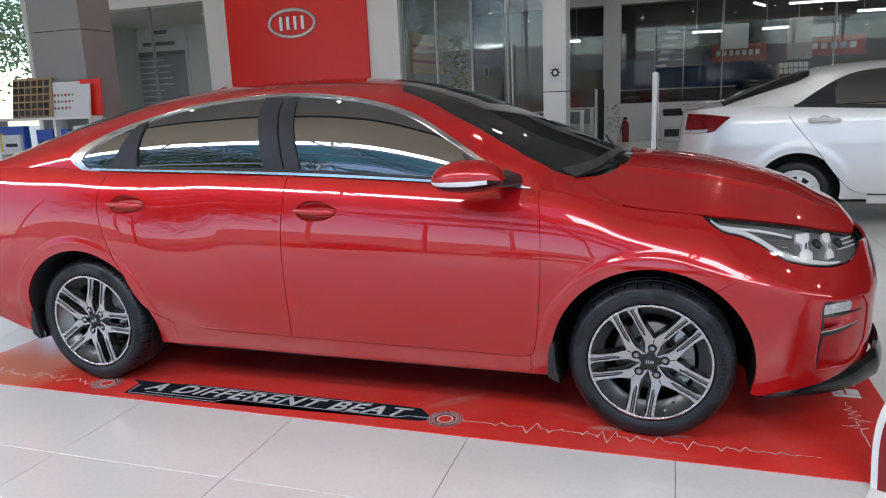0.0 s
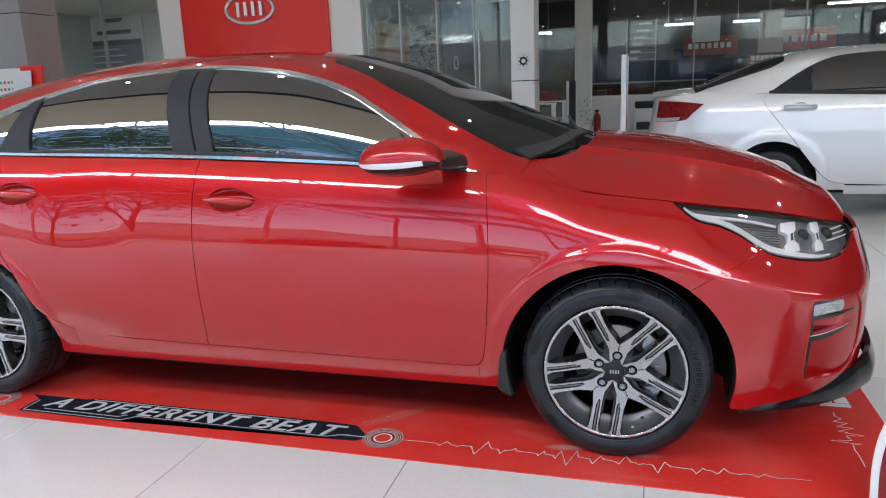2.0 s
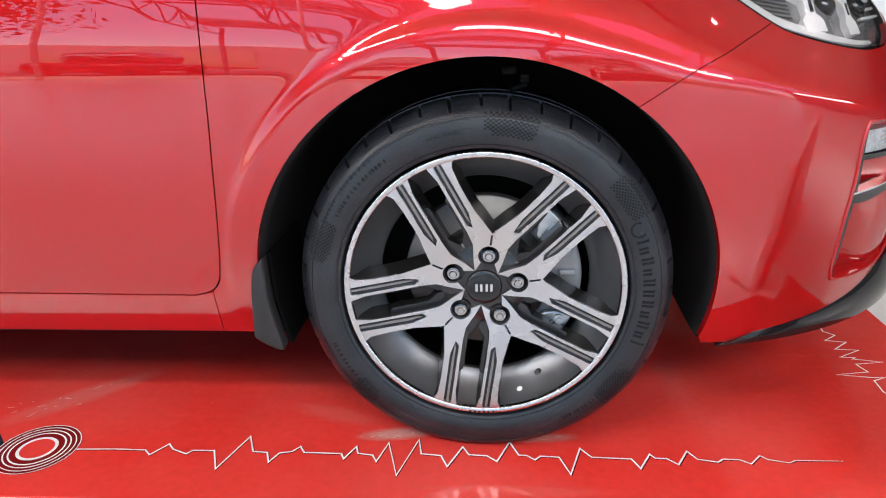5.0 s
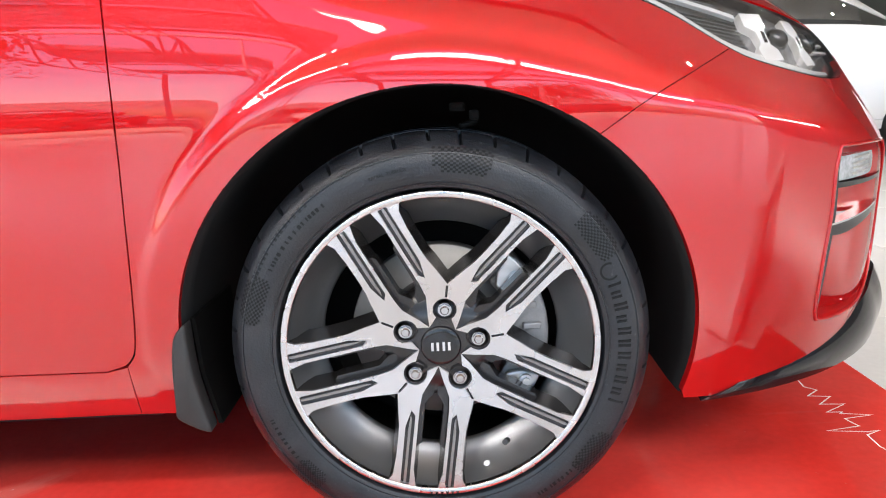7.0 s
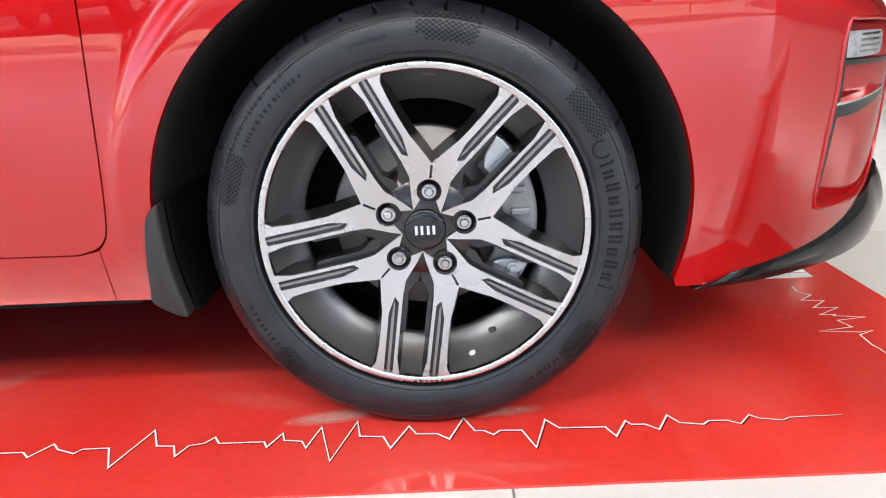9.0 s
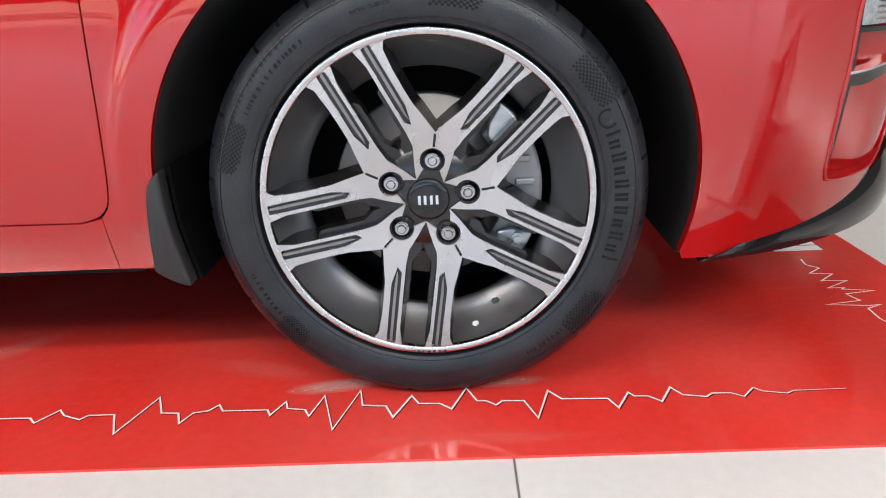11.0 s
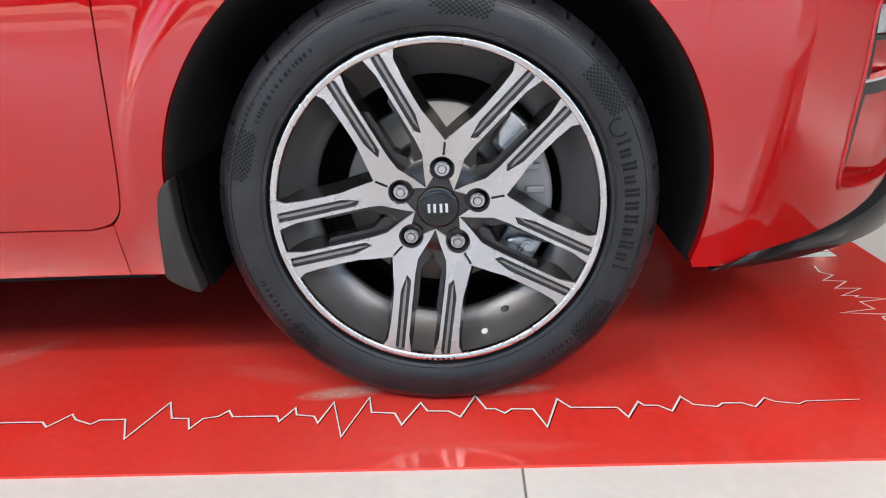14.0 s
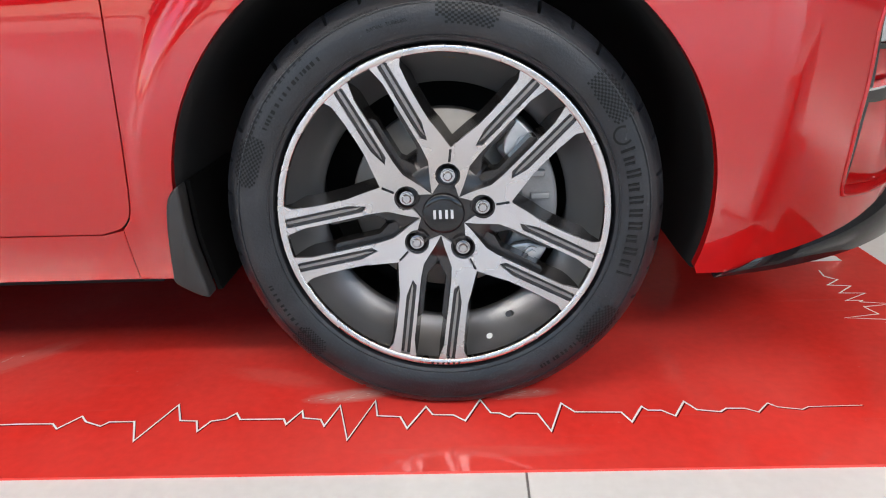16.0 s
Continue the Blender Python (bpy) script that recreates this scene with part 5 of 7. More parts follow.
ang = math.degrees(math.atan2(0.616 - HUB_Z, 0.228))

fender_outline = ([p for p in door_front_edge if p[0] > -0.467] + line((-0.468, 0.305), (-0.468, 0.218), (-0.468, 0.218), (-0.37, 0.215)) + arc(0, HUB_Z, ARCH_R, 194, ang)
                  + seam + [p for p in reversed(lamp_under) if p[0] < 0.4515] + top_line(0.172, -0.437)[1:])
sheet("front_fender", fender_outline, body_side, 0.006, RED, sedan, gap=0.0008)
def widen(points):
    """Draws the fog lamp's pieces out towards the nose."""
    return [(x if x < 0.6 else 0.6 + (x - 0.6) * 1.38, z) for x, z in points]


fog_outline = widen(line((0.597, 0.575), (0.655, 0.573), (0.712, 0.566), (0.712, 0.566), (0.735, 0.50), (0.735, 0.40), (0.72, 0.33), (0.69, 0.298), (0.65, 0.295), (0.60, 0.299), (0.586, 0.316), (0.585, 0.40), (0.590, 0.47), (0.590, 0.54), (0.597, 0.575))[:-1])
bumper_outline = (arc(0, HUB_Z, ARCH_R, ang, -15) + line((0.372, 0.2), (0.372, 0.2), (0.6, 0.19), (1.40, 0.19), (1.40, 0.19), (1.40, 0.72), (1.40, 0.72), (1.0, 0.71), (0.90, 0.72), (0.83, 0.712), (0.78, 0.69), (0.73, 0.672), (0.690, 0.669))
                  + [p for p in reversed(lamp_under) if p[0] > 0.4525][1:] + seam[::-1][:-1])
sheet("front_bumper", bumper_outline, body_side, 0.007, RED, sedan, gap=0.0005, holes=[fog_outline])
HANDLES = ((-1.394, 0.890), (-2.376, 0.914))


def cup_outline(x, z):
    return [(x + 0.098 * math.cos(t), z + 0.043 * math.sin(t) * (1 - 0.2 * math.cos(t))) for t in np.linspace(0, 2 * math.pi, 40)[:-1]]


door_f = sheet("front_door", b_edge + line((-1.568, 0.309), (-0.50, 0.297), step=0.03)[1:-1] + door_front_edge[::-1] + top_line(-0.437, -1.556)[1:-1], body_side, 0.016, RED, sedan, gap=0.0016, holes=[cup_outline(*HANDLES[0])])
door_r = sheet("rear_door", door_rear_edge + line((-1.8, 0.313), (-1.568, 0.309), step=0.03)[1:] + b_edge[::-1][1:] + top_line(-1.556, -2.52)[1:-1], body_side, 0.016, RED, sedan, gap=0.0016, holes=[cup_outline(*HANDLES[1])])
sheet("sill", line((-2.2, 0.222), (-2.2, 0.222), (-0.468, 0.218), (-0.468, 0.218), (-0.468, 0.304), (-0.468, 0.304), (-0.50, 0.297), (-0.50, 0.297), (-1.568, 0.309), (-2.0, 0.318), (-2.2, 0.345), step=0.03), body_side, 0.02, RED, sedan, gap=0.0007)
quarter = ([p for p in door_rear_edge if p[0] < -2.2 or p[1] > 0.5] + line((-2.2, 0.345), (-2.2, 0.222), step=0.03) + line((-2.2, 0.222), (-2.305, 0.222))[1:]
           + arc(-2.68, HUB_Z, ARCH_R, -12, 192) + line((-3.07, 0.22), (-3.07, 0.22), (-3.15, 0.232), (-3.45, 0.31), (-4.265, 0.34), (-4.265, 0.34), (-4.265, 1.0), step=0.03)
           + top_line(-4.265, -2.52)[:-1])
sheet("rear_quarter", quarter, body_side, 0.011, RED, sedan, gap=0.0018)

# hood, fender cap behind it, cowl
hood_edge = line((-0.30, 0.186), (-0.245, 0.09), (-0.186, 0.034), (-0.1, 0.012), (0.05, 0.004), (0.3, 0.004), (0.6, 0.004), (0.80, 0.004))
sheet("hood", hood_edge + line((0.80, 0.004), (0.86, 0.3), (0.875, 1.0), step=0.03)[1:] + line((0.875, 1.0), (-0.12, 1.0), (-0.12, 1.0), (-0.12, 0.66), (-0.155, 0.41), (-0.227, 0.245), (-0.30, 0.186), step=0.03)[1:-1], deck, 0.02, RED, sedan, gap=0.0012)
sheet("fender_cap", line((-0.437, 0.0), (-0.437, 0.0), (-0.1, 0.0), step=0.02)[:-1] + [p for p in reversed(hood_edge) if p[0] < -0.105] + line((-0.30, 0.186), (-0.437, 0.10), step=0.02)[1:], deck, 0.014, RED, sedan)

# greenhouse
chrome_out = line((-2.655, 1.06), (-2.735, 1.10), (-2.748, 1.15), (-2.58, 1.241), (-2.373, 1.306), (-2.129, 1.363), (-1.847, 1.391), (-1.626, 1.394), (-1.443, 1.38), (-1.227, 1.347), (-1.02, 1.286), (-0.823, 1.184), (-0.631, 1.067), (-0.485, 0.982))
chrome_in = line((-2.57, 1.066), (-2.65, 1.082), (-2.69, 1.135), (-2.55, 1.226), (-2.365, 1.293), (-2.129, 1.349), (-1.847, 1.377), (-1.626, 1.381), (-1.443, 1.367), (-1.227, 1.333), (-1.02, 1.271), (-0.823, 1.168), (-0.631, 1.051), (-0.53, 0.992))
SCREEN_EDGE = line((-0.305, 0.208), (-0.34, 0.212), (-0.388, 0.24), (-0.457, 0.325), (-0.54, 0.405), (-0.60, 0.45), (-0.721, 0.53), (-0.862, 0.59), (-0.99, 0.665), (-1.138, 0.72))


def hv(points):
    return [tuple(p) for p in house_v(points)]


roof_outline = (line((-3.45, 0.0), (-2.655, 0.0), step=0.03)[:-1] + hv(chrome_out) + line((-0.44, 0.0), (-0.44, 0.0), (-0.31, 0.0), step=0.02)[:-1] + SCREEN_EDGE
                + line(SCREEN_EDGE[-1], (-1.20, 0.86), (-1.25, 1.0), step=0.03)[1:] + line((-1.25, 1.0), (-2.5, 1.0), step=0.05)[1:]
                + line((-2.5, 1.0), (-2.56, 0.6), (-2.9, 0.45), (-3.35, 0.35), (-3.45, 0.35), step=0.03)[1:])
sheet("roof", roof_outline, house, 0.02, RED, sedan, lip=0.008)
sheet("windscreen", SCREEN_EDGE[::-1] + line(SCREEN_EDGE[0], (-0.22, 0.4), (-0.14, 0.7), (-0.12, 1.0), step=0.03)[1:] + line((-0.12, 1.0), (-1.25, 1.0), step=0.03)[1:]
      + line((-1.25, 1.0), (-1.20, 0.86), SCREEN_EDGE[-1], step=0.03)[1:-1], house, 0.03, SCREEN, sedan, "dark windscreen", lip=0.004)
sheet("rear_screen", line((-2.5, 1.0), (-2.56, 0.6), (-2.9, 0.45), (-3.35, 0.35), (-3.35, 0.35), (-3.35, 1.0), step=0.03), house, 0.03, GLASS_DARK, sedan, lip=0.004)
sheet("window_trim", hv(chrome_out) + [p for p in reversed(hv(chrome_in))], house, 0.02, TRIM, sedan, "chrome window surround", lip=0.01)


belt = [(x, 0.03) for x in np.linspace(-2.57, -0.53, 60)]
glass_all = hv(chrome_in) + belt[::-1]
sheet("side_glass", glass_all, lambda x, v: house(x, v) + np.array((0, 0.008, 0)), 0.03, GLASS_DARK, sedan, "dark tinted side glass", lip=0.0)


# wheel houses
def liner(ax):
    """The arch's inner shell; its front edge follows the skin."""
    bm = bmesh.new()
    rings = []
    for k in range(73):
        a = radians(-16 + 212 * k / 72)
        front = float(body_side(np.array(ax + ARCH_R * math.cos(a)), np.array(HUB_Z + ARCH_R * math.sin(a)))[1]) + 0.0105
        rings.append([bm.verts.new((r * math.cos(a), y, r * math.sin(a))) for r, y in ((ARCH_R + 0.004, front), (ARCH_R - 0.001, front + 0.004), (ARCH_R - 0.002, front + 0.05), (ARCH_R + 0.004, 0.30), (0.30, 0.42), (0.0, 0.42))])
    for a, b in zip(rings, rings[1:]):
        for k in range(5):
            bm.faces.new((a[k], a[k + 1], b[k + 1], b[k]))
    return bm


for ax in (0.0, -2.68):
    house_ob = part("wheel_house", liner(ax), UNDER, sedan, "black inner wheel arch liner", True)
    house_ob.location = (ax, 0, HUB_Z)
for ax in AXLE:
    g = part("inner_guard", revolve([(0.0, 0.24), (0.30, 0.24), (0.30, 0.26)], 40), UNDER, sedan, "black inner guard")
    g.location = (ax, 0, HUB_Z + 0.002)
bm = box(0.03, 0.055, 0.12, 0.15, HUB_Z + 0.338, HUB_Z + 0.352, 0.005)
box(0.06, 0.075, 0.11, 0.14, HUB_Z + 0.325, HUB_Z + 0.34, 0.004, bm)
cylinder((0.045, 0.10, HUB_Z + 0.318), (0.07, 0.12, HUB_Z + 0.322), 0.004, seg=8, bm=bm)
part("liner_clip", bm, UNDER, sedan)

# mud flaps
for ax, up in ((0.0, 0.0), (-2.69, 0.0)):
    pts = line((-0.366, 0.375), (-0.384, 0.355), (-0.392, 0.31), (-0.395, 0.245), (-0.393, 0.228), (-0.36, 0.208), (-0.345, 0.205), (-0.345, 0.205), (-0.362, 0.29), (-0.366, 0.375))[:-1]
    f = part("mud_flap", prism([(x, z) for x, z in pts], -0.004, 0.028, 0.004), MUD, sedan, "dark grey plastic mud flap", True)
    f.location = (ax, 0, 0)
    # The shade of the gap beside the mud flap is put into this black.
    g = part("inner_flap", prism([(-0.345, 0.205), (-0.338, 0.205), (-0.356, 0.29), (-0.36, 0.375), (-0.366, 0.375), (-0.362, 0.29)], 0.0285, 0.21), INNER_BLACK, sedan, "inner flap blackened for the shade of the gap")
    g.location = (ax, 0, 0)

# ---- wheels ----
def dish(r):
    return 0.002 + 0.022 * (1 - np.clip(r / 0.225, 0, 1)) ** 1.4


def disc_face(off):
    """The wheel's front face, off metres further in: local x and z give the depth y."""
    return lambda x, z: np.stack((x, dish(np.hypot(x, z)) + off, z), -1)


SPOKE_TURN = 81.5


def turned(points, deg):
    c, s = math.cos(radians(deg)), math.sin(radians(deg))
    return [(a * c - b * s, a * s + b * c) for a, b in points]


def arm_point(along, off, side):
    """A place by its distance along the twin spoke's axis and off it, for the arm on one side of a nut."""
    d = (math.cos(radians(36)), math.sin(radians(36)))
    n = (d[1], -d[0])
    a, b = along * d[0] + off * n[0], along * d[1] + off * n[1]
    return (a, b * side)


def spoke_outline(grow=0.0, notch=False):
    g = grow
    left = [(0.033 - g, 0.0), (0.050, 0.007 - g), (0.078, 0.0205 - g), (0.10, 0.0225 - g), (0.15, 0.0225 - g), (0.20, 0.0225 - g), (0.2262, 0.017 - g)]
    rim = [(0.2268, 0.026), (0.2235, 0.044), (0.2192, 0.061 + g)]
    right = [(0.208, 0.0535 + g), (0.18, 0.051 + g), (0.15, 0.0505 + g), (0.128, 0.051 + g), (0.112, 0.0535 + g)]
    half = [arm_point(a, o, 1) for a, o in left + rim + right]
    mirror = [arm_point(a, o, -1) for a, o in reversed(left + rim + right)]
    pocket = [(0.0572 + 0.0178 * math.cos(radians(a)), 0.0178 * math.sin(radians(a))) for a in range(-140, 141, 14)] if notch else []
    return half + [(0.098 + g, 0.0)] + mirror + pocket


def groove(side, o0, o1, a0, a1):
    pts = [arm_point(a0, (o0 + o1) / 2, side), arm_point(a0 + 0.008, o0, side), arm_point(a1 - 0.002, o0, side), arm_point(a1, o0 + 0.001, side),
           arm_point(a1, o1 - 0.001, side), arm_point(a1 - 0.002, o1, side), arm_point(a0 + 0.026, o1, side)]
    return pts


def ring(cx, cz, r, n=20):
    return [(cx + r * math.cos(2 * math.pi * i / n), cz + r * math.sin(2 * math.pi * i / n)) for i in range(n)]


def text_mesh(body, size, extrude=0.0):
    cu = bpy.data.curves.new("lettering", "FONT")
    cu.body, cu.size, cu.extrude, cu.align_x = body, size, extrude, "CENTER"
    ob = bpy.data.objects.new("lettering", cu)
    scene.collection.objects.link(ob)
    bpy.context.view_layer.update()
    me = bpy.data.meshes.new_from_object(ob.evaluated_get(bpy.context.evaluated_depsgraph_get()))
    bm = bmesh.new()
    bm.from_mesh(me)
    bpy.data.objects.remove(ob)
    bpy.data.meshes.remove(me)
    bpy.data.curves.remove(cu)
    return bm


def wall_y(r):
    """Depth of the tyre's outer wall at a radius."""
    return float(np.interp(r, (0.233, 0.240, 0.255, 0.275, 0.292, 0.304, 0.312), (0.012, 0.001, -0.007, -0.008, -0.002, 0.008, 0.020)))


def tyre_mesh():
    """A carcass of rings; the shoulder is cut by narrow grooves, slanted a little, with shorter sipes between."""
    bm = bmesh.new()
    base = [(0.224, 0.03), (0.2345, 0.018), (0.2385, 0.014), (0.2395, 0.004)] + [(r, wall_y(r)) for r in (0.241, 0.2455, 0.246, 0.2475, 0.248, 0.256, 0.264, 0.272, 0.280, 0.2875, 0.288, 0.2895, 0.290, 0.295, 0.299)]
    tread = [(0.3005, 0.0055), (0.3035, 0.0085), (0.3075, 0.0145), (0.3115, 0.022), (0.3145, 0.034), (0.3155, 0.048), (0.316, 0.056), (0.309, 0.058), (0.309, 0.066), (0.3165, 0.068), (0.3165, 0.10),
             (0.309, 0.102), (0.309, 0.112), (0.3165, 0.114), (0.316, 0.17), (0.31, 0.20), (0.28, 0.222), (0.235, 0.215)]
    rings = []
    blocks = 40
    rnd = random.Random(11)
    for b in range(blocks):
        shift = rnd.uniform(-0.06, 0.06)
        long_cut = b % 2
        for f in (0.0, 0.03, 0.085, 0.115, 0.3, 0.5, 0.7, 0.86):
            a = 2 * math.pi * (b + f + shift) / blocks
            cut = f in (0.03, 0.085)
            ringv = []
            for k, (r, y) in enumerate(base + tread):
                turn = a
                j = k - len(base)
                if 0 <= j < 7:
                    turn = a + 0.010 * j / 6
                    if cut and (j > 1 or long_cut):
                        r, y = r - 0.008, y + 0.004
                if k in (6, 7):
                    y -= 0.0016
                if k in (14, 15):
                    y -= 0.0014
                x, z = r * math.cos(turn), r * math.sin(turn)
                z = max(z, -HUB_Z + 0.0005)
                ringv.append(bm.verts.new((x, y, z)))
            rings.append(ringv)
    n = len(rings)
    for i in range(n):
        a, b = rings[i], rings[(i + 1) % n]
        for j in range(len(a) - 1):
            bm.faces.new((a[j], a[j + 1], b[j + 1], b[j]))
    return bm


def on_wall(bm, radius, centre_deg, lift=0.0009):
    """Bends flat lettering round the tyre's wall, its tops outwards."""
    for v in bm.verts:
        r = radius + v.co.y
        a = radians(centre_deg) - v.co.x / radius
        v.co = (r * math.cos(a), wall_y(r) - lift, r * math.sin(a))
    return bm


def checks(deg, span, r0, r1, seed, bm):
    rnd = random.Random(seed)
    rows, cols = 12, 20
    for i in range(rows):
        for j in range(cols):
            edge = min(j, cols - 1 - j) / 3 + min(i, rows - 1 - i) / 2
            if (i + j) % 2 or rnd.random() > 0.25 + 0.5 * edge:
                continue
            a = radians(deg - span / 2 + span * (j + 0.5) / cols)
            da = radians(span / cols) * 0.5
            ra, rb = r0 + (r1 - r0) * i / rows, r0 + (r1 - r0) * (i + 1) / rows
            vs = [bm.verts.new((r * math.cos(t), wall_y(r) - 0.0007, r * math.sin(t))) for r, t in ((ra, a - da), (rb, a - da), (rb, a + da), (ra, a + da))]
            bm.faces.new(vs)


def make_wheel(turn):
    wheel = new("wheel")
    wheel.parent = sedan
    part("tyre", tyre_mesh(), RUBBER, wheel, "black rubber tyre with a moulded sidewall", True)
    tyre = wheel.children[0]
    tyre.data.set_sharp_from_angle(angle=radians(35))
    # moulded writing and patterns on the wall, their relief shading put in as dark colour
    for body, deg, rad, size in (("TRACTION A   TEMPERATURE A", 116, 0.287, 0.0085), ("RADIAL  TUBELESS", 103, 0.268, 0.0065)):
        part("lettering", on_wall(text_mesh(body, size), rad, deg), RUBBER_MARK, tyre)
    rnd = random.Random(5)
    bm = bmesh.new()
    for row, (a0, a1, rad, h) in enumerate(((128, 143, 0.284, 0.007), (124, 150, 0.268, 0.006), (146, 158, 0.284, 0.007), (200, 222, 0.27, 0.006), (300, 318, 0.27, 0.006))):
        a = a0
        while a < a1:
            w = rnd.uniform(0.5, 1.1)
            vs = [bm.verts.new((r * math.cos(radians(t)), wall_y(r) - 0.0007, r * math.sin(radians(t)))) for r, t in ((rad, a), (rad + h, a), (rad + h, a + w), (rad, a + w))]
            bm.faces.new(vs)
            a += w + rnd.uniform(0.4, 1.4)
    part("sidewall_mark", bm, RUBBER_MARK, tyre)["kind"] = "stuff"
    bm = bmesh.new()
    for i in range(20):
        a, w = -20 + i * 2.02 + 0.5 * (i % 2), 0.95
        r0, r1 = 0.258, 0.278 - 0.005 * (i % 4 in (1, 2)) + 0.004 * (i in (0, 9, 10))
        lo = [bm.verts.new((r * math.cos(radians(t)), wall_y(r) - 0.0002, r * math.sin(radians(t)))) for r, t in ((r0, a), (r1, a), (r1, a + w), (r0, a + w))]
        hi = [bm.verts.new((r * math.cos(radians(t)), wall_y(r) - 0.0016, r * math.sin(radians(t)))) for r, t in ((r0 + 0.001, a + 0.15), (r1 - 0.001, a + 0.15), (r1 - 0.001, a + w - 0.15), (r0 + 0.001, a + w - 0.15))]
        bm.faces.new(hi)
        for k in range(4):
            bm.faces.new((lo[k], lo[(k + 1) % 4], hi[(k + 1) % 4], hi[k]))
    for k in range(24):
        t0, t1 = radians(15 * k), radians(15 * k + 15)
        c = radians(24)
        cx, cz = 0.268 * math.cos(c), 0.268 * math.sin(c)
        q = [(cx + rr * math.cos(t), cz + rr * math.sin(t)) for rr, t in ((0.0105, t0), (0.0135, t0), (0.0135, t1), (0.0105, t1))]
        if 60 < k * 15 < 330:
            bm.faces.new([bm.verts.new((x, wall_y(math.hypot(x, z)) - 0.0013, z)) for x, z in q])
    part("maker_mark", bm, RUBBER_MARK, tyre)["kind"] = "stuff"
    for deg, span in ((35, 15), (81, 17), (161, 15), (322, 15), (222, 10)):
        bm = bmesh.new()
        checks(deg, span, 0.262, 0.297, int(deg), bm)
        part("checked_patch", bm, RUBBER_MARK, tyre, "patch of fine checks")["kind"] = "stuff"
    # rim
    part("rim_lip", revolve([(0.2350, 0.016), (0.2357, 0.004), (0.2352, 0.0012), (0.2338, 0.0), (0.2268, 0.0006), (0.2252, 0.003), (0.2245, 0.0085)], 144), ALLOY, wheel, "bright machined rim lip", True)
    part("rim_bowl", revolve([(0.2250, 0.008), (0.2235, 0.013), (0.2195, 0.022), (0.212, 0.036), (0.202, 0.050), (0.192, 0.060), (0.184, 0.066), (0.181, 0.070), (0.182, 0.076)], 120), BARREL, wheel, "grey painted rim bowl", True)
    part("barrel", revolve([(0.182, 0.076), (0.186, 0.082), (0.2, 0.09), (0.203, 0.2), (0.22, 0.215)], 72), GREY_DEEP, wheel, "rim barrel with its deep shade in the colour", True)
    for k in range(5):
        deg = SPOKE_TURN + turn + 72 * k
        outline = turned(spoke_outline(), deg)
        cut = [turned([(0.0768, -0.0018), (0.0955, -0.0018), (0.0955, 0.0018), (0.0768, 0.0018)], deg)]
        for side in (1, -1):
            cut.append(turned(groove(side, 0.0275, 0.0412, 0.104, 0.2225), deg))
            sheet("groove_rib", turned(groove(side, 0.0325, 0.0366, 0.112, 0.2218), deg), disc_face(0.0028), 0.012, GREY_MID, wheel, lip=0.004)
        sheet("spoke_face", turned(spoke_outline(notch=True), deg), disc_face(0.0), 0.012, ALLOY, wheel, lip=0.0058, holes=cut)
        nut_hole = [turned(ring(0.0572, 0, 0.0158), deg)]
        sheet("spoke", outline, disc_face(0.0056), 0.02, GREY_ALLOY, wheel, lip=0.040, flare=0.006, holes=nut_hole)
        for side in (1, -1):
            ledge = [arm_point(a, o, side) for a, o in ((0.058, 0.002), (0.060, 0.012), (0.082, 0.0235), (0.170, 0.0235), (0.162, 0.0145), (0.098, 0.0145), (0.082, 0.003))]
            sheet("spoke_ledge", turned(ledge, deg), disc_face(0.017), 0.02, GREY_ALLOY, wheel, lip=0.022, flare=0.002)
        c, s = math.cos(radians(deg)) * 0.0572, math.sin(radians(deg)) * 0.0572
        well = revolve([(0.0172, 0.0056), (0.0170, 0.0026), (0.0160, 0.0018), (0.0150, 0.003), (0.0138, 0.014), (0.0, 0.014)], 24)
        w = part("nut_well", well, GREY_ALLOY, wheel, "", True)
        w.location = (c, float(dish(0.057)), s)
        bm = bmesh.new()
        cylinder((0, 0.012, 0), (0, -0.004, 0), 0.0095, seg=6, bm=bm)
        cylinder((0, 0.012, 0), (0, -0.0005, 0), 0.0105, 0.0102, seg=20, bm=bm)
        cylinder((0, -0.004, 0), (0, -0.0065, 0), 0.007, 0.005, seg=16, bm=bm)
        nut = part("lug_nut", bm, STEEL, wheel, "chromed lug nut")
        nut.matrix_basis = Matrix.Translation((c, float(dish(0.057)), s)) @ Matrix.Rotation(radians(11 * k), 4, "Y")
    part("hub", revolve([(0.0, 0.022), (0.034, 0.022), (0.05, 0.026), (0.078, 0.034), (0.09, 0.05), (0.09, 0.09)], 48), GREY_ALLOY, wheel, "", True)
    cap = part("centre_cap", revolve([(0.0, 0.0155), (0.020, 0.016), (0.0275, 0.017), (0.0300, 0.019), (0.0308, 0.024)], 48), BLACK_GLOSS, wheel, "gloss black centre cap", True)
    bm = bmesh.new()
    for x in (-0.0125, -0.0045, 0.0045, 0.0125):
        bm.faces.new([bm.verts.new(p) for p in ((x - 0.0019, 0.0151, -0.0066), (x + 0.0019, 0.0151, -0.0066), (x + 0.0019, 0.0149, 0.0066), (x - 0.0019, 0.0149, 0.0066))])
    part("cap_mark", bm, CHROME, cap, "small silver bars")
    # brake behind
    part("brake_disc", revolve([(0.06, 0.085), (0.07, 0.092), (0.138, 0.092), (0.140, 0.094), (0.140, 0.116), (0.07, 0.118)], 72), DISC, wheel, "bare steel brake disc", True)
    bm = bmesh.new()
    out = [(0.168 * math.cos(radians(a)), 0.168 * math.sin(radians(a))) for a in range(-38, 47, 6)]
    inn = [(0.112 * math.cos(radians(a)), 0.112 * math.sin(radians(a))) for a in range(46, -39, -6)]
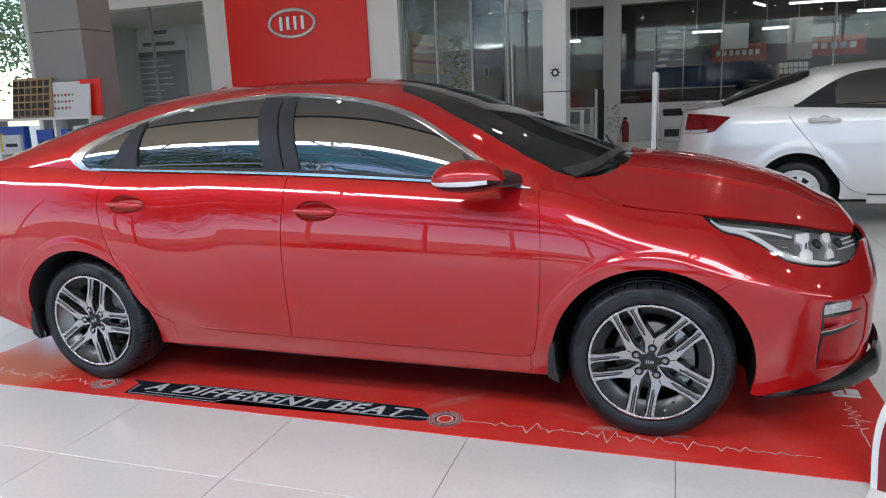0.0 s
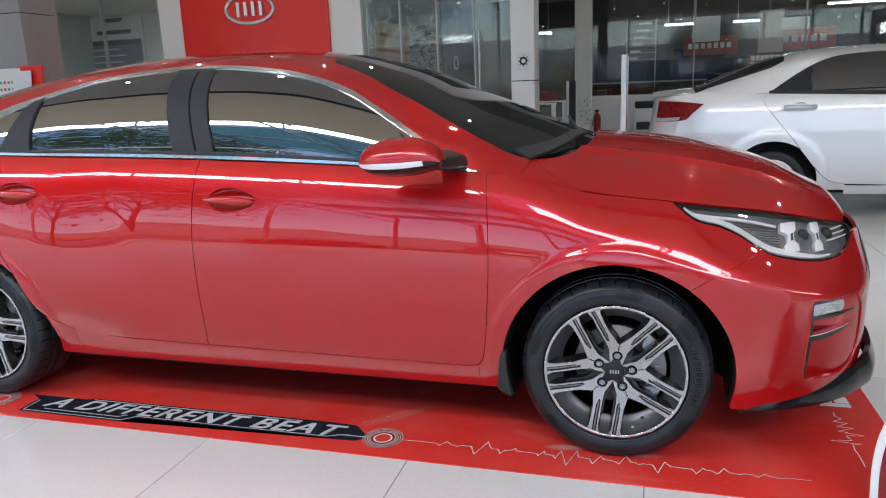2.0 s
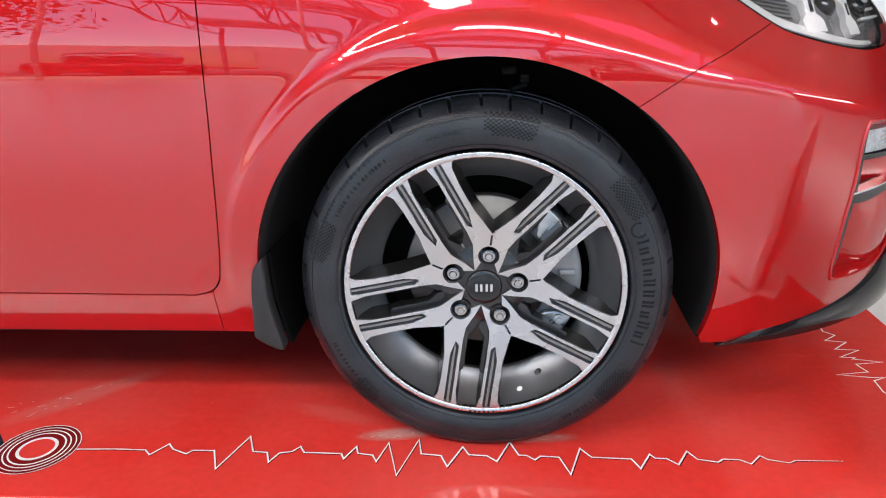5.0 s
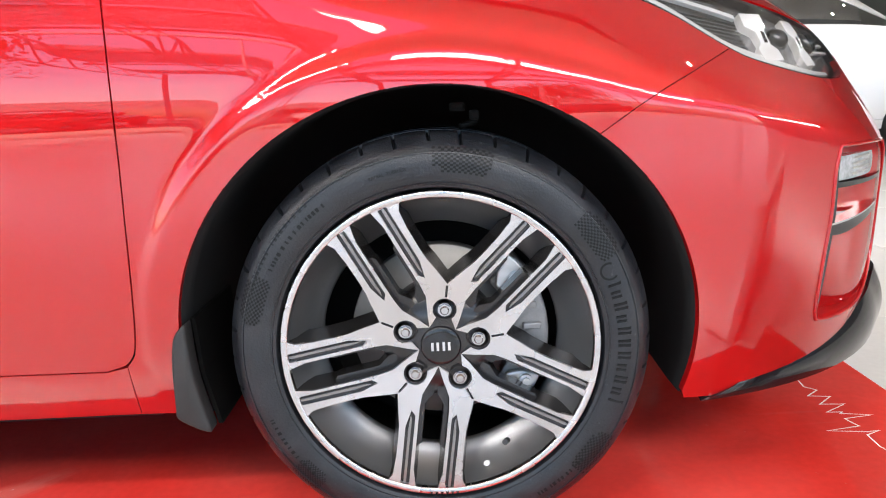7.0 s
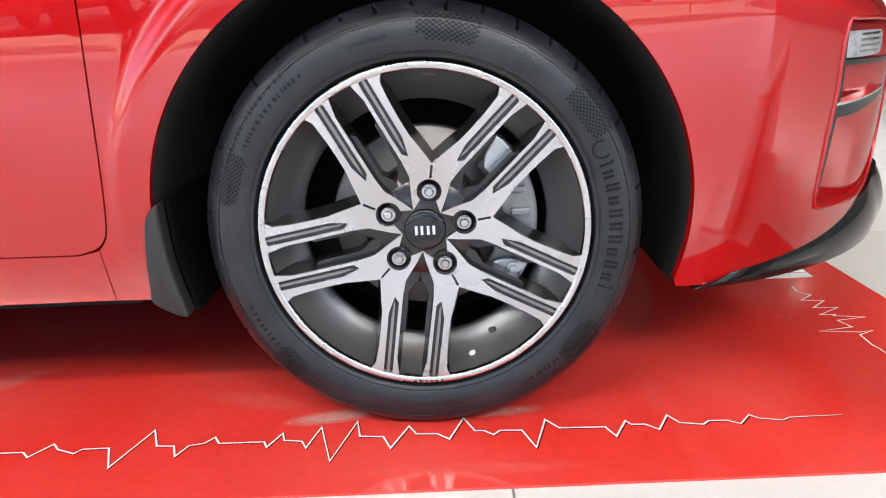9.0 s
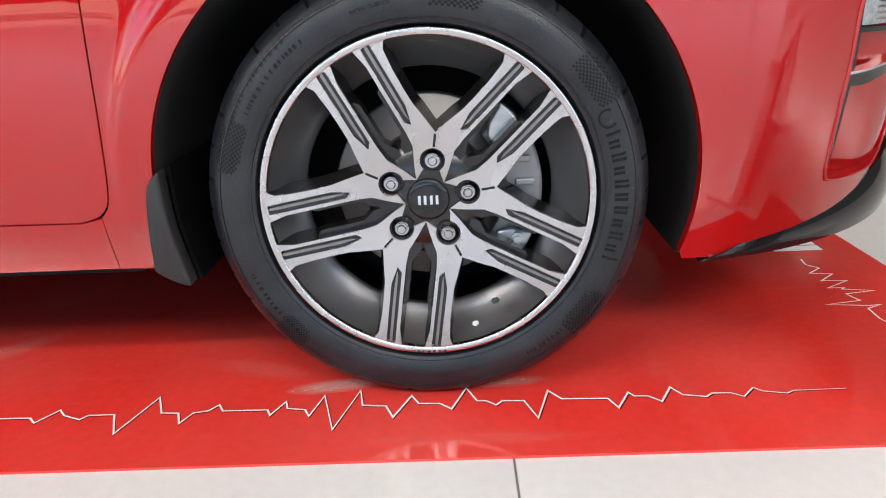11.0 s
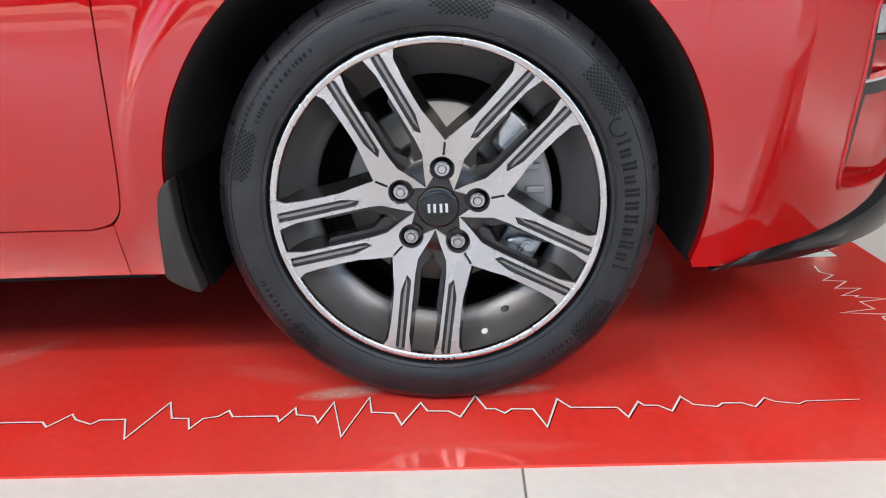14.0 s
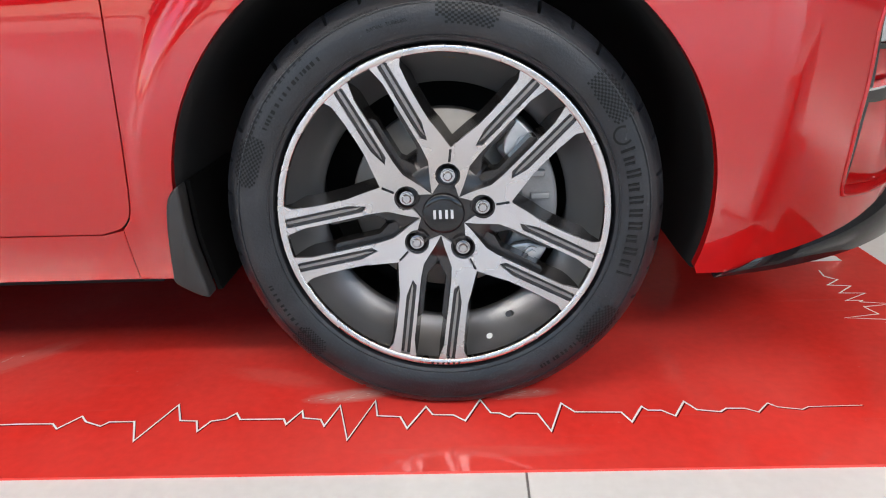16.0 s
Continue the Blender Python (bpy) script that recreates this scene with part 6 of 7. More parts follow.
    prism(out + inn, 0.066, 0.128, 0.005, bm)
    caliper = part("brake_caliper", bm, CALIPER, wheel, "bare grey brake caliper")
    for a, lo, hi in ((38, 27, 50), (-30, -46, -24)):
        edge = [(0.166 * math.cos(radians(lo + (hi - lo) * i / 5)), 0.166 * math.sin(radians(lo + (hi - lo) * i / 5))) for i in range(6)]
        edge += [(r * math.cos(radians(d)), r * math.sin(radians(d))) for r, d in ((0.135, hi - 2), (0.118, hi - 8), (0.118, lo + 9), (0.137, lo + 3))]
        bracket = prism(edge, 0.052, 0.064, 0.003)
        x, z = 0.148 * math.cos(radians(a)), 0.148 * math.sin(radians(a))
        cylinder((x, 0.056, z), (x, 0.046, z), 0.010, seg=14, bm=bracket)
        cylinder((x, 0.047, z), (x, 0.040, z), 0.0065, seg=6, bm=bracket)
        part("caliper_bracket", bracket, BRACKET, caliper, "pale zinc bracket with a bolt")
    for a in (-12, 4, 18):
        x, z = 0.142 * math.cos(radians(a)), 0.142 * math.sin(radians(a))
        part("casting_rib", box(x - 0.014, x + 0.014, 0.058, 0.068, z - 0.005, z + 0.005, 0.002), CALIPER, caliper)
    a = radians(-60)
    bm = cylinder((0.19 * math.cos(a), 0.03, 0.19 * math.sin(a)), (0.18 * math.cos(a), 0.008, 0.18 * math.sin(a)), 0.0045, seg=12)
    part("valve", bm, BLACK_PLASTIC, wheel, "black tyre valve")
    bm = bmesh.new()
    cylinder((0.212 * math.cos(radians(-73)), 0.030, 0.212 * math.sin(radians(-73))), (0.2105 * math.cos(radians(-73)), 0.0295, 0.2105 * math.sin(radians(-73))), 0.005, seg=16, bm=bm)
    part("sticker", bm, WHITE, wheel, "small round white sticker")
    bm = bmesh.new()
    for k in range(3):
        a0, r0 = radians(83.5 + 1.6 * k), 0.2165
        bm.faces.new([bm.verts.new((r * math.cos(a), 0.0245 + (0.2185 - r) * 0.9, r * math.sin(a))) for r, a in ((r0, a0), (r0 + 0.0022, a0), (r0 + 0.0022, a0 + 0.018), (r0, a0 + 0.018))])
    part("rim_label", bm, TAN, wheel, "small brown paper label")["kind"] = "stuff"
    bm = bmesh.new()
    for k in range(6):
        a0 = radians(-97 + 2.0 * k)
        bm.faces.new([bm.verts.new((r * math.cos(a), -0.0006, r * math.sin(a))) for r, a in ((0.2305, a0), (0.2335, a0 + 0.004), (0.2335, a0 + 0.014), (0.2305, a0 + 0.02))])
    part("lip_scratch", bm, GREY_ALLOY, wheel, "scuffed nick on the rim lip")["kind"] = "stuff"
    return wheel


front_wheel = make_wheel(0.0)
front_wheel.matrix_basis = Matrix.Translation((0.0, RIM_Y, HUB_Z))
copy_thing(front_wheel, pose(-2.7, RIM_Y, HUB_Z + 0.004) @ Matrix.Rotation(radians(-26.5), 4, "Y"))
front_wheel["label"] = "machined five-twin-spoke alloy wheel"

# ---- lamps, mirror, handles ----
def lens(off):
    return lambda u, z: body_side(u, z) + np.array((0, off, 0))


lamp_top = [(x, float(shoulder(x)) - 0.004) for x in np.linspace(0.172, 0.80, 36)]
lamp_outline = lamp_under + line((0.690, 0.669), (0.735, 0.672), (0.79, 0.69), (0.815, 0.715), (0.80, 0.745))[1:-1] + lamp_top[::-1]
headlamp = part("headlight", bmesh.new(), BLACK_GLOSS, sedan, "clear slanted headlight with a chrome lower strip")
sheet("lamp_housing", lamp_outline, lens(0.040), 0.02, LAMP_GREY, headlamp, lip=0.0)
sheet("lamp_seal", lamp_outline, lens(0.004), 0.012, BLACK_GLOSS, headlamp, "gloss black edge", lip=0.03,
      holes=[[(0.5 + (x - 0.5) * 0.985, z + (0.0035 if k < len(lamp_under) else -0.002)) for k, (x, z) in enumerate(lamp_outline)]])
sheet("lamp_lens", lamp_outline, lens(0.002), 0.02, LENS, headlamp, "clear lens", lip=0.0, gap=0.002).visible_shadow = False
strip_low = [(x, z + 0.006) for x, z in lamp_under][4:]
strip_up = [(x, z + w) for (x, z), w in zip(lamp_under, 0.010 + 0.011 * np.sin(np.linspace(0, math.pi, len(lamp_under))))][4:]
sheet("chrome_strip", strip_low + strip_up[::-1], lambda u, z: body_side(u, z) + np.stack((0 * u, 0.012 + 0.5 * (z - np.interp(u, [p[0] for p in lamp_under], [p[1] for p in lamp_under])), 0 * u), -1), 0.02, REFLECTOR, headlamp, "bright silver strip", lip=0.006)
upper = line((0.225, 0.832), (0.30, 0.818), (0.375, 0.805), (0.454, 0.787), (0.515, 0.771))
sheet("light_guide", upper + [(x, z + 0.007) for x, z in reversed(upper)], lens(0.018), 0.02, LIGHT_GUIDE, headlamp, "pale light guide", lip=0.006)
for i in range(10):
    fin = line((0.372 + 0.012 * i, 0.788 - 0.0085 * i), (0.52, 0.764 - 0.0066 * i), step=0.02)
    sheet("fin", fin + [(x, z - 0.0016) for x, z in reversed(fin)], lens(0.036), 0.03, GREY_ALLOY, headlamp, lip=0.006)


def beam(x, z0, z1, wide, web, lean):
    """An upright lamp bracket: a narrow web between two broad ends."""
    h = z1 - z0
    pts = [(-wide, 0), (wide, 0), (wide, 0.22), (web, 0.34), (web, 0.62), (wide * 0.8, 0.74), (wide * 0.8, 1.0), (-wide * 1.4, 1.0), (-wide * 1.4, 0.72), (-web, 0.6), (-web, 0.36), (-wide, 0.24)]
    return [(x + a + lean * b, z0 + h * b) for a, b in pts]


for x, z0, z1, wide, web in ((0.557, 0.702, 0.782, 0.026, 0.012), (0.655, 0.692, 0.772, 0.016, 0.008)):
    sheet("lamp_bracket", beam(x, z0, z1, wide, web, 0.012), lens(0.018), 0.008, REFLECTOR, headlamp, "bright silver lamp bracket", lip=0.02)
    sheet("chrome_edge", [(x + web * 0.2, z0 + 0.03), (x + web, z0 + 0.03), (x + web + 0.004, z0 + 0.05), (x + web * 0.2 + 0.004, z0 + 0.05)], lens(0.0165), 0.01, CHROME, headlamp, "chrome edge", lip=0.004)
for x, z in ((0.610, 0.735), (0.700, 0.728)):
    p = body_side(np.array(x), np.array(z))
    o = part("projector", revolve([(0.0, -0.008), (0.012, -0.006), (0.020, 0.0), (0.021, 0.02)], 24), BLACK_GLOSS, headlamp, "dark round projector lens", True)
    o.location = (float(p[0]), float(p[1]) + 0.036, z)
for k in range(3):
    z = 0.712 + 0.014 * k
    sheet("light_bar", line((0.70 + 0.012 * k, z), (0.785, z), (0.785, z), (0.785, z + 0.004), (0.785, z + 0.004), (0.70 + 0.012 * k, z + 0.004), (0.70 + 0.012 * k, z))[:-1], lens(0.02), 0.015, REFLECTOR, headlamp, "thin silver light bar", lip=0.006)

# fog lamp recess in the bumper, with lamp, wing and trim
fog = part("fog_recess", bmesh.new(), BLACK_GLOSS, sedan, "fog lamp recess with gloss black trim")
def scoop(u, z):
    """The red hollow beside the trim: deep at the trim, running out to the skin."""
    s = soft_step((np.asarray(u, float) - 0.588) / 0.18)
    return body_side(u, z) + np.stack((0 * u, 0.004 + 0.05 * (1 - s), 0 * u), -1)


def bead(points, radius, seg=8):
    """A closed round bead that follows the skin."""
    p = np.array(points, float)
    c = body_side(p[:, 0], p[:, 1])
    t = np.roll(c, -1, axis=0) - np.roll(c, 1, axis=0)
    t /= np.linalg.norm(t, axis=1)[:, None]
    a = np.cross(t, np.array((0.3, -1.0, 0.0)))
    a /= np.linalg.norm(a, axis=1)[:, None]
    b = np.cross(t, a)
    bm = bmesh.new()
    rings = [[bm.verts.new(c[i] + radius * (a[i] * math.cos(s) + b[i] * math.sin(s))) for s in np.linspace(0, 2 * math.pi, seg + 1)[:-1]] for i in range(len(c))]
    for i in range(len(c)):
        one, two = rings[i], rings[(i + 1) % len(c)]
        for k in range(seg):
            bm.faces.new((one[k], one[(k + 1) % seg], two[(k + 1) % seg], two[k]))
    return bm


sheet("recess_floor", fog_outline, scoop, 0.012, RED, fog, lip=0.0)
rim, floor_rim = (np.array(f(np.array(fog_outline)[:, 0], np.array(fog_outline)[:, 1])) for f in (body_side, scoop))
bm = bmesh.new()
for k in range(len(rim)):
    j = (k + 1) % len(rim)
    bm.faces.new([bm.verts.new(p) for p in (rim[k], rim[j], floor_rim[j], floor_rim[k])])
part("recess_wall", bm, RED, fog)
part("recess_edge", bead(fog_outline, 0.0032), RED, fog, "rounded red edge", True)
left = line((0.596, 0.574), (0.590, 0.54), (0.590, 0.47), (0.585, 0.40), (0.586, 0.316), (0.592, 0.305))
wide = [0.007 + 0.007 * math.sin(math.pi * min(1, k / len(left) * 1.1)) for k in range(len(left))]
sheet("trim", left + [(x + w, z) for (x, z), w in zip(reversed(left), reversed(wide))], lens(0.003), 0.012, BLACK_GLOSS, fog, "gloss black trim", lip=0.05)
sheet("lamp_cavity", widen(line((0.597, 0.573), (0.655, 0.571), (0.706, 0.565), (0.706, 0.565), (0.712, 0.512), (0.712, 0.512), (0.594, 0.514), (0.597, 0.573))[:-1]), lens(0.045), 0.015, BLACK_GLOSS, fog, "black lamp pocket", lip=0.0)
lamp_box = widen(line((0.607, 0.557), (0.668, 0.556), (0.675, 0.552), (0.678, 0.546), (0.679, 0.530), (0.675, 0.523), (0.668, 0.520), (0.608, 0.520), (0.603, 0.523), (0.601, 0.529), (0.601, 0.550), (0.603, 0.555), (0.607, 0.557), step=0.004)[:-1])
sheet("lamp_lens", lamp_box, lens(0.013), 0.012, LENS_FROST, fog, "frosted rectangular lamp", lip=0.03)
for k in range(4):
    zz = 0.526 + 0.008 * k
    sheet("lamp_rib", widen(line((0.63, zz), (0.666, zz), (0.666, zz), (0.666, zz + 0.003), (0.666, zz + 0.003), (0.63, zz + 0.003), (0.63, zz))[:-1]), lens(0.0115), 0.012, CHROME, fog, "bright lamp rib", lip=0.004)
sheet("lamp_shelf", widen(line((0.591, 0.519), (0.712, 0.514), (0.712, 0.514), (0.712, 0.508), (0.712, 0.508), (0.591, 0.512), (0.591, 0.519))[:-1]), lens(0.004), 0.015, BLACK_GLOSS, fog, "gloss black lamp shelf", lip=0.05)
sheet("wing", widen(line((0.592, 0.455), (0.63, 0.457), (0.66, 0.461), (0.695, 0.467), (0.70, 0.465), (0.675, 0.452), (0.65, 0.444), (0.62, 0.438), (0.596, 0.440), (0.588, 0.447), (0.592, 0.455))[:-1]), lens(0.001), 0.012, BLACK_GLOSS, fog, "gloss black wing", lip=0.045)
# The glint along the black wing is laid on as a chrome strip.
sheet("wing_edge", widen(line((0.596, 0.4585), (0.63, 0.4605), (0.66, 0.4645), (0.695, 0.4705), (0.695, 0.4675), (0.66, 0.4615), (0.63, 0.4575), (0.596, 0.4555), (0.596, 0.4585))[:-1]), lens(0.0), 0.012, TRIM, fog, "bright edge of the wing, its glint laid on in chrome", lip=0.02)

# lower lip of the front bumper
def lip_surface(u, w):
    p = body_side(u, np.full_like(u, 0.2))
    rise = np.clip((u - 0.40) / 0.45, 0, 1)
    z = 0.192 + 0.012 * rise + w * (0.020 + 0.085 * rise)
    out = (0.006 + 0.018 * rise) * np.cos((w - 0.35) * 2.2)
    return np.stack((p[..., 0] + out * rise * 0.9 + 0.05 * rise ** 2, p[..., 1] - out * (1 - 0.6 * rise) + 0.002, z), -1)


sheet("chin_spoiler", line((0.40, 0.0), (1.40, 0.0), (1.40, 0.0), (1.40, 1.0), (1.40, 1.0), (0.62, 1.0), (0.5, 0.95), (0.40, 0.0))[:-1], lip_surface, 0.03, BLACK_GLOSS, sedan, "gloss black chin spoiler", lip=0.02)
sheet("grille", line((1.02, 0.50), (1.40, 0.50), (1.40, 0.50), (1.40, 0.70), (1.40, 0.70), (1.0, 0.69), (0.93, 0.63), (1.02, 0.50))[:-1], lens(-0.006), 0.03, BLACK_GLOSS, sedan, "gloss black grille", lip=0.03)

# door handles with their scooped cups
for (x, z), owner in zip(HANDLES, (door_f, door_r)):
    y = float(side_depth(np.array(x), np.array(z)))
    sheet("handle_cup", cup_outline(x, z),
          lambda u, w, cx=x, cz=z: body_side(u, w) + np.stack((0 * u, 0.001 + 0.036 * np.clip(1 - ((u - cx) / 0.1) ** 2 - ((w - cz) / 0.047) ** 2, 0, 1) ** 0.55, 0 * u), -1), 0.006, RED, owner, lip=0.003)
    bm = bmesh.new()
    n, rings = 28, []
    for i in range(n + 1):
        t = i / n
        px = x - 0.120 + 0.216 * t
        hgt = 0.0150 * (math.sin(math.pi * min(1, max(0.02, t))) ** 0.35) * (0.85 + 0.35 * t)
        bow = -0.006 - 0.022 * math.sin(math.pi * t) ** 0.5
        rings.append([bm.verts.new((px, y + bow + 0.010 * (1 - math.cos(a)) + slope_y * 0, z + 0.004 - 0.008 * t + hgt * math.sin(a))) for slope_y, a in [(0, 2 * math.pi * k / 12) for k in range(12)]])
    for i in range(n):
        for k in range(12):
            bm.faces.new((rings[i][k], rings[i][(k + 1) % 12], rings[i + 1][(k + 1) % 12], rings[i + 1][k]))
    bm.faces.new(rings[0][::-1])
    bm.faces.new(rings[-1])
    bmesh.ops.recalc_face_normals(bm, faces=bm.faces[:])
    part("door_handle", bm, RED, owner, "red pull handle", True)

# door mirror
mirror = part("door_mirror", bmesh.new(), RED, door_f, "red door mirror with a black underside")


def mirror_shell(v0, v1, grow=0.0):
    """A slice of the mirror's egg-shaped housing between two heights (0 bottom, 1 top)."""
    bm = bmesh.new()
    top = spline([(-0.806, 1.045), (-0.795, 1.075), (-0.76, 1.098), (-0.70, 1.114), (-0.63, 1.116), (-0.575, 1.104), (-0.54, 1.075), (-0.528, 1.045)])
    low = spline([(-0.806, 1.035), (-0.795, 1.01), (-0.76, 0.996), (-0.70, 0.992), (-0.63, 0.996), (-0.575, 1.008), (-0.54, 1.02), (-0.528, 1.035)])
    nx, na = 36, 32
    grid = []
    for i in range(nx + 1):
        s = 0.5 - 0.5 * math.cos(math.pi * i / nx)
        x = -0.806 + 0.278 * s
        zt, zl = float(top(x)), float(low(x))
        zc, hz = (zt + zl) / 2, (zt - zl) / 2
        hy = 0.105 * math.sin(math.pi * (0.04 + 0.92 * s)) ** 0.5
        row = []
        for k in range(na + 1):
            v = v0 + (v1 - v0) * k / na
            a = math.pi * (v - 0.5)
            row.append((x, -0.115 - (hy + grow) * math.cos(a) * 0.85, zc + (hz + grow) * math.sin(a)))
        for k in range(na, -1, -1):
            v = v0 + (v1 - v0) * k / na
            a = math.pi * (v - 0.5)
            row.append((x, -0.115 + hy * 0.75 * math.cos(a), zc + hz * math.sin(a)))
        grid.append([bm.verts.new(p) for p in row])
    for a, b in zip(grid, grid[1:]):
        for k in range(len(a) - 1):
            bm.faces.new((a[k], a[k + 1], b[k + 1], b[k]))
    bmesh.ops.recalc_face_normals(bm, faces=bm.faces[:])
    return bm


part("mirror_cap", mirror_shell(0.44, 1.0), RED, mirror, "red mirror cap", True)
part("mirror_base", mirror_shell(0.0, 0.43, -0.002), BLACK_GLOSS, mirror, "black lower housing", True)
bm = mirror_shell(0.345, 0.445, 0.0022)
bmesh.ops.delete(bm, geom=[f for f in bm.faces if f.calc_center_median().x > -0.575], context="FACES")
part("turn_signal", bm, LIGHT_GUIDE, mirror, "pale turn signal strip", True)
bm = bmesh.new()
near = [bm.verts.new(p) for p in ((-0.60, -0.09, 1.005), (-0.535, -0.09, 1.012), (-0.535, -0.09, 1.05), (-0.60, -0.09, 1.06))]
away = [bm.verts.new(p) for p in ((-0.60, 0.11, 0.995), (-0.50, 0.11, 0.995), (-0.51, 0.11, 1.035), (-0.58, 0.11, 1.06))]
for k in range(4):
    bm.faces.new((near[k], near[(k + 1) % 4], away[(k + 1) % 4], away[k]))
bm.faces.new(near[::-1])
bm.faces.new(away)
bmesh.ops.recalc_face_normals(bm, faces=bm.faces[:])
bmesh.ops.bevel(bm, geom=bm.edges[:], offset=0.008, segments=3, affect="EDGES", profile=0.5)
part("mirror_arm", bm, BLACK_PLASTIC, mirror, "black mirror arm", True)

# pillars, sash and belt trim on the greenhouse
def skin(off):
    return lambda x, v: house(x, v) + np.array((0, off, 0))


def tall(x0, x1, lean):
    """A pillar cover from the belt to the top trim, leaning a little with height."""
    ci = np.array(chrome_in)[8:]
    order = np.argsort(ci[:, 0])
    ends = []
    for x in (x0, x1):
        zt = float(np.interp(x + lean, ci[order, 0], ci[order, 1])) - 0.004
        zb = float(house(np.array(x), np.array(0.035))[2])
        ends.append(hv([(x + lean * k / 8, zb + (zt - zb) * k / 8) for k in range(9)]))
    return ends[0][::-1] + ends[1]


sheet("b_pillar", tall(-1.675, -1.577, -0.10), skin(-0.003), 0.03, PILLAR, sedan, "satin black pillar cover", lip=0.01)
sheet("b_pillar", tall(-1.568, -1.497, -0.10), skin(-0.003), 0.03, PILLAR, sedan, "satin black pillar cover", lip=0.01)
c_sash = hv([(-2.515, 1.075), (-2.425, 1.262), (-2.385, 1.284), (-2.37, 1.284), (-2.372, 1.17), (-2.36, 1.07)])
sheet("door_sash", [tuple(p) for p in curve_through([c_sash[0], c_sash[1], c_sash[2], c_sash[2], c_sash[3], c_sash[3], c_sash[4], c_sash[5], c_sash[5], c_sash[0]], 0.012)][:-1], skin(-0.003), 0.03, PILLAR, sedan, "satin black sash", lip=0.01)
cover = hv([(-0.765, 1.12), (-0.70, 1.078), (-0.631, 1.036), (-0.545, 0.996), (-0.60, 0.997), (-0.69, 1.01)])
sheet("mirror_sail", [tuple(p) for p in curve_through([c for q in cover for c in (q, q)] + [cover[0]], 0.012)][:-1], skin(-0.004), 0.03, PILLAR, sedan, "black mirror sail panel", lip=0.008)
belt_line = [(x, 0.023) for x in np.linspace(-2.62, -0.47, 90)]
sheet("belt_trim", [(x, 0.007) for x in np.linspace(-2.62, -0.47, 90)] + belt_line[::-1], skin(-0.005), 0.05, TRIM, sedan, "chrome belt strip", lip=0.008)
sheet("belt_seal", [(x, 0.027) for x in np.linspace(-2.56, -0.53, 60)] + [(x, 0.042) for x in np.linspace(-0.53, -2.56, 60)], skin(-0.0015), 0.05, BLACK_PLASTIC, sedan, "black rubber seal", lip=0.004)

gap_line = hv([(-0.475, 0.99), (-0.44, 1.012), (-0.405, 1.035)])
sheet("panel_gap", gap_line + [(x + 0.003, v - 0.006) for x, v in reversed(gap_line)], skin(-0.0006), 0.05, UNDER, sedan, lip=0.0)

# cowl, wipers, washer strip
bm = bmesh.new()
part("cowl", box(-0.30, -0.16, 0.42, 2 * YC - 0.42, 0.95, 1.02, 0.02), BLACK_PLASTIC, sedan, "black plastic cowl")
for y0, y1 in ((0.52, 0.98), (0.95, 1.42)):
    bm = cylinder((-0.20, y0, 1.045), (-0.30, y1, 1.10), 0.007, seg=8)
    cylinder((-0.19, y0, 1.04), (-0.22, y0 + 0.08, 1.06), 0.012, seg=10, bm=bm)
    part("wiper", bm, BLACK_PLASTIC, sedan, "black wiper arm")
def house_at(points):
    """Turns places of a plan (x, y) into the greenhouse's own coordinates."""
    p = np.array(points, float)
    lo, hi = np.zeros(len(p)), np.ones(len(p))
    for _ in range(40):
        mid = (lo + hi) / 2
        out = house(p[:, 0], mid)[:, 1] < p[:, 1]
        lo, hi = np.where(out, mid, lo), np.where(out, hi, mid)
    return [tuple(q) for q in np.stack((p[:, 0], (lo + hi) / 2), 1)]


cowl_uv = house_at(line((-0.312, 0.215), (-0.26, 0.31), (-0.205, 0.50), (-0.16, 0.88), (-0.16, 0.88), (-0.195, 0.88), (-0.195, 0.88), (-0.245, 0.51), (-0.30, 0.36), (-0.37, 0.235), (-0.37, 0.235), (-0.312, 0.215), step=0.02)[:-1])
sheet("cowl_strip", cowl_uv, lambda x, v: house(x, v) + np.array((0.002, -0.002, 0.008)), 0.03, BLACK_PLASTIC, sedan, "black cowl strip below the windscreen", lip=0.012)
fin = part("antenna_fin", prism(line((-2.52, 1.40), (-2.44, 1.43), (-2.38, 1.452), (-2.38, 1.452), (-2.365, 1.40), step=0.01), YC - 0.02, YC + 0.02, 0.005), RED, sedan, "red shark-fin antenna")
part("boot_lid", box(-3.72, -3.3, 0.25, 2 * YC - 0.25, 0.95, 1.07, 0.03), RED, sedan)
part("tail_light", box(-3.69, -3.62, 0.12, 0.42, 0.84, 0.98, 0.02), TAIL, sedan, "dark red tail light")

under = part("underbody", box(-3.5, 0.45, 0.45, 2 * YC - 0.45, 0.2, 0.74), UNDER, sedan, "dark underbody")
part("floor_pan", box(-2.25, -0.45, 0.08, 2 * YC - 0.08, 0.2, 0.24), UNDER, sedan)

# the far flank mirrors the near one
for ob in list(sedan.children):
    if ob.name.split(".")[0] in ("front_fender", "front_bumper", "front_door", "rear_door", "sill", "rear_quarter", "hood", "fender_cap", "roof", "windscreen", "rear_screen", "window_trim", "side_glass", "wheel_house"):
        twin = bpy.data.objects.new(ob.name.split(".")[0], ob.data)
        scene.collection.objects.link(twin)
        twin.parent = sedan
        twin.matrix_basis = Matrix.Translation((0, 2 * YC, 0)) @ Matrix.Diagonal((1, -1, 1, 1)) @ ob.matrix_basis
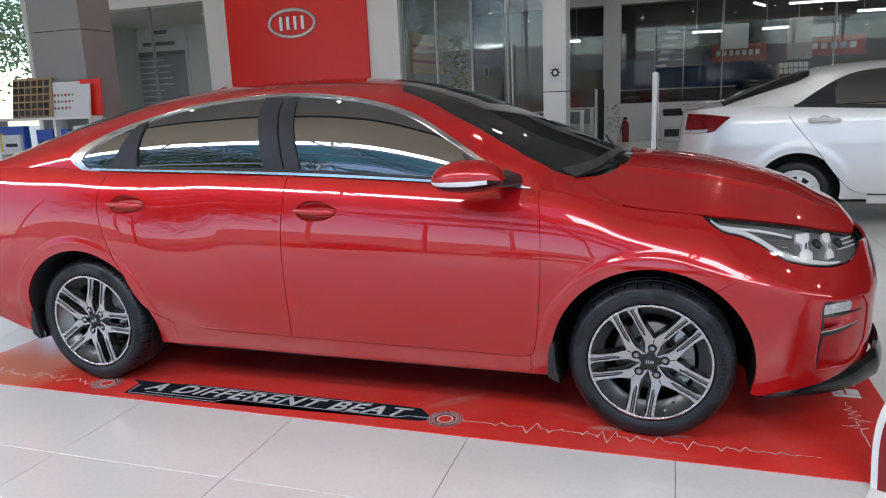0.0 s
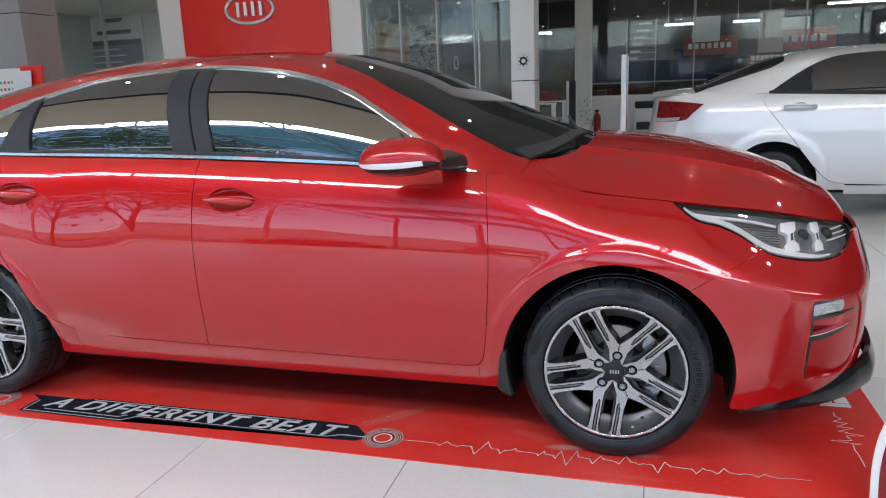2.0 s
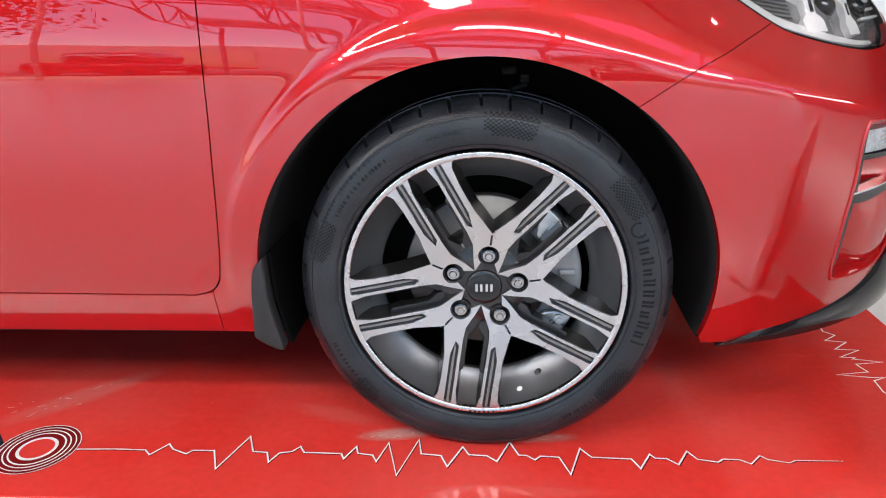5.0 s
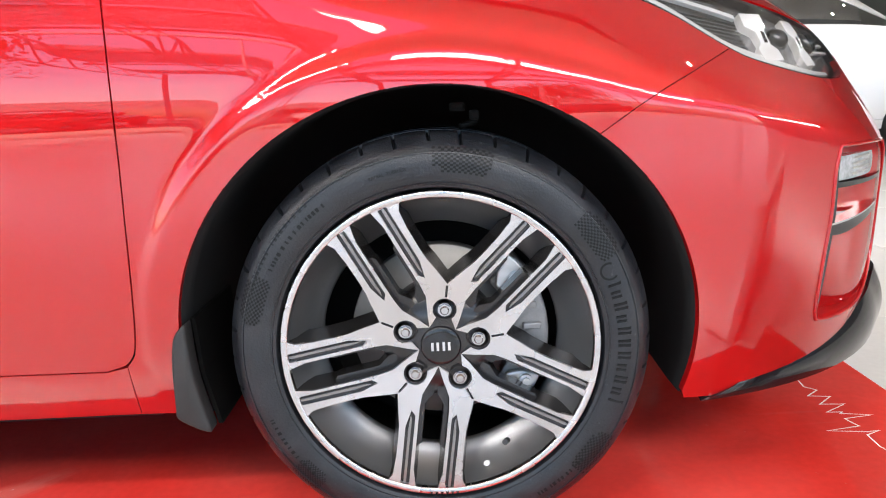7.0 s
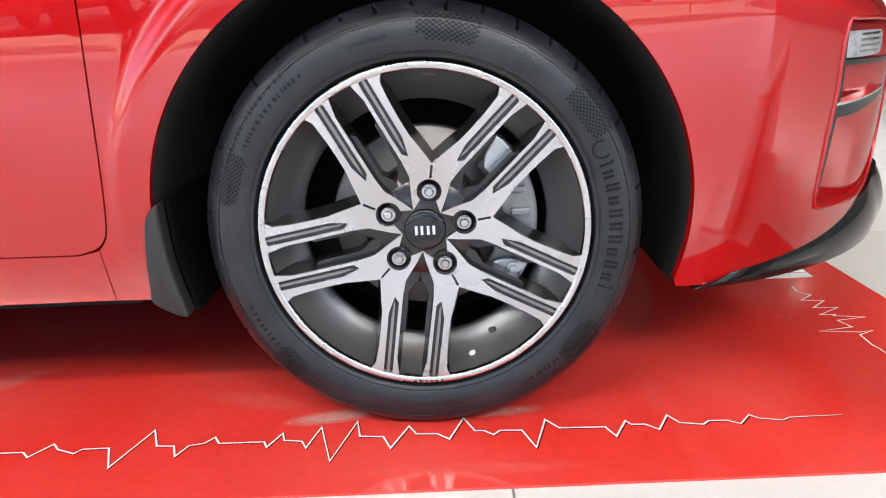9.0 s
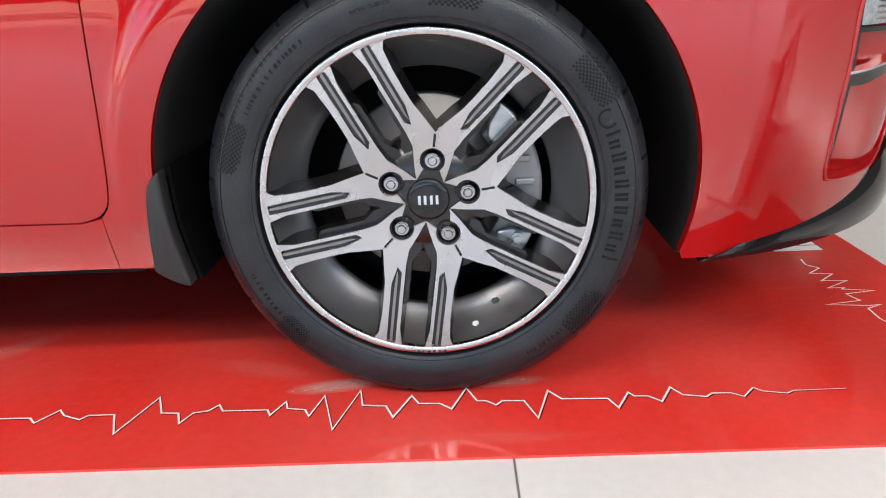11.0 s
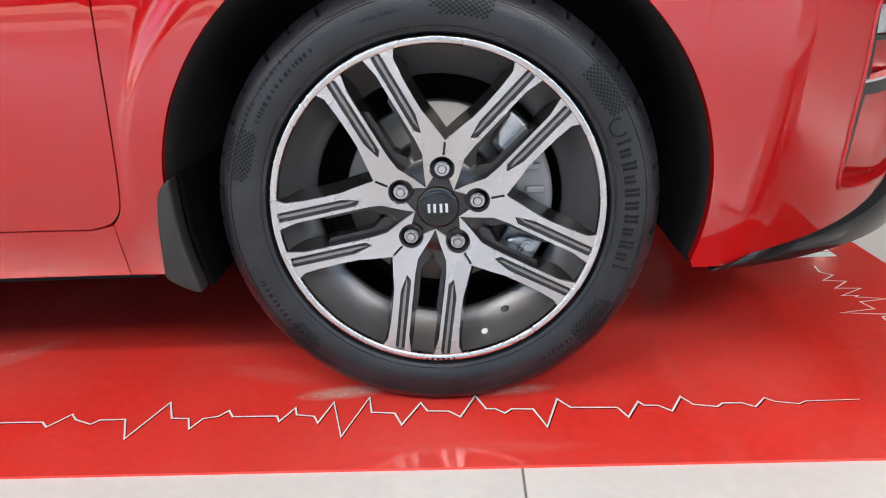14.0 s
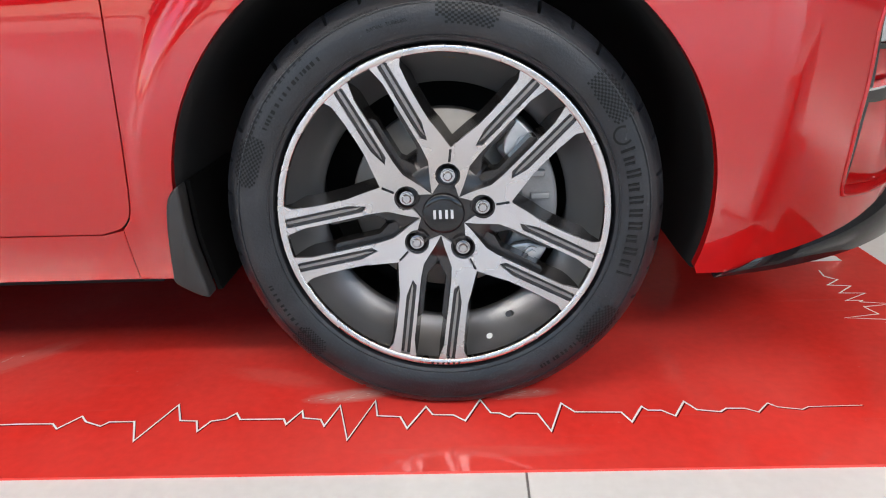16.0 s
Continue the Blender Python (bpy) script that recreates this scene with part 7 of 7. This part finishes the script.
for ax in AXLE:
    t = part("wheel", revolve([(0.0, 0.05), (0.22, 0.04), (0.233, 0.012), (0.25, -0.005), (0.285, -0.004), (0.304, 0.012), (0.312, 0.04), (0.312, 0.19), (0.25, 0.21), (0.0, 0.2)], 48), RUBBER, sedan, "far-side wheel", True)
    t.matrix_basis = Matrix.Translation((ax, 2 * YC - RIM_Y, HUB_Z)) @ Matrix.Rotation(math.pi, 4, "Z")


# ---- the silver sedan behind ----
silver = thing("silver_sedan", "silver four-door sedan parked behind the red one", "car")
SY, SC = 4.72, 5.58
s_top = spline([(0.08, 1.09), (0.5, 1.13), (1.1, 1.11), (2.0, 1.07), (3.2, 1.02), (4.6, 0.8)])
s_low = spline([(0.15, 0.09), (0.25, 0.05), (0.4, 0.015), (0.6, 0.0), (0.75, 0.0), (0.85, 0.012), (0.95, 0.03), (1.05, 0.055), (1.15, 0.10)])
S_HUB = (1.17, 0.31)


def s_side(u, z):
    u, z = np.asarray(u, float), np.asarray(z, float)
    s = np.clip((0.75 - u) / 0.67, 0, None)
    r = np.where(s > 0.84, 0.6 * np.clip(1 - (s - 0.84), 0, 1), (1 - np.minimum(s, 0.84) ** 2.8) ** (1 / 2.8))
    s2 = np.where(s > 0.84, (1 - r ** 2.8) ** (1 / 2.8), s)
    x = np.where(s > 0, 0.75 - 0.67 * s2 + 0.06 * s2 ** 2 * np.clip((z - 0.7) / 0.4, 0, 1), u)
    y = SY + s_low(z)
    d = np.hypot(x - S_HUB[0], z - S_HUB[1])
    y = y - 0.014 / (1 + np.exp((d - 0.46) / 0.012))
    return np.stack((x, SC - (SC - y) * r, z), -1)


s_roof = spline([(0.45, 1.16), (0.62, 1.225), (1.2, 1.43), (1.6, 1.50), (2.2, 1.52), (2.9, 1.48), (3.8, 1.05)])


def s_house(x, v):
    x, v = np.asarray(x, float), np.asarray(v, float)
    b = s_side(x, s_top(x))
    y0, z0, zt = b[..., 1], b[..., 2], s_roof(x)
    k = np.clip((zt - z0) / 0.42, 0.05, 1.2)
    a, p, c, d = (1 - v) ** 3, 3 * v * (1 - v) ** 2, 3 * v * v * (1 - v), v ** 3
    return np.stack((x, a * y0 + p * (y0 + 0.07) + c * (y0 + 0.18) + d * SC, a * z0 + p * (z0 + 0.25 * k) + c * zt + d * zt), -1)


def s_hv(points):
    p = np.array(points, float)
    lo, hi = np.full(len(p), -0.1), np.ones(len(p))
    for _ in range(36):
        m = (lo + hi) / 2
        up = s_house(p[:, 0], m)[:, 2] < p[:, 1]
        lo, hi = np.where(up, m, lo), np.where(up, hi, m)
    return [tuple(q) for q in np.stack((p[:, 0], (lo + hi) / 2), 1)]


s_door = line((1.10, 1.10), (1.075, 1.05), (1.10, 0.99), (1.25, 0.80), (1.42, 0.58), (1.56, 0.40), (1.66, 0.32), (1.78, 0.295))
s_up = [(x, float(s_top(x))) for x in np.linspace(-0.7, 1.10, 40)]
sheet("rear_quarter", line((-0.7, 0.25), (-0.7, 0.25), (0.79, 0.25), step=0.03)[:-1] + arc(S_HUB[0], S_HUB[1], 0.375, 189, -9, 40) + line((1.56, 0.24), (1.78, 0.24), (1.78, 0.24), (1.78, 0.295), step=0.03)[:-1] + s_door[::-1] + s_up[::-1][1:], s_side, 0.03, SILVER, silver, gap=0.002)
s_up2 = [(x, float(s_top(x))) for x in np.linspace(1.10, 2.15, 20)]
s_rear_door = sheet("rear_door", s_door + line((1.78, 0.295), (2.15, 0.285), (2.15, 0.285), (2.15, 1.06), step=0.03)[1:-1] + s_up2[::-1][:-1], s_side, 0.03, SILVER, silver, gap=0.003)
sheet("front_side", line((2.15, 0.28), (2.15, 0.28), (4.5, 0.27), (4.5, 0.27), (4.5, 0.8), step=0.05)[:-1] + [(x, float(s_top(x))) for x in np.linspace(4.5, 2.15, 40)], s_side, 0.05, SILVER, silver, gap=0.003)
sheet("sill", line((1.78, 0.2), (1.78, 0.2), (4.5, 0.2), (4.5, 0.2), (4.5, 0.27), (4.5, 0.27), (1.78, 0.28), step=0.05), s_side, 0.05, SILVER, silver)
s_win = line((1.135, 1.125), (1.135, 1.125), (1.30, 1.24), (1.48, 1.345), (1.68, 1.415), (1.95, 1.44), (2.3, 1.44), (2.8, 1.38), (3.3, 1.15))
s_win_uv = s_hv(s_win)
sheet("roof", [(0.5, 0.02)] + [(x, 0.0) for x in np.linspace(0.55, 1.10, 14)] + s_win_uv + [(3.6, 0.05), (3.3, 0.5), (3.0, 1.0)] + [(x, 1.0) for x in np.linspace(2.9, 1.35, 14)] + [(1.27, 0.62), (1.15, 0.5), (0.62, 0.3)], s_house, 0.04, SILVER, silver, lip=0.01)
sheet("rear_screen", [(0.5, 0.05), (0.62, 0.3), (1.15, 0.5), (1.27, 0.62), (1.35, 1.0), (0.5, 1.0)], s_house, 0.04, GLASS_DARK, silver, "dark rear screen", lip=0.004)
sheet("side_glass", s_win_uv + [(x, 0.03) for x in np.linspace(3.3, 1.16, 30)], lambda x, v: s_house(x, v) + np.array((0, 0.006, 0)), 0.04, GLASS_DARK, silver, "dark side glass", lip=0.0)
sheet("quarter_sash", s_hv([(1.14, 1.13), (1.30, 1.235), (1.47, 1.33)]) + s_hv([(1.485, 1.32), (1.47, 1.13)]), lambda x, v: s_house(x, v) + np.array((0, -0.003, 0)), 0.04, PILLAR, silver, "black sash", lip=0.006)
sheet("belt_trim", [(x, 0.0) for x in np.linspace(1.12, 3.3, 30)] + [(x, 0.045) for x in np.linspace(3.3, 1.12, 30)], lambda x, v: s_house(x, v) + np.array((0, -0.004, 0)), 0.05, BLACK_PLASTIC, silver, "black belt seal", lip=0.006)
tail_pts = line((0.16, 1.065), (0.34, 1.06), (0.57, 1.035), (0.57, 1.035), (0.47, 0.95), (0.42, 0.90), (0.36, 0.885), (0.16, 0.865), (0.16, 0.865), (0.16, 1.065))[:-1]
s_tail = sheet("tail_light", tail_pts, lambda u, z: s_side(u, z) - np.array((0.003, 0.006, 0)), 0.02, TAIL_BRIGHT, silver, "glossy red tail light with a clear lower band", lip=0.02)
sheet("clear_band", line((0.17, 0.905), (0.36, 0.918), (0.36, 0.918), (0.345, 0.888), (0.345, 0.888), (0.17, 0.872), (0.17, 0.905))[:-1], lambda u, z: s_side(u, z) - np.array((0.004, 0.009, 0)), 0.02, FROST, s_tail, "clear reversing lamp band", lip=0.006)
sheet("boot_lid", [(0.5, 0.02), (0.5, 1.0)] + [(x, 1.0) for x in (0.3, 0.12)] + [(0.12, 0.02)], lambda x, v: np.stack((x, s_side(x, s_top(x))[..., 1] + v * (SC - s_side(x, s_top(x))[..., 1]), s_top(x) + 0.05 * (1 - (1 - np.clip(v, 0, 1)) ** 2.5) + 0 * x), -1), 0.05, SILVER, silver, lip=0.01)
bm = bmesh.new()
bm = revolve([(0.0, 0.006), (0.03, 0.004), (0.046, -0.004), (0.052, -0.016), (0.055, -0.019)], 28)
for v in bm.verts:
    v.co.z *= 0.75
cup = part("handle_cup", bm, SILVER, s_rear_door, "", True)
cup.location = (1.375, SY + 0.044, 0.985)
bm = cylinder((1.262, SY - 0.016, 0.986), (1.488, SY - 0.014, 0.981), 0.019, 0.016, 14)
for x, r in ((1.262, 0.022), (1.488, 0.02)):
    knob = revolve([(0.0, -0.02), (r * 0.8, -0.018), (r, -0.008), (r, 0.02)], 16)
    bmesh.ops.translate(knob, verts=knob.verts[:], vec=(x, SY - 0.008, 0.984))
    merge(bm, knob)
part("door_handle", bm, SILVER, s_rear_door, "silver pull handle", True)
part("wheel_house", revolve([(0.372, 0.03), (0.38, 0.3), (0.0, 0.35)], 40, radians(-10), radians(190)), UNDER, silver).location = (S_HUB[0], SY, S_HUB[1])
for ax in (S_HUB[0], 3.82):
    sw = new("wheel")
    sw.parent = silver
    sw.matrix_basis = pose(ax, SY + 0.02, S_HUB[1] - 0.004)
    part("tyre", revolve([(0.2, 0.03), (0.215, 0.012), (0.235, 0.0), (0.27, 0.002), (0.295, 0.02), (0.308, 0.05), (0.308, 0.19), (0.2, 0.21)], 64), RUBBER, sw, "", True)
    part("wheel_cover", revolve([(0.0, 0.0), (0.05, 0.002), (0.07, 0.018), (0.16, 0.012), (0.19, 0.02), (0.208, 0.012), (0.214, 0.016)], 48), SIGN_SILVER, sw, "silver wheel cover", True)
    for k in range(8):
        a = radians(45 * k + 10)
        bm = prism([(0.075 * math.cos(a - 0.12), 0.075 * math.sin(a - 0.12)), (0.155 * math.cos(a - 0.22), 0.155 * math.sin(a - 0.22)), (0.155 * math.cos(a + 0.22), 0.155 * math.sin(a + 0.22)), (0.075 * math.cos(a + 0.12), 0.075 * math.sin(a + 0.12))], 0.006, 0.0165)
        part("vent", bm, UNDER, sw)
part("floor_pan", box(0.5, 4.3, SY + 0.12, 2 * SC - SY - 0.12, 0.2, 0.9, 0.05), UNDER, silver, "dark underbody")
part("far_flank", box(0.3, 4.5, 2 * SC - SY - 0.1, 2 * SC - SY, 0.25, 1.05, 0.04), SILVER, silver)
for ax in (S_HUB[0], 3.82):
    part("wheel", cylinder((ax, 2 * SC - SY - 0.22, S_HUB[1] - 0.004), (ax, 2 * SC - SY - 0.02, S_HUB[1] - 0.004), 0.308, seg=32), RUBBER, silver)

post = thing("sign_post", "slim white upright post with a steel strip", "post")
part("post", box(-0.13, -0.09, 3.67, 3.73, FLOOR_Z, 1.47, 0.005), WHITE, post)
part("strip", box(-0.0895, -0.075, 3.675, 3.725, FLOOR_Z, 1.46, 0.003), STEEL, post)
part("base", box(-0.26, 0.04, 3.55, 3.85, FLOOR_Z, 0.015, 0.005), STEEL, post)

# ---- floor tiles ----
TX, TY, TS = 0.104, -0.66, 0.8
tile_bm = box(-TS / 2 + 0.0015, TS / 2 - 0.0015, -TS / 2 + 0.0015, TS / 2 - 0.0015, -0.006, 0.0, 0.0012, seg=1)
tile_me = bpy.data.meshes.new("tile")
tile_bm.to_mesh(tile_me)
tile_bm.free()
tile_me.materials.append(TILE)
rest = []
for i in range(-19, 14):
    for j in range(-8, 33):
        x, y = TX + TS * (i + 0.5), TY + TS * (j + 0.5)
        if -7 <= i <= 8 and -4 <= j <= 13:
            t = new("tile", tile_me)
            t.parent = floor
            t.location = (x, y, FLOOR_Z)
        else:
            rest.append((x, y))
verts, faces = [], []
h = TS / 2 - 0.0015
for x, y in rest:
    b = len(verts)
    verts += [(x - h, y - h, FLOOR_Z), (x + h, y - h, FLOOR_Z), (x + h, y + h, FLOOR_Z), (x - h, y + h, FLOOR_Z)]
    faces.append((b, b + 1, b + 2, b + 3))
me = bpy.data.meshes.new("far_tiles")
me.from_pydata(verts, [], faces)
me.materials.append(TILE)
far = new("far_tiles", me)
far.parent = floor
far["kind"] = "stuff"
